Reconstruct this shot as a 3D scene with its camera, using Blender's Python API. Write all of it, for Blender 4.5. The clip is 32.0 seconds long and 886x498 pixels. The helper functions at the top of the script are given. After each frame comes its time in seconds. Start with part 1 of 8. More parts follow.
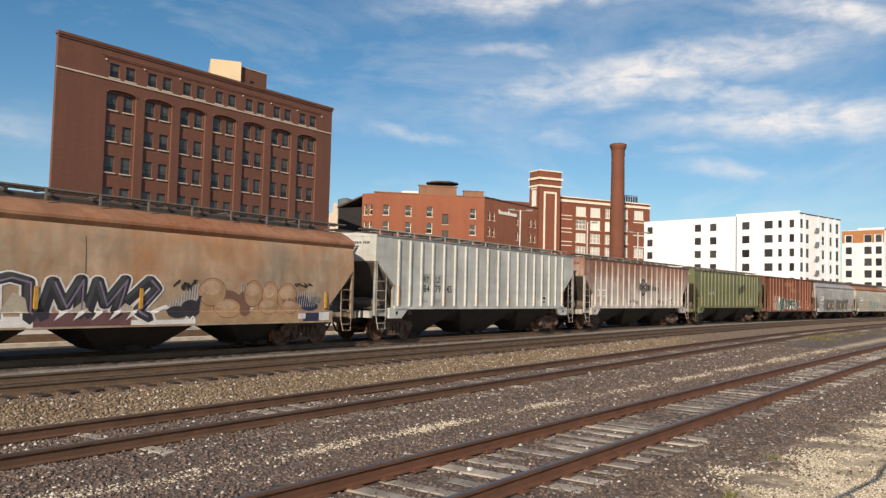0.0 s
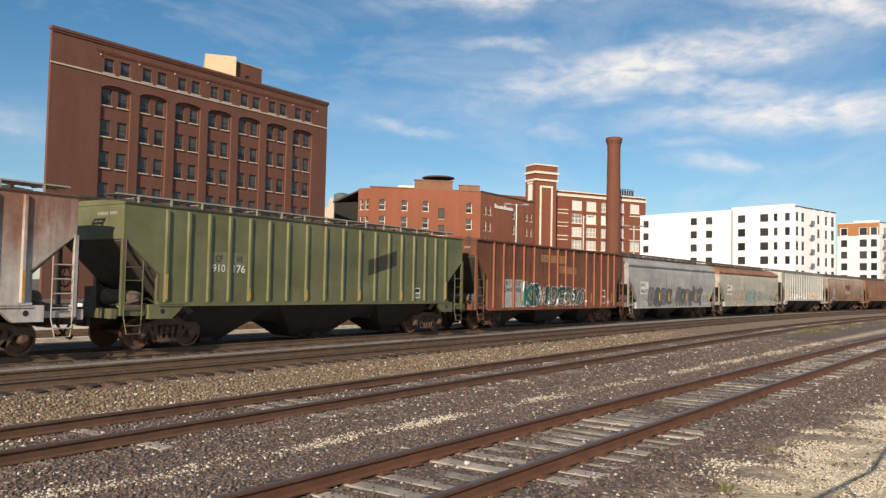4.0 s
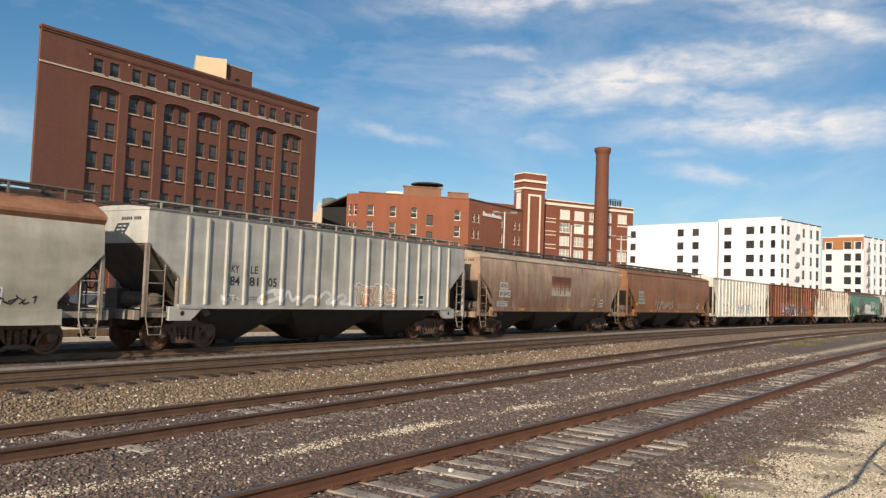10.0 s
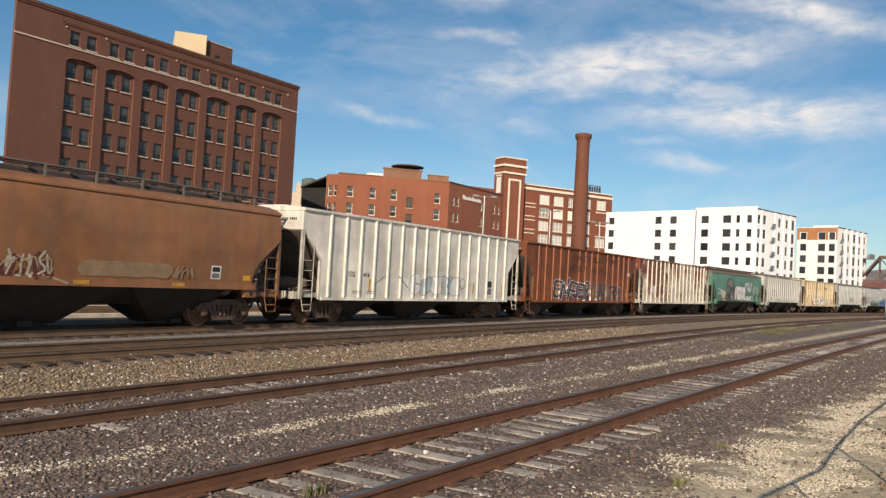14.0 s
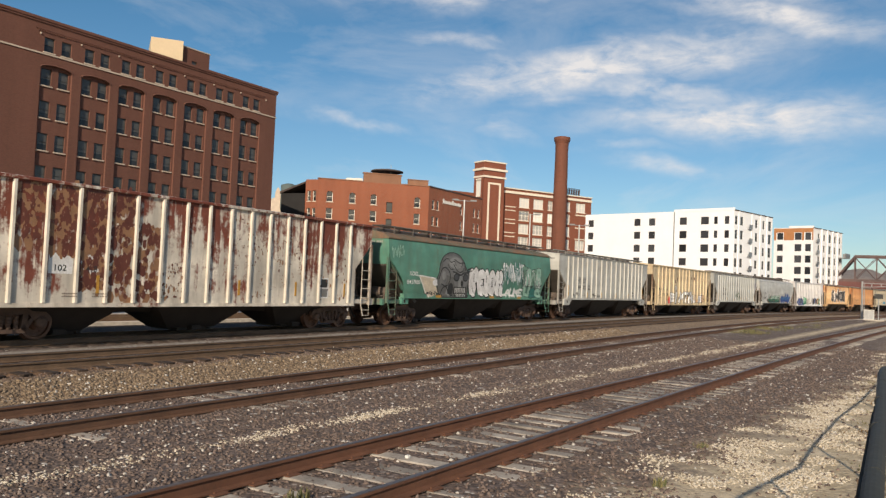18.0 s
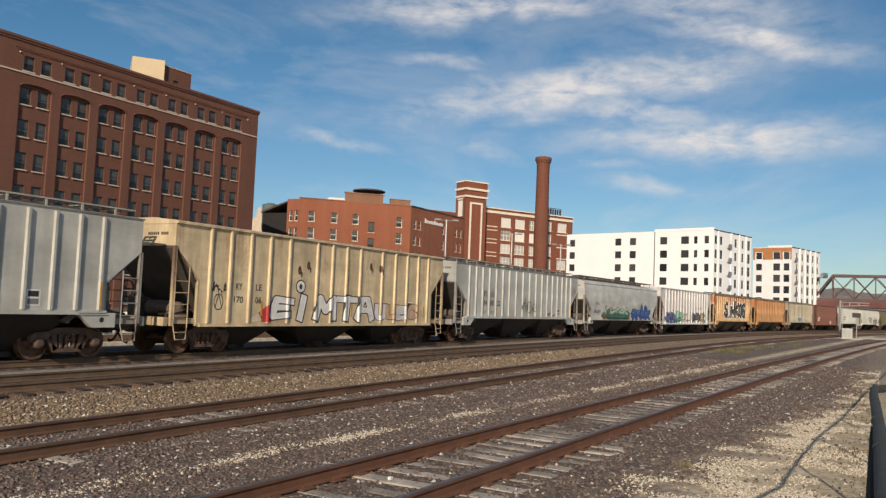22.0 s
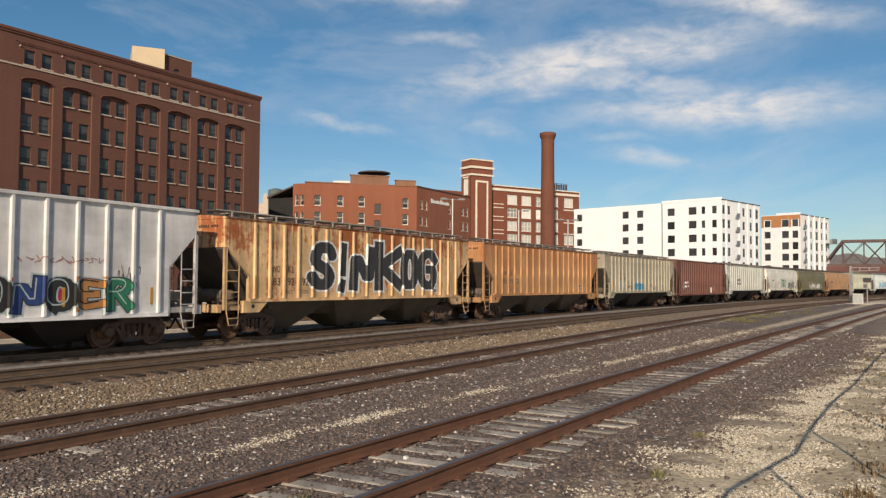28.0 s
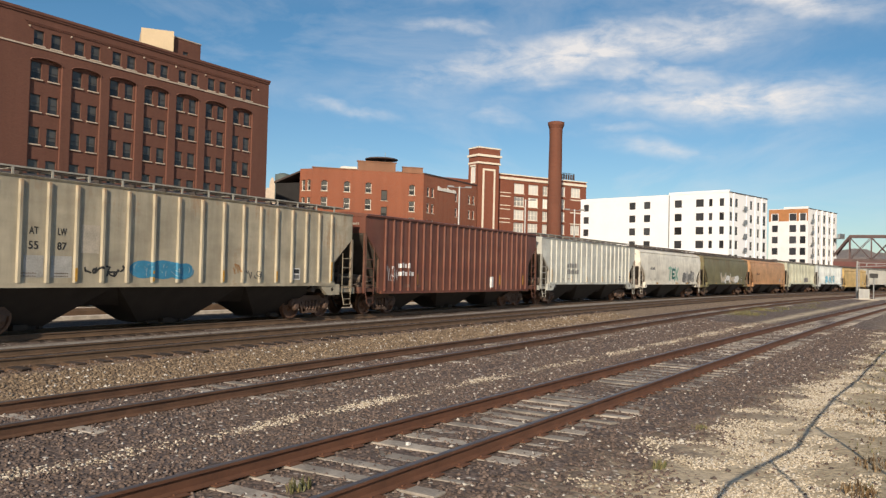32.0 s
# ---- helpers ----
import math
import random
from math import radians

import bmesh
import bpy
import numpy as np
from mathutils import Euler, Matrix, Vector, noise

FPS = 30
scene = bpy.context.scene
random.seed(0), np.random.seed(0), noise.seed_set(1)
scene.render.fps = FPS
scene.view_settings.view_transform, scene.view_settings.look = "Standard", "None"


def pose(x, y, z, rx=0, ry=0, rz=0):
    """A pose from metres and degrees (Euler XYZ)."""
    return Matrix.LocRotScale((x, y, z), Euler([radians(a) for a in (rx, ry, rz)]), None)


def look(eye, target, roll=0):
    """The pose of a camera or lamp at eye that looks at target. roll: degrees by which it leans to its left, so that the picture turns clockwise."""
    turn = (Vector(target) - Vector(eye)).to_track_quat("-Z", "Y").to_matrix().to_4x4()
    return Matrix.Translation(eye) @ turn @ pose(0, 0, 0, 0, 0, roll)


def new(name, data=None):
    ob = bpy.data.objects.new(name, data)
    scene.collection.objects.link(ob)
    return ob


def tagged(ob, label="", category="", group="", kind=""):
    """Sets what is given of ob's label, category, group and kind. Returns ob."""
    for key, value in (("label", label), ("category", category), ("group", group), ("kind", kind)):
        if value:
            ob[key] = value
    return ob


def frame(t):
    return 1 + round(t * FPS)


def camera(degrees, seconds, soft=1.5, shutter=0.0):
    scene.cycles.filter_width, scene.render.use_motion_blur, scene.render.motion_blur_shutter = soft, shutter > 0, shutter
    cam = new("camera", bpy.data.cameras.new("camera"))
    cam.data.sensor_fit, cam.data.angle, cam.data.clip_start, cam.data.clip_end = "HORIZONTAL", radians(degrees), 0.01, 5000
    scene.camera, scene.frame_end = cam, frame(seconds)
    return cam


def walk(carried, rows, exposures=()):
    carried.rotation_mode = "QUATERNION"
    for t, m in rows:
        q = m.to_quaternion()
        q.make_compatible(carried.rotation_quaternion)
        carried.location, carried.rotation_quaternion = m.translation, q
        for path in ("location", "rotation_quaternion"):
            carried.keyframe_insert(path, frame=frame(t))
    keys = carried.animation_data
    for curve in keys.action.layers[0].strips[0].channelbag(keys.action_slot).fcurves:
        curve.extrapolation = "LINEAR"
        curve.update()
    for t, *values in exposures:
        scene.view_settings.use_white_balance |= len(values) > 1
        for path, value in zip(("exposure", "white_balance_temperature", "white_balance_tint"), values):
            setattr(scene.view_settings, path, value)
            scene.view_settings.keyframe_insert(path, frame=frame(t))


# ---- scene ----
# camera: hand-held on one spot beside the tracks; world x runs along the straight track, z = 0 at the rail top of the middle track
cam = camera(58.0, 32.0, soft=1.35)
VIEW = [
    (0.0, -55.70, 3.10, -1.40),
    (0.5, -55.75, 2.99, -1.21),
    (1.0, -55.83, 2.91, -1.13),
    (1.5, -55.85, 2.83, -1.17),
    (2.0, -55.87, 2.76, -1.18),
    (2.5, -55.86, 2.72, -0.95),
    (3.0, -55.86, 2.68, -1.00),
    (3.5, -55.89, 2.68, -1.13),
    (5.5, -56.11, 2.79, -1.11),
    (6.0, -56.15, 2.84, -1.14),
    (6.5, -56.14, 2.91, -1.27),
    (7.0, -56.22, 3.03, -1.27),
    (7.5, -56.29, 3.20, -1.30),
    (8.0, -56.38, 3.35, -1.53),
    (8.5, -56.41, 3.40, -1.76),
    (9.0, -56.49, 3.31, -2.04),
    (9.5, -56.71, 3.27, -2.10),
    (10.0, -56.89, 3.22, -2.13),
    (10.5, -57.05, 3.08, -2.00),
    (11.0, -57.29, 2.87, -1.94),
    (11.5, -57.63, 2.60, -2.89),
    (12.0, -57.89, 2.56, -2.88),
    (12.5, -58.12, 2.58, -2.91),
    (13.0, -58.26, 2.56, -3.27),
    (13.5, -58.38, 2.34, -3.29),
    (14.0, -58.44, 2.07, -3.13),
    (14.5, -58.51, 1.79, -3.06),
    (16.5, -59.19, 1.73, -1.72),
    (17.0, -59.51, 1.89, -1.97),
    (17.5, -59.72, 2.16, -2.28),
    (18.0, -59.81, 2.44, -2.44),
    (18.5, -59.75, 2.77, -2.17),
    (19.0, -59.79, 3.08, -2.13),
    (19.5, -59.75, 3.35, -1.86),
    (20.0, -59.76, 3.58, -2.05),
    (20.5, -59.80, 3.77, -2.29),
    (21.0, -60.08, 3.90, -2.05),
    (21.5, -60.60, 3.83, -2.24),
    (22.0, -61.10, 3.90, -2.34),
    (22.5, -61.38, 4.15, -2.30),
    (23.0, -61.82, 4.66, -2.69),
    (23.5, -62.07, 5.19, -2.96),
    (24.0, -61.91, 5.58, -2.72),
    (24.5, -62.34, 5.79, -2.27),
    (26.5, -62.42, 3.84, -1.08),
    (27.0, -61.64, 3.26, -0.86),
    (27.5, -61.00, 2.80, -0.58),
    (28.0, -60.46, 2.41, -0.36),
    (28.5, -60.04, 2.17, -0.55),
    (29.0, -59.74, 1.89, -1.19),
    (29.5, -59.46, 1.70, -1.39),
    (30.0, -59.37, 1.61, -1.05),
    (30.5, -59.43, 1.54, -1.07),
    (31.0, -59.68, 1.48, -1.28),
    (31.5, -59.90, 1.45, -1.47),
    (32.0, -60.08, 1.52, -1.43),
]
# the film camera's own exposure and white balance
LIGHT_ROWS = [(t, e, 6900, 12) for t, e in ((0.0, 0.12), (3.5, 0.16), (6.0, 0.18), (10.0, 0.12), (13.0, 0.08), (17.0, 0.04), (19.0, 0.0), (21.0, -0.08), (23.0, -0.18), (24.5, -0.2), (27.0, -0.2), (28.5, -0.02), (29.5, 0.03), (32.0, 0.05))]
EYE = (0.0, 0.0, 2.0)


def sway(t):
    """The camera drifts a little to the side, towards -y, half way through."""
    return -0.017 * max(0.0, 1 - ((t - 18.3) / 4.5) ** 2)


walk(cam, [(t, pose(EYE[0], EYE[1] + sway(t), EYE[2], 90 + p, r, y)) for t, y, p, r in VIEW], exposures=LIGHT_ROWS)

# ---- light ----
SUN_EL, SUN_AZ = 25.6, 200.0      # degrees; the way to the sun, from +x towards +y
# thin clouds: middle, long axis, half length, half width (radians), density
CLOUDS = [
    ((0.906, 0.329, 0.265), (0.307, -0.944, 0.123), 0.174, 0.024, 1.00),
    ((0.963, 0.172, 0.207), (0.183, -0.983, -0.033), 0.134, 0.019, 0.90),
    ((0.825, 0.484, 0.291), (0.516, -0.855, -0.043), 0.062, 0.011, 0.45),
    ((0.833, 0.422, 0.358), (0.428, -0.901, 0.068), 0.140, 0.020, 0.90),
    ((0.941, 0.134, 0.312), (0.208, -0.954, -0.218), 0.092, 0.016, 0.80),
    ((0.957, 0.251, 0.148), (0.275, -0.944, -0.181), 0.053, 0.009, 0.55),
    ((0.443, 0.881, 0.168), (0.878, -0.464, 0.118), 0.055, 0.016, 0.35),
    ((0.786, 0.588, 0.193), (0.608, -0.791, -0.065), 0.049, 0.006, 0.50),
    ((0.880, 0.433, 0.192), (0.457, -0.884, -0.101), 0.031, 0.009, 0.35),
    ((0.938, 0.298, 0.175), (0.307, -0.951, -0.027), 0.047, 0.007, 0.30),
    ((0.932, 0.271, 0.240), (0.303, -0.946, -0.111), 0.132, 0.011, 0.60),
    ((0.916, 0.187, 0.355), (0.272, -0.940, -0.208), 0.112, 0.025, 0.60),
    ((0.940, 0.209, 0.270), (0.211, -0.977, 0.022), 0.083, 0.013, 0.60),
]


def sky_world():
    w = bpy.data.worlds.new("sky")
    scene.world = w
    w.use_nodes = True
    nt = w.node_tree
    nd, ln = nt.nodes, nt.links
    nd.clear()

    def calc(op, a, b=None, c=None):
        n = nd.new("ShaderNodeMath")
        n.operation = op
        for i, v in enumerate((a, b, c)):
            if v is None:
                continue
            if isinstance(v, (int, float)):
                n.inputs[i].default_value = v
            else:
                ln.new(v, n.inputs[i])
        return n.outputs[0]

    def dot(v, const):
        n = nd.new("ShaderNodeVectorMath")
        n.operation = "DOT_PRODUCT"
        ln.new(v, n.inputs[0])
        n.inputs[1].default_value = const
        return n.outputs["Value"]

    sky = nd.new("ShaderNodeTexSky")
    sky.sky_type = "NISHITA"
    sky.sun_disc = False
    sky.sun_elevation = radians(SUN_EL)
    sky.sun_rotation = radians(90 - SUN_AZ)
    sky.air_density, sky.dust_density, sky.ozone_density = 1.0, 0.25, 3.0
    tc = nd.new("ShaderNodeTexCoord")
    d = tc.outputs["Generated"]

    def fbm(scale, stretch, detail=8, distort=0.0):
        mp = nd.new("ShaderNodeMapping")
        mp.inputs["Scale"].default_value = stretch
        ln.new(d, mp.inputs["Vector"])
        n = nd.new("ShaderNodeTexNoise")
        n.inputs["Scale"].default_value, n.inputs["Detail"].default_value, n.inputs["Roughness"].default_value = scale, detail, 0.6
        n.inputs["Distortion"].default_value = distort
        ln.new(mp.outputs[0], n.inputs["Vector"])
        return n

    warp = fbm(9, (1, 1, 1.6), 4)
    bend = nd.new("ShaderNodeVectorMath")
    bend.operation = "MULTIPLY_ADD"
    ln.new(warp.outputs["Color"], bend.inputs[0])
    bend.inputs[1].default_value, bend.inputs[2].default_value = (0.05, 0.05, 0.05), (-0.025, -0.025, -0.025)
    add = nd.new("ShaderNodeVectorMath")
    ln.new(d, add.inputs[0])
    ln.new(bend.outputs[0], add.inputs[1])
    dw = add.outputs[0]
    total = None
    for mid, along, la, lb, dens in CLOUDS:
        up = Vector(along).cross(Vector(mid)).normalized()
        a = calc("MULTIPLY", dot(dw, tuple(Vector(along) / la)), 1.0)
        a = calc("ADD", a, -Vector(along).dot(Vector(mid)) / la)
        b = dot(dw, tuple(up / lb))
        r2 = calc("ADD", calc("MULTIPLY", a, a), calc("MULTIPLY", b, b))
        front = calc("GREATER_THAN", dot(d, mid), 0.5)
        g = calc("MULTIPLY", calc("POWER", 2.718, calc("MULTIPLY", r2, -0.8)), front)
        g = calc("MULTIPLY", g, dens)
        total = g if total is None else calc("MAXIMUM", total, g)
    streak = fbm(14, (1, 1, 3.4), 9, 0.4)
    puff = fbm(42, (1, 1, 1.5), 6)
    tex = calc("ADD", calc("MULTIPLY", streak.outputs["Fac"], 0.75), calc("MULTIPLY", puff.outputs["Fac"], 0.25))
    body = calc("SMOOTH_MIN", calc("MULTIPLY", total, calc("MULTIPLY_ADD", tex, 3.5, -0.98)), 1.0, 0.2)
    veil = calc("MULTIPLY", calc("MAXIMUM", calc("MULTIPLY_ADD", fbm(4, (1, 1, 3.0), 8, 0.6).outputs["Fac"], 2.0, -0.98), 0.0), 0.5)
    cover = calc("MINIMUM", calc("MAXIMUM", calc("MAXIMUM", body, veil), 0.0), 0.93)
    blue = nd.new("ShaderNodeMix")
    blue.data_type, blue.blend_type = "RGBA", "MULTIPLY"
    blue.inputs["Factor"].default_value = 1.0
    ln.new(sky.outputs[0], blue.inputs[6])
    high = nd.new("ShaderNodeMapRange")
    high.inputs["From Min"].default_value, high.inputs["From Max"].default_value = 0.03, 0.3
    ln.new(dot(d, (0, 0, 1)), high.inputs["Value"])
    tint = nd.new("ShaderNodeMix")
    tint.data_type = "RGBA"
    ln.new(high.outputs[0], tint.inputs["Factor"])
    tint.inputs[6].default_value, tint.inputs[7].default_value = (0.73, 0.85, 0.94, 1), (0.45, 0.79, 0.91, 1)
    # the sky is whiter and warmer on the sun's side
    glow = nd.new("ShaderNodeMapRange")
    glow.inputs["From Min"].default_value, glow.inputs["From Max"].default_value = -0.15, 0.7
    ln.new(dot(d, (math.cos(radians(SUN_AZ)), math.sin(radians(SUN_AZ)), 0)), glow.inputs["Value"])
    warm = nd.new("ShaderNodeMix")
    warm.data_type = "RGBA"
    ln.new(glow.outputs[0], warm.inputs["Factor"])
    ln.new(tint.outputs[2], warm.inputs[6])
    warm.inputs[7].default_value = (1.2, 1.04, 0.9, 1)
    ln.new(warm.outputs[2], blue.inputs[7])
    mixer = nd.new("ShaderNodeMix")
    mixer.data_type = "RGBA"
    ln.new(cover, mixer.inputs["Factor"])
    ln.new(blue.outputs[2], mixer.inputs[6])
    mixer.inputs[7].default_value = (8.1, 8.1, 8.2, 1)
    bg = nd.new("ShaderNodeBackground")
    bg.inputs["Strength"].default_value = 0.1
    out = nd.new("ShaderNodeOutputWorld")
    ln.new(mixer.outputs[2], bg.inputs[0])
    ln.new(bg.outputs[0], out.inputs[0])


sky_world()
sun = new("sun", bpy.data.lights.new("sun", "SUN"))
sun.data.energy, sun.data.angle, sun.data.color = 4.6, radians(0.53), (1.0, 0.87, 0.7)
sun.matrix_basis = look((0, 0, 0), (math.cos(radians(SUN_AZ)) * -math.cos(radians(SUN_EL)), math.sin(radians(SUN_AZ)) * -math.cos(radians(SUN_EL)), -math.sin(radians(SUN_EL))))
sun.location = (-60, -30, 60)

# ---- materials ----
def node_mat(name):
    m = bpy.data.materials.new(name)
    m.use_nodes = True
    nt = m.node_tree
    return m, nt, nt.nodes["Principled BSDF"]


def link_color(nt, socket, value):
    if isinstance(value, (tuple, list)):
        socket.default_value = (*value[:3], 1)
    else:
        nt.links.new(value, socket)


def tex_noise(nt, vec, scale, detail=4.0, rough=0.55, distort=0.0):
    n = nt.nodes.new("ShaderNodeTexNoise")
    n.inputs["Scale"].default_value, n.inputs["Detail"].default_value = scale, detail
    n.inputs["Roughness"].default_value, n.inputs["Distortion"].default_value = rough, distort
    if vec is not None:
        nt.links.new(vec, n.inputs["Vector"])
    return n.outputs["Fac"]


def coords(nt, scale=(1, 1, 1), kind="Object", shift=(0, 0, 0)):
    tc = nt.nodes.new("ShaderNodeTexCoord")
    mp = nt.nodes.new("ShaderNodeMapping")
    mp.inputs["Scale"].default_value, mp.inputs["Location"].default_value = scale, shift
    nt.links.new(tc.outputs[kind], mp.inputs["Vector"])
    return mp.outputs[0]


def ramp(nt, fac, lo, hi, a=0.0, b=1.0):
    n = nt.nodes.new("ShaderNodeMapRange")
    n.inputs["From Min"].default_value, n.inputs["From Max"].default_value = lo, hi
    n.inputs["To Min"].default_value, n.inputs["To Max"].default_value = a, b
    nt.links.new(fac, n.inputs["Value"])
    return n.outputs[0]


def math_node(nt, op, a, b=None):
    n = nt.nodes.new("ShaderNodeMath")
    n.operation = op
    for i, v in enumerate((a, b)):
        if v is None:
            continue
        if isinstance(v, (int, float)):
            n.inputs[i].default_value = v
        else:
            nt.links.new(v, n.inputs[i])
    return n.outputs[0]


def mix(nt, fac, a, b, mode="MIX"):
    n = nt.nodes.new("ShaderNodeMix")
    n.data_type, n.blend_type = "RGBA", mode
    if isinstance(fac, (int, float)):
        n.inputs["Factor"].default_value = fac
    else:
        nt.links.new(fac, n.inputs["Factor"])
    link_color(nt, n.inputs[6], a)
    link_color(nt, n.inputs[7], b)
    return n.outputs[2]


def add_bump(nt, bsdf, fac, strength=0.3, dist=0.01):
    b = nt.nodes.new("ShaderNodeBump")
    b.inputs["Strength"].default_value, b.inputs["Distance"].default_value = strength, dist
    nt.links.new(fac, b.inputs["Height"])
    nt.links.new(b.outputs[0], bsdf.inputs["Normal"])


def plain(name, color, rough=0.6, metal=0.0, vary=0.25, scale=3.0, bump=0.0, bump_scale=40.0, spread=0.0):
    """A surface with broad and fine mottling of its own colour; spread: tone varies from object to object."""
    m, nt, b = node_mat(name)
    v = coords(nt)
    big, fine = tex_noise(nt, v, scale), tex_noise(nt, v, scale * 9, 6)
    lo = tuple(c * (1 - vary) for c in color)
    hi = tuple(min(1, c * (1 + vary)) for c in color)
    f = math_node(nt, "ADD", math_node(nt, "MULTIPLY", big, 0.6), math_node(nt, "MULTIPLY", fine, 0.4))
    col = mix(nt, ramp(nt, f, 0.3, 0.7), lo, hi)
    if spread:
        oi = nt.nodes.new("ShaderNodeObjectInfo")
        col = mix(nt, 1.0, col, mix(nt, oi.outputs["Random"], (1 - spread,) * 3, (1, 1, 1)), "MULTIPLY")
    link_color(nt, b.inputs["Base Color"], col)
    nt.links.new(ramp(nt, fine, 0.2, 0.8, max(0, rough - 0.1), min(1, rough + 0.1)), b.inputs["Roughness"])
    b.inputs["Metallic"].default_value = metal
    if bump:
        add_bump(nt, b, tex_noise(nt, v, bump_scale, 5), bump)
    return m


def car_paint(name, paint, rust=(0.17, 0.065, 0.03), amount=0.35, grime=0.4, seed=0.0, fade=None, streak=1.0, soft=0.1, top=0.1):
    """Weathered paint on car steel: faded patches, rust that runs down in streaks, road dust."""
    m, nt, b = node_mat(name)
    v = coords(nt, shift=(seed * 7.3, seed * 3.1, 0))
    st = coords(nt, (1.6, 1.6, 0.16), shift=(seed * 5.1, 0, seed))
    cloud, fine = tex_noise(nt, v, 0.5, 5, 0.6), tex_noise(nt, v, 6, 8, 0.65)
    runs = tex_noise(nt, st, 2.2, 8, 0.65)
    thin = tex_noise(nt, coords(nt, (1.3, 1.3, 0.13), shift=(seed, 0, 0)), 2.0, 5, 0.55)
    spill = tex_noise(nt, coords(nt, (0.45, 0.45, 0.9), shift=(seed * 2.7, 0, seed)), 1.4, 6, 0.6)
    low = tex_noise(nt, coords(nt, (0.25, 0.25, 1.1), shift=(seed, seed, 0)), 1.3, 4, 0.6)
    fade = fade or tuple(min(1, c * 1.22 + 0.015) for c in paint)
    col = mix(nt, ramp(nt, cloud, 0.35, 0.65), paint, fade)
    col = mix(nt, 1.0, col, mix(nt, ramp(nt, low, 0.35, 0.65), (0.88, 0.88, 0.88), (1.1, 1.1, 1.1)), "MULTIPLY")
    col = mix(nt, math_node(nt, "MULTIPLY", ramp(nt, spill, 0.5, 0.72), 0.3), col, mix(nt, 0.5, tuple(c * 0.6 for c in paint), (0.28, 0.19, 0.1)))
    dust = math_node(nt, "MULTIPLY", ramp(nt, thin, 0.42, 0.68), grime)
    col = mix(nt, dust, col, tuple(0.55 * d + 0.25 * c for d, c in zip((0.17, 0.14, 0.11), paint)))
    # soft cloudy stains, darker and lighter, about a metre across
    stain = tex_noise(nt, coords(nt, (0.8, 0.8, 0.55), shift=(seed * 4.3, 0, seed * 1.9)), 1.2, 6, 0.6, 0.6)
    col = mix(nt, 1.0, col, mix(nt, ramp(nt, stain, 0.33, 0.67), tuple(1 - k * (0.5 + amount) for k in (0.24, 0.26, 0.27)), tuple(1 + k * (0.5 + amount) for k in (0.17, 0.14, 0.12))), "MULTIPLY")
    r = math_node(nt, "ADD", math_node(nt, "MULTIPLY", runs, 0.45 * streak), math_node(nt, "MULTIPLY", cloud, 0.55))
    r = math_node(nt, "ADD", r, math_node(nt, "MULTIPLY", math_node(nt, "SUBTRACT", fine, 0.5), 0.22))
    # rust creeps down from the roof edge
    sep = nt.nodes.new("ShaderNodeSeparateXYZ")
    nt.links.new(coords(nt), sep.inputs[0])
    r = math_node(nt, "ADD", r, math_node(nt, "MULTIPLY", ramp(nt, sep.outputs[2], 1.4, 4.0, -0.5, 0.5), top))
    edge = 0.78 - 0.5 * amount
    mask = ramp(nt, r, edge - 0.9 * soft, edge + soft)
    rust_col = mix(nt, ramp(nt, fine, 0.3, 0.7), rust, tuple(c * 1.7 for c in rust))
    col = mix(nt, mask, col, rust_col)
    link_color(nt, b.inputs["Base Color"], col)
    nt.links.new(ramp(nt, mask, 0, 1, 0.5, 0.85), b.inputs["Roughness"])
    add_bump(nt, b, tex_noise(nt, v, 1.1, 3), 0.25, 0.05)
    return m


# underbody near-black: the deep shade under the cars is in this base colour
M_UNDER = plain("shaded_under_steel", (0.026, 0.021, 0.018), 0.8, 0, 0.4, 2)
M_TRUCK = plain("truck_steel", (0.105, 0.067, 0.05), 0.8, 0, 0.45, 4, 0.3)
# cut-away end parts: shade of the recess put into the colour, with grime
M_SLOPE = plain("shaded_grimy_slope_sheet", (0.085, 0.072, 0.06), 0.8, 0, 0.4, 1.5)
M_GEAR = plain("shaded_grimy_brake_gear", (0.13, 0.1, 0.08), 0.75, 0, 0.45, 5)
M_WHEEL = plain("wheel_steel", (0.16, 0.09, 0.06), 0.6, 0.4, 0.4, 6)
M_SEAM = plain("grimy_weld", (0.1, 0.085, 0.075), 0.8, 0, 0.5, 3)
M_BOARD = plain("running_board_steel", (0.1, 0.085, 0.075), 0.6, 0.5, 0.3, 5)
M_WALK = plain("walkway_rail_steel", (0.19, 0.165, 0.145), 0.55, 0.2, 0.25, 4)
M_RAIL = plain("rail_rust", (0.135, 0.06, 0.034), 0.8, 0.0, 0.35, 2.5, 0.3)
M_RAILMAIN = plain("rail_brown", (0.14, 0.09, 0.056), 0.75, 0.0, 0.35, 2.5, 0.3)
M_RAILMID = plain("rail_dull_rust", (0.125, 0.066, 0.04), 0.8, 0.0, 0.35, 2.5, 0.3)
M_RAILTOP = plain("rail_head_worn", (0.17, 0.14, 0.125), 0.45, 0.6, 0.25, 2)
M_TIE = plain("tie_weathered", (0.4, 0.36, 0.31), 0.9, 0, 0.5, 3, 0.5, 25, 0.45)
M_WALKLIGHT = plain("pale_walkway_steel", (0.38, 0.37, 0.33), 0.55, 0.2, 0.25, 4)
M_TIEDARK = plain("tie_dark", (0.04, 0.027, 0.02), 0.9, 0, 0.4, 4, 0.5, 25, 0.4)
M_WHITE = plain("white_stencil", (0.75, 0.74, 0.7), 0.6, 0, 0.15, 3)
M_BLACK = plain("black_stencil", (0.03, 0.03, 0.03), 0.6, 0, 0.3, 3)
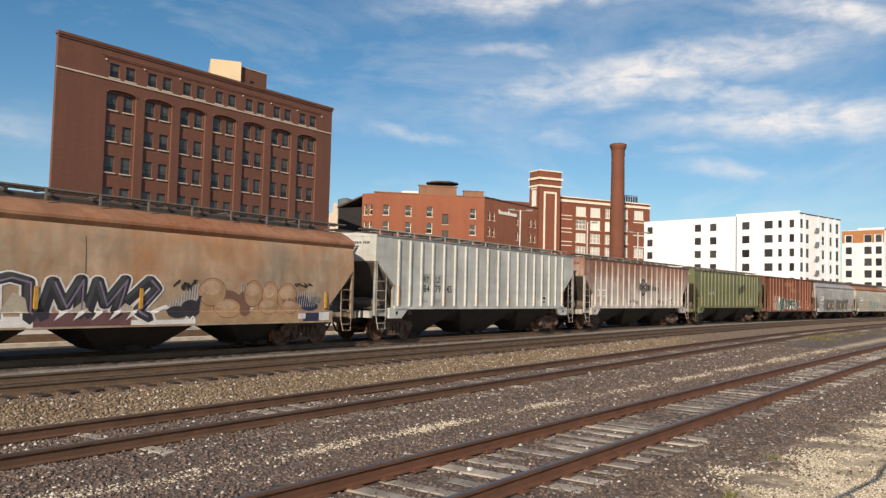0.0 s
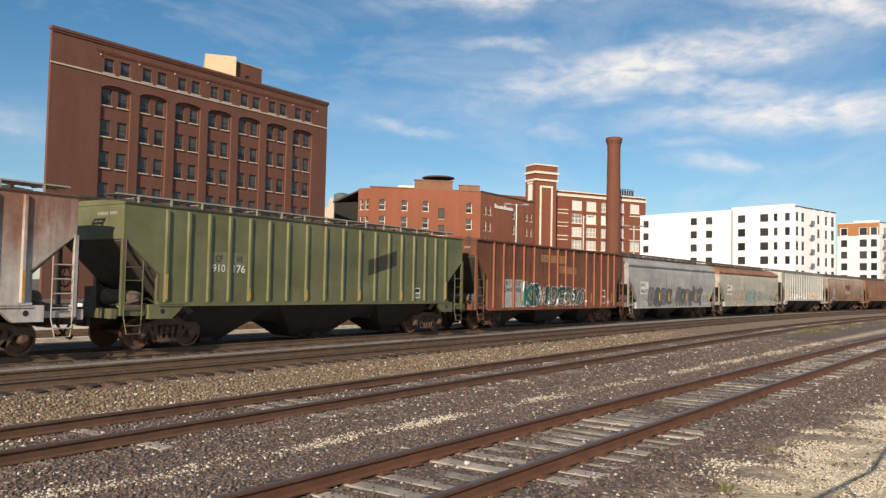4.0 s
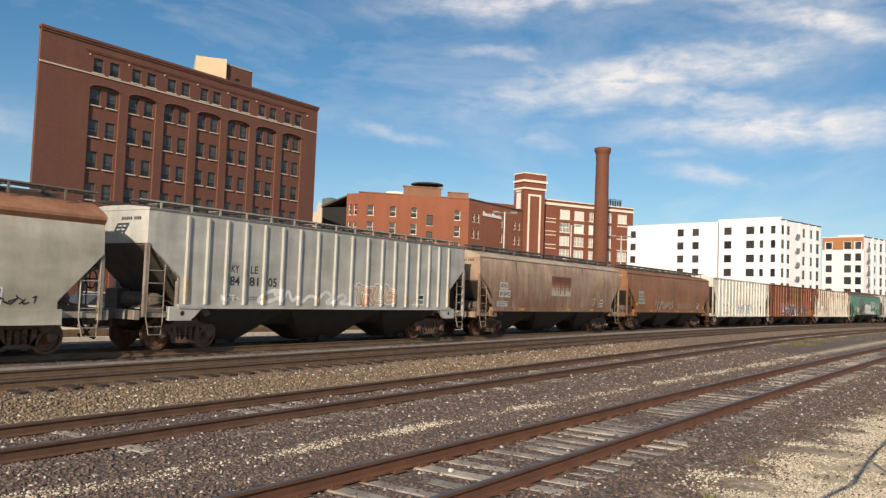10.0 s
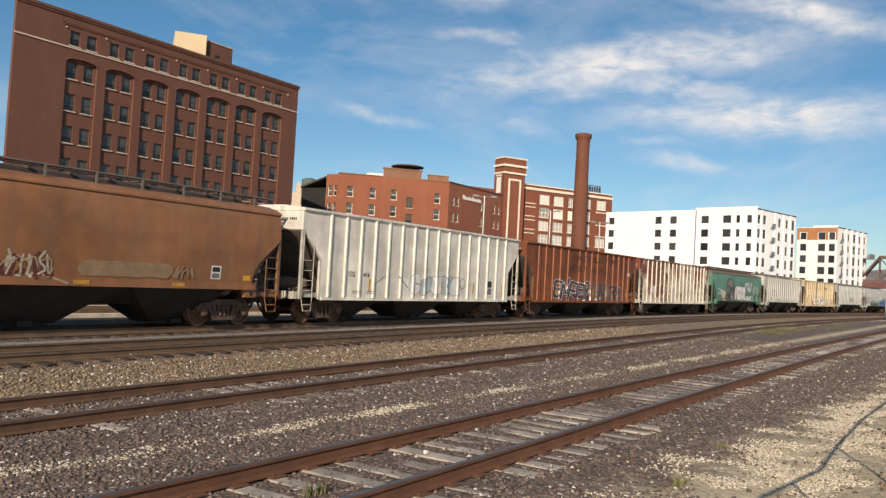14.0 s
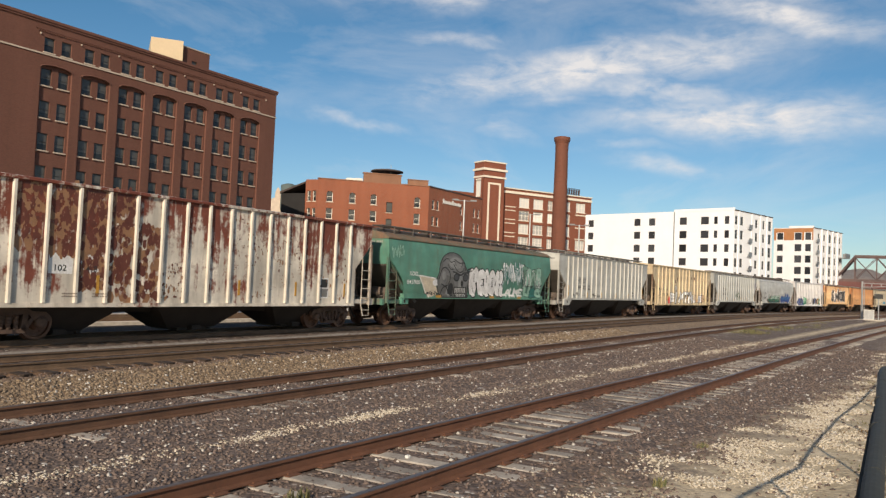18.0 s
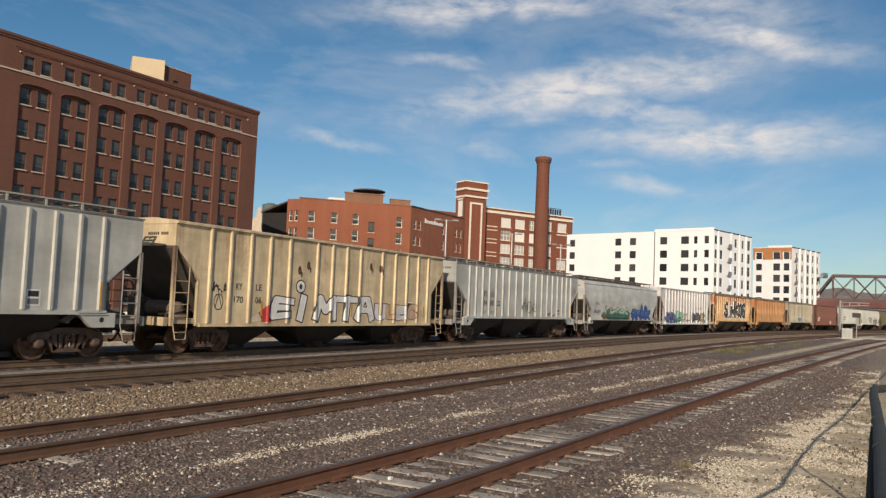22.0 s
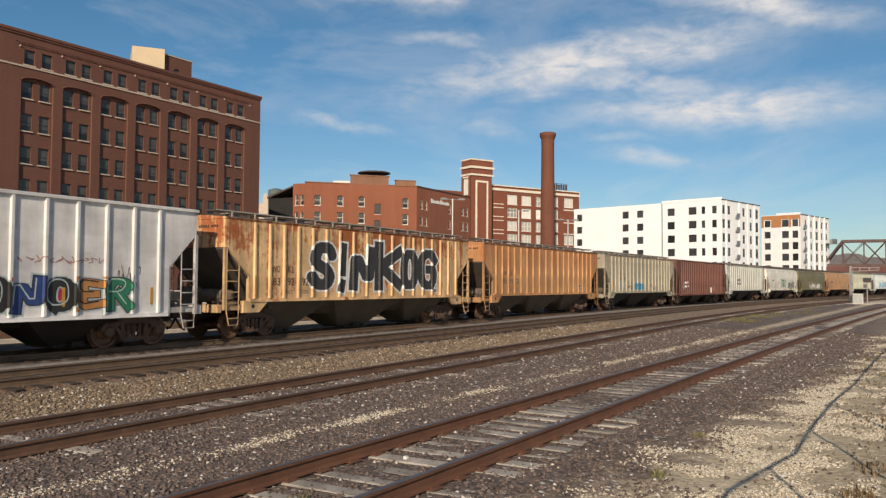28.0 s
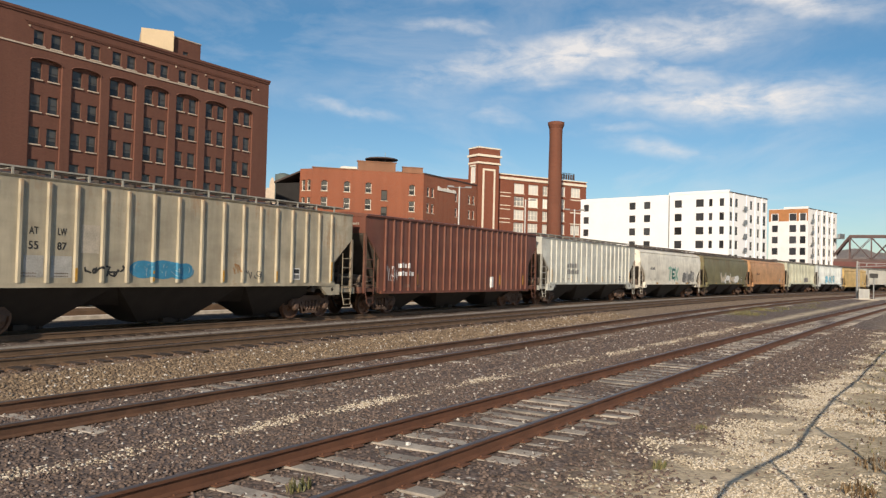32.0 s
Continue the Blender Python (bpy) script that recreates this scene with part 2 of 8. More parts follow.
M_YELLOW = plain("reflector_yellow", (0.5, 0.27, 0.045), 0.5, 0, 0.4, 5)


# ---- mesh helpers ----
def mesh_of(name, bm, mats):
    me = bpy.data.meshes.new(name)
    bmesh.ops.recalc_face_normals(bm, faces=bm.faces)
    bm.to_mesh(me)
    bm.free()
    for m in (mats if isinstance(mats, (list, tuple)) else [mats]):
        me.materials.append(m)
    return me


def part(name, bm, material, parent=None, label="", m=None):
    me = bm if isinstance(bm, bpy.types.Mesh) else mesh_of(name, bm, material)
    ob = new(name, me)
    ob.parent = parent
    if m is not None:
        ob.matrix_basis = m
    if label:
        ob["label"] = label
    return ob


def thing(name, label, category, group="", kind="", m=None):
    ob = new(name)
    ob.empty_display_size = 0.2
    if m is not None:
        ob.matrix_basis = m
    return tagged(ob, label, category, group, kind)


def box(bm, x0, x1, y0, y1, z0, z1, m=None, mat=0):
    vs = [bm.verts.new((x, y, z)) for x in (x0, x1) for y in (y0, y1) for z in (z0, z1)]
    if m is not None:
        for v in vs:
            v.co = m @ v.co
    fs = [bm.faces.new([vs[i] for i in q]) for q in ((0, 1, 3, 2), (4, 6, 7, 5), (0, 4, 5, 1), (2, 3, 7, 6), (0, 2, 6, 4), (1, 5, 7, 3))]
    for f in fs:
        f.material_index = mat
    return vs


def boxes(*bs):
    bm = bmesh.new()
    for b in bs:
        box(bm, *b)
    return bm


def prism(bm, poly, y0, y1, axis="y", mat=0):
    """The polygon (a, b) swept along an axis: y gives (a, s, b), x gives (s, a, b), z gives (a, b, s)."""
    put = {"y": lambda a, b, s: (a, s, b), "x": lambda a, b, s: (s, a, b), "z": lambda a, b, s: (a, b, s)}[axis]
    lo = [bm.verts.new(put(a, b, y0)) for a, b in poly]
    hi = [bm.verts.new(put(a, b, y1)) for a, b in poly]
    n = len(poly)
    fs = [bm.faces.new(lo[::-1]), bm.faces.new(hi)]
    fs += [bm.faces.new((lo[i], lo[(i + 1) % n], hi[(i + 1) % n], hi[i])) for i in range(n)]
    for f in fs:
        f.material_index = mat


def tube(bm, points, r, n=8, mat=0):
    """A round bar through the points."""
    pts = [Vector(p) for p in points]
    rings = []
    for i, p in enumerate(pts):
        d = (pts[min(i + 1, len(pts) - 1)] - pts[max(i - 1, 0)]).normalized()
        side = d.cross(Vector((0, 0, 1)) if abs(d.z) < 0.95 else Vector((1, 0, 0))).normalized()
        up = side.cross(d)
        rings.append([bm.verts.new(p + (side * math.cos(6.2832 * k / n) + up * math.sin(6.2832 * k / n)) * r) for k in range(n)])
    fs = [bm.faces.new((a[k], a[(k + 1) % n], b[(k + 1) % n], b[k])) for a, b in zip(rings, rings[1:]) for k in range(n)]
    fs += [bm.faces.new(rings[0][::-1]), bm.faces.new(rings[-1])]
    for f in fs:
        f.material_index = mat


def bars(segments, r, n=6):
    bm = bmesh.new()
    for s in segments:
        tube(bm, s, r, n)
    return bm


def disc_ring(bm, cx, cy, cz, profile, n=24, axis="y", mat=0):
    """A body of revolution about an axis through (cx, cy, cz); profile: (along, radius)."""
    rings = []
    for a, r in profile:
        ring = []
        for k in range(n):
            c, s = r * math.cos(6.2832 * k / n), r * math.sin(6.2832 * k / n)
            ring.append(bm.verts.new({"y": (cx + c, cy + a, cz + s), "z": (cx + c, cy + s, cz + a), "x": (cx + a, cy + c, cz + s)}[axis]))
        rings.append(ring)
    fs = [bm.faces.new((a[k], a[(k + 1) % n], b[(k + 1) % n], b[k])) for a, b in zip(rings, rings[1:]) for k in range(n)]
    fs += [bm.faces.new(rings[0][::-1]), bm.faces.new(rings[-1])]
    for f in fs:
        f.material_index = mat

# ---- ground and tracks ----
ARC_X, ARC_R = 34.8, 655.0            # the main tracks are straight up to ARC_X, then bend towards -y


def main_line(s, off):
    """Place and heading on the main curve at s along the train's track (y = 19.5), off metres towards -y from it."""
    if s <= ARC_X:
        return s, 19.5 - off, 0.0
    a = (s - ARC_X) / ARC_R
    return ARC_X + (ARC_R - off) * math.sin(a), 19.5 - ARC_R + (ARC_R - off) * math.cos(a), -a


TRAIN_Y, TRAIN_X, TRAIN_R = 20.6, 15.0, 900.0         # the train's own track: straight, then a long even bend towards -y


def train_line(s, off):
    """Place and heading on the train's track at s along it, off metres towards -y from it."""
    if s <= TRAIN_X:
        return s, TRAIN_Y - off, 0.0
    a = (s - TRAIN_X) / TRAIN_R
    return TRAIN_X + (TRAIN_R - off) * math.sin(a), TRAIN_Y - TRAIN_R + (TRAIN_R - off) * math.cos(a), -a


def side_line(s, off):
    """The rusty siding next to the camera: a slow bend of its own."""
    y = 5.36 - 0.031 * s - s * s / 3400.0
    h = math.atan(-0.031 - s / 1700.0)
    return s - off * -math.sin(h), y - off * math.cos(h), h


# name, line, offset, rail-top height, stretch
TRACKS = [("siding", side_line, 0.0, 0.0, -12, 112), ("middle", main_line, 9.3, 0.0, -15, 300),
          ("third", main_line, 4.23, 0.15, -15, 420), ("train", train_line, 0.0, 0.06, -25, 640)]


def track_distance(x, y):
    """Distances from the centre lines of the siding and of the main tracks."""
    if x <= ARC_X:
        off = 19.5 - y
    else:
        off = ARC_R - math.hypot(x - ARC_X, y - (19.5 - ARC_R))
    return abs(y - side_line(x, 0)[1]), off


def smooth(a, b, t):
    t = max(0.0, min(1.0, (t - a) / (b - a)))
    return t * t * (3 - 2 * t)


def ground_height(x, y):
    d1, off = track_distance(x, y)
    z = -0.27
    if x < 115:
        z = max(z, -0.27 + 0.078 * (1 - smooth(1.2, 2.3, d1)))
    z = max(z, -0.27 + 0.083 * (1 - smooth(1.3, 2.1, abs(off - 9.3))))
    if off < 4.23:
        high = (1 - smooth(8.0, 10.0, -off)) * (1 - 0.38 * smooth(-2.2, -0.4, -off) * (1 - smooth(30, 60, x)))
    else:
        high = 1 - smooth(0.95, 2.9, off - 4.23)
    # the stone is heaped over the ties outside the third track's rail
    heap = 0.03 * smooth(0.55, 0.8, off - 4.23) * (1 - smooth(0.85, 1.05, off - 4.23))
    return max(z, -0.27 + 0.235 * high + heap)


def grid_sheet(xs, ys, height, wobble):
    nx, ny = len(xs), len(ys)
    vs = [(x, y, height(x, y) + (wobble(x, y))) for x in xs for y in ys]
    fs = [(i * ny + j, (i + 1) * ny + j, (i + 1) * ny + j + 1, i * ny + j + 1) for i in range(nx - 1) for j in range(ny - 1)]
    return vs, fs


def spaced(*stretches):
    out = []
    for a, b, step in stretches:
        n = max(1, round((b - a) / step))
        out += [a + (b - a) * i / n for i in range(n)]
    return out + [stretches[-1][1]]


def gravel_mat():
    m, nt, b = node_mat("ballast")
    v = coords(nt)
    vor = nt.nodes.new("ShaderNodeTexVoronoi")
    vor.inputs["Scale"].default_value = 17
    nt.links.new(v, vor.inputs["Vector"])
    big, mid = tex_noise(nt, v, 0.35, 5), tex_noise(nt, v, 2.2, 5)
    sep = nt.nodes.new("ShaderNodeSeparateColor")
    nt.links.new(vor.outputs["Color"], sep.inputs[0])
    cell = sep.outputs[0]
    col = mix(nt, cell, (0.092, 0.067, 0.057), (0.225, 0.169, 0.143))
    col = mix(nt, ramp(nt, big, 0.4, 0.62), col, mix(nt, cell, (0.1, 0.071, 0.056), (0.258, 0.19, 0.145)))
    col = mix(nt, ramp(nt, cell, 0.955, 0.96), col, (0.62, 0.58, 0.52))
    col = mix(nt, ramp(nt, vor.outputs["Distance"], 0.4, 0.8), col, (0.06, 0.044, 0.038))
    # pale crushed limestone: along the strip between the tracks and beside the fence
    sx = nt.nodes.new("ShaderNodeSeparateXYZ")
    tc = nt.nodes.new("ShaderNodeTexCoord")
    nt.links.new(tc.outputs["Object"], sx.inputs[0])
    x, y = sx.outputs[0], sx.outputs[1]
    # the tan stone of the raised bed follows the bend of the main tracks
    dx = math_node(nt, "MAXIMUM", math_node(nt, "SUBTRACT", x, ARC_X), 0.0)
    dy = math_node(nt, "ADD", y, ARC_R - 19.5)
    off = math_node(nt, "SUBTRACT", ARC_R, math_node(nt, "SQRT", math_node(nt, "ADD", math_node(nt, "MULTIPLY", dx, dx), math_node(nt, "MULTIPLY", dy, dy))))
    bed = math_node(nt, "MULTIPLY", ramp(nt, off, 5.3, 5.6), math_node(nt, "SUBTRACT", 1.0, ramp(nt, off, 7.4, 8.1)))
    between = math_node(nt, "MULTIPLY", ramp(nt, off, 0.45, 0.75), math_node(nt, "SUBTRACT", 1.0, ramp(nt, off, 2.1, 2.6)))
    col = mix(nt, between, col, mix(nt, cell, (0.145, 0.13, 0.117), (0.4, 0.37, 0.33)))
    col = mix(nt, bed, col, mix(nt, cell, (0.11, 0.077, 0.052), (0.325, 0.24, 0.16)))
    stained = math_node(nt, "MULTIPLY", ramp(nt, off, 4.85, 5.0), math_node(nt, "SUBTRACT", 1.0, ramp(nt, off, 5.35, 5.6)))
    col = mix(nt, stained, col, mix(nt, cell, (0.13, 0.07, 0.034), (0.27, 0.15, 0.072)))
    # oil-darkened stone between the rails of the third track
    oil = math_node(nt, "SUBTRACT", 1.0, ramp(nt, math_node(nt, "ABSOLUTE", math_node(nt, "SUBTRACT", off, 4.23)), 0.75, 1.05))
    # under and behind the train: oil-dark stone with the train's shade painted into it
    train_shade = math_node(nt, "SUBTRACT", 1.0, ramp(nt, math_node(nt, "ABSOLUTE", math_node(nt, "ADD", off, 3.3)), 2.8, 3.3))
    col = mix(nt, math_node(nt, "MULTIPLY", oil, 0.9), col, mix(nt, cell, (0.028, 0.021, 0.017), (0.095, 0.072, 0.057)))
    col = mix(nt, math_node(nt, "MULTIPLY", train_shade, 0.95), col, mix(nt, cell, (0.014, 0.011, 0.009), (0.045, 0.034, 0.026)))
    pale = mix(nt, ramp(nt, mid, 0.3, 0.7), (0.46, 0.375, 0.25), (0.64, 0.54, 0.385))
    sand_edge = math_node(nt, "ADD", math_node(nt, "MULTIPLY", math_node(nt, "MINIMUM", x, 27.0), 0.1), y)
    sand_edge = math_node(nt, "ADD", sand_edge, math_node(nt, "MULTIPLY", math_node(nt, "SUBTRACT", mid, 0.5), 2.8))
    sand = math_node(nt, "SUBTRACT", 1.0, ramp(nt, sand_edge, 3.0, 4.1))
    sand = math_node(nt, "MULTIPLY", sand, ramp(nt, x, 24.0, 50.0, 1.0, 0.3))
    litter = math_node(nt, "MULTIPLY", ramp(nt, math_node(nt, "ADD", y, math_node(nt, "MULTIPLY", mid, 0.8)), 1.6, 0.7), ramp(nt, tex_noise(nt, v, 7, 6, 0.7), 0.4, 0.6, 0.1, 0.65))
    pale = mix(nt, litter, pale, (0.2, 0.16, 0.085))
    line_y = math_node(nt, "ADD", math_node(nt, "MULTIPLY", x, 0.05), y)
    d = math_node(nt, "DIVIDE", math_node(nt, "ABSOLUTE", math_node(nt, "SUBTRACT", line_y, 8.3)), ramp(nt, x, 15.0, 60.0, 1.0, 2.6))
    strip = math_node(nt, "SUBTRACT", 1.0, ramp(nt, d, 0.03, 0.3))
    strip = math_node(nt, "MULTIPLY", math_node(nt, "MULTIPLY", strip, ramp(nt, x, 14.0, 30.0, 0.35, 1.0)), ramp(nt, math_node(nt, "ADD", mid, math_node(nt, "MULTIPLY", math_node(nt, "MINIMUM", x, 45.0), 0.0045)), 0.53, 0.67))
    col = mix(nt, math_node(nt, "MULTIPLY", math_node(nt, "MAXIMUM", sand, strip), ramp(nt, cell, 0.1, 0.5, 0.75, 1.0)), col, pale)
    link_color(nt, b.inputs["Base Color"], col)
    b.inputs["Roughness"].default_value = 0.95
    h = math_node(nt, "ADD", vor.outputs["Distance"], math_node(nt, "MULTIPLY", tex_noise(nt, v, 40, 3), 0.4))
    add_bump(nt, b, math_node(nt, "MULTIPLY", h, -1.0), 0.55, 0.03)
    return m


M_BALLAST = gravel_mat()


def build_ground():
    xs = spaced((-2500, -60, 300), (-60, -10, 4), (-10, 40, 0.4), (40, 160, 2), (160, 420, 12), (420, 3000, 300))
    ys = spaced((-2500, -60, 300), (-60, -6, 6), (-6, 24, 0.25), (24, 60, 3), (60, 300, 20), (300, 3000, 300))
    rnd = lambda x, y: 0.03 * noise.noise((x * 0.9, y * 0.9, 0.0)) if abs(x) < 150 and -6 < y < 24 else 0.0
    vs, fs = grid_sheet(xs, ys, ground_height, rnd)
    me = bpy.data.meshes.new("ground")
    me.from_pydata(vs, [], fs)
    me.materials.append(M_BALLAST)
    for p in me.polygons:
        p.use_smooth = True
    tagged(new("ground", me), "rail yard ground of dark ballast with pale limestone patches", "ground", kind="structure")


build_ground()

RAIL_PROFILE = [(-0.07, -0.17), (0.07, -0.17), (0.07, -0.155), (0.012, -0.14), (0.01, -0.045), (0.036, -0.035), (0.036, -0.006), (0.028, 0.0),
                (-0.028, 0.0), (-0.036, -0.006), (-0.036, -0.035), (-0.01, -0.045), (-0.012, -0.14), (-0.07, -0.155)]


def rail_mesh(line, off, top, s0, s1):
    bm = bmesh.new()
    ss = spaced((s0, s1, 4.0))
    rings = []
    for s in ss:
        x, y, h = line(s, off)
        nx, ny = math.sin(h), -math.cos(h)
        rings.append([bm.verts.new((x + nx * a, y + ny * a, top + b)) for a, b in RAIL_PROFILE])
    n = len(RAIL_PROFILE)
    for a, b in zip(rings, rings[1:]):
        for k in range(n):
            f = bm.faces.new((a[k], a[(k + 1) % n], b[(k + 1) % n], b[k]))
            f.material_index = 1 if k in (6, 7, 8) else 0
    bm.faces.new(rings[0]), bm.faces.new(rings[-1][::-1])
    return mesh_of("rail", bm, [M_RAIL if line is side_line else (M_RAILMAIN if top else M_RAILMID), M_RAILTOP])


TRACK_THINGS = {}
for tname, line, off, top, s0, s1 in TRACKS:
    tr = thing("railway_track", {"siding": "rusty siding track with weathered grey wooden ties", "middle": "rusty track with ties half buried in ballast",
               "third": "main track on a raised ballast bed with dark tie ends", "train": "main track under the moving freight train"}[tname], "railway track", "parallel tracks", "structure")
    TRACK_THINGS[tname] = tr
    for side in (-0.7525, 0.7525):
        part("rail", rail_mesh(line, off + side, top, s0, s1), None, tr)

# ---- freight cars ----
HALF = 8.3
SEEN = {}
# how each kind of car is cut: bottom of the side sheet, its top, lower and upper end of the slanting end cut, half length under the cut
BODY = {"ribbed": (1.34, 4.02, 2.14, 3.06, 7.15), "deep": (0.96, 4.1, 2.36, 3.38, 7.25), "smooth": (1.16, 3.47, 1.42, 2.66, 7.1), "curved": (1.37, 3.75, 1.6, 2.95, 7.1)}
# the side sill: bottom, top, reach from the middle
SILL = {"ribbed": (1.27, 1.36, 1.6), "deep": (0.92, 1.0, 1.6), "smooth": (0.84, 1.2, 1.64), "curved": (1.24, 1.41, 1.64)}
# where the upright posts stand, one half of the car
POSTS = {18: (0.46, 1.38, 2.27, 3.09, 3.9, 4.71, 5.48, 6.22, 6.96), 16: (0.46, 1.37, 2.28, 3.2, 4.11, 5.02, 5.93, 6.84), 14: (0.47, 1.41, 3.01, 4.05, 5.02, 5.97, 6.86),
         24: (0.3, 0.9, 1.5, 2.1, 2.7, 3.3, 3.9, 4.5, 5.1, 5.7, 6.3, 6.9)}


def post_places(n):
    return [-x for x in POSTS[n][::-1]] + list(POSTS[n])


def cached(key, make):
    if key not in SEEN:
        SEEN[key] = make()
    return SEEN[key]


def painted(ob, m):
    ob.material_slots[0].link = "OBJECT"
    ob.material_slots[0].material = m
    return ob


def half_length(z, kind):
    """How far the side sheet reaches from the car's middle at height z: the lower corners are cut away at the ends."""
    low, high, half = BODY[kind][2:]
    if z >= high:
        return HALF
    if z <= low:
        return half
    f = (high - z) / (high - low)
    if kind == "curved":
        f = math.sin(f * 1.571) ** 1.35
    return HALF - (HALF - half) * f


SIDE_CURVE = ((1.56, 0.0), (1.58, 0.1), (1.6, 0.2), (1.61, 0.3), (1.62, 0.4), (1.62, 0.5), (1.615, 0.62), (1.6, 0.74), (1.57, 0.86), (1.53, 0.97), (1.49, 1.0))


def side_profile(kind):
    z0, z1, low, high = BODY[kind][:4]
    if kind in ("ribbed", "deep"):
        return [(1.55, z) for z in (z0, low, (low + high) / 2, high, z1)]
    cut = [low + (high - low) * k / 5 for k in range(6)]
    zs = sorted([z0 + (z1 - z0) * f for _, f in SIDE_CURVE] + cut)
    return [(float(np.interp((z - z0) / (z1 - z0), [f for _, f in SIDE_CURVE], [y for y, _ in SIDE_CURVE])), z) for z in zs]


def side_mesh(kind, sgn):
    bm = bmesh.new()
    prof = side_profile(kind)
    xs = [i / 12 for i in range(-12, 13)]
    for inner in (0.0, 0.05):
        rows = [[bm.verts.new((x * half_length(z, kind), sgn * (y - inner), z)) for x in xs] for y, z in prof]
        for a, b in zip(rows, rows[1:]):
            for i in range(len(xs) - 1):
                bm.faces.new((a[i], a[i + 1], b[i + 1], b[i]))
    if kind in ("smooth", "curved"):
        for f in bm.faces:
            f.smooth = True
    return mesh_of("side_panel", bm, M_WHITE)


def seam_mesh(sgn):
    """A thin dark weld running up the side sheet."""
    bm = bmesh.new()
    prof = [(y, z) for y, z in side_profile("smooth") if z > 1.2][:-2]
    rows = [[bm.verts.new((x, sgn * (y + d), z)) for x, d in ((-0.016, 0.001), (0.0, 0.01), (0.016, 0.001))] for y, z in prof]
    for a, b in zip(rows, rows[1:]):
        for k in range(2):
            bm.faces.new((a[k], a[k + 1], b[k + 1], b[k]))
    return mesh_of("weld_seam", bm, M_SEAM)


def rib_mesh(sgn, kind):
    """A pressed post: a hat section with slanting flanks, closed at the top."""
    bm = bmesh.new()
    lo = [(-0.056, 1.55), (-0.036, 1.62), (0.036, 1.62), (0.056, 1.55)]
    prism(bm, [(x, sgn * y) for x, y in lo], *((1.362, 3.95) if kind == "ribbed" else (1.002, 4.06)), "z")
    return mesh_of("rib", bm, M_WHITE)


def roof_mesh(kind):
    bm = bmesh.new()
    half = {"ribbed": [(1.57, 4.0), (1.6, 4.05), (1.4, 4.08), (0.6, 4.14)],
            "deep": [(1.56, 4.06), (1.63, 4.08), (1.63, 4.15), (1.5, 4.18), (0.6, 4.26)],
            "smooth": [(1.48, 3.4), (1.52, 3.43), (1.6, 3.55), (1.6, 3.63), (1.55, 3.69), (1.45, 3.75), (1.25, 3.88), (0.95, 4.01), (0.5, 4.08)],
            "curved": [(1.5, 3.73), (1.55, 3.74), (1.55, 3.79), (1.46, 3.86), (1.25, 3.95), (0.95, 4.03), (0.5, 4.09)]}[kind]
    prism(bm, [(-y, z) for y, z in half] + half[::-1], -HALF - 0.03, HALF + 0.03, "x")
    return mesh_of("roof", bm, M_WHITE)


def end_mesh(kind, sgn):
    """The upright end sheet above the cut-away."""
    bm = bmesh.new()
    low = BODY[kind][3] - (0.3 if kind in ("smooth", "curved") else 0.0)
    top = {"ribbed": [(1.54, 3.99), (1.4, 4.06), (0.6, 4.15)], "deep": [(1.54, 4.05), (1.45, 4.17), (0.6, 4.27)],
           "smooth": [(1.58, 3.1), (1.5, 3.5), (1.4, 3.75), (0.9, 4.0), (0.4, 4.1)], "curved": [(1.58, 3.2), (1.5, 3.75), (1.35, 3.9), (0.9, 4.04), (0.4, 4.11)]}[kind]
    poly = [(-1.54, low), (1.54, low)] + top + [(-y, z) for y, z in top[::-1]]
    prism(bm, poly, sgn * (HALF - 0.06), sgn * (HALF + 0.012), "x")
    return mesh_of("end_sheet", bm, M_WHITE)


def slope_mesh(kind, sgn):
    bm = bmesh.new()
    low = BODY[kind][3] - (0.3 if kind in ("smooth", "curved") else 0.0)
    prism(bm, [(sgn * (HALF - 0.03), low + 0.04), (sgn * (HALF - 0.03), low - 0.06), (sgn * 6.1, 1.0), (sgn * 5.9, 1.08)], -1.48, 1.48, "y")
    return mesh_of("slope_sheet", bm, M_WHITE)


def hopper_mesh(cx, high):
    """One outlet hopper, narrowing to its gate; high: the space between the hoppers reaches up to the centre sill."""
    bm = bmesh.new()
    u, v = (1.95, 0.755) if high else (1.72, 0.66)
    if cx == 0:
        left = [(-2.5, 1.3), (-2.5, v + 0.04), (-u, v), (-0.95, 0.15), (0.95, 0.15), (u, v), (2.5, v + 0.04), (2.5, 1.3)]
    else:
        s = 1 if cx > 0 else -1
        left = [(s * 2.5, 1.3), (s * 2.5, v + 0.04), (s * (5.0 - u), v), (s * 4.05, 0.15), (s * 5.4, 0.15), (s * 5.6, 0.45), (s * 6.3, 1.3)]
    wide = {1.3: 1.47, v + 0.04: 0.6, v: 0.56, 0.45: 0.52, 0.15: 0.45}
    a = [bm.verts.new((x, -wide[z], z)) for x, z in left]
    b = [bm.verts.new((x, wide[z], z)) for x, z in left]
    n = len(left)
    bm.faces.new(a), bm.faces.new(b[::-1])
    for i in range(n):
        bm.faces.new((a[i], b[i], b[(i + 1) % n], a[(i + 1) % n]))
    bmesh.ops.triangulate(bm, faces=[f for f in bm.faces if len(f.verts) > 4])
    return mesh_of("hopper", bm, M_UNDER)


def gate_mesh():
    return mesh_of("outlet_gate", boxes((-0.62, 0.62, -0.5, 0.5, 0.08, 0.17), (-0.7, -0.58, -0.62, 0.62, 0.1, 0.17), (0.58, 0.7, -0.62, 0.62, 0.1, 0.17), (-0.2, 0.2, -0.72, -0.5, 0.1, 0.24)), M_UNDER)


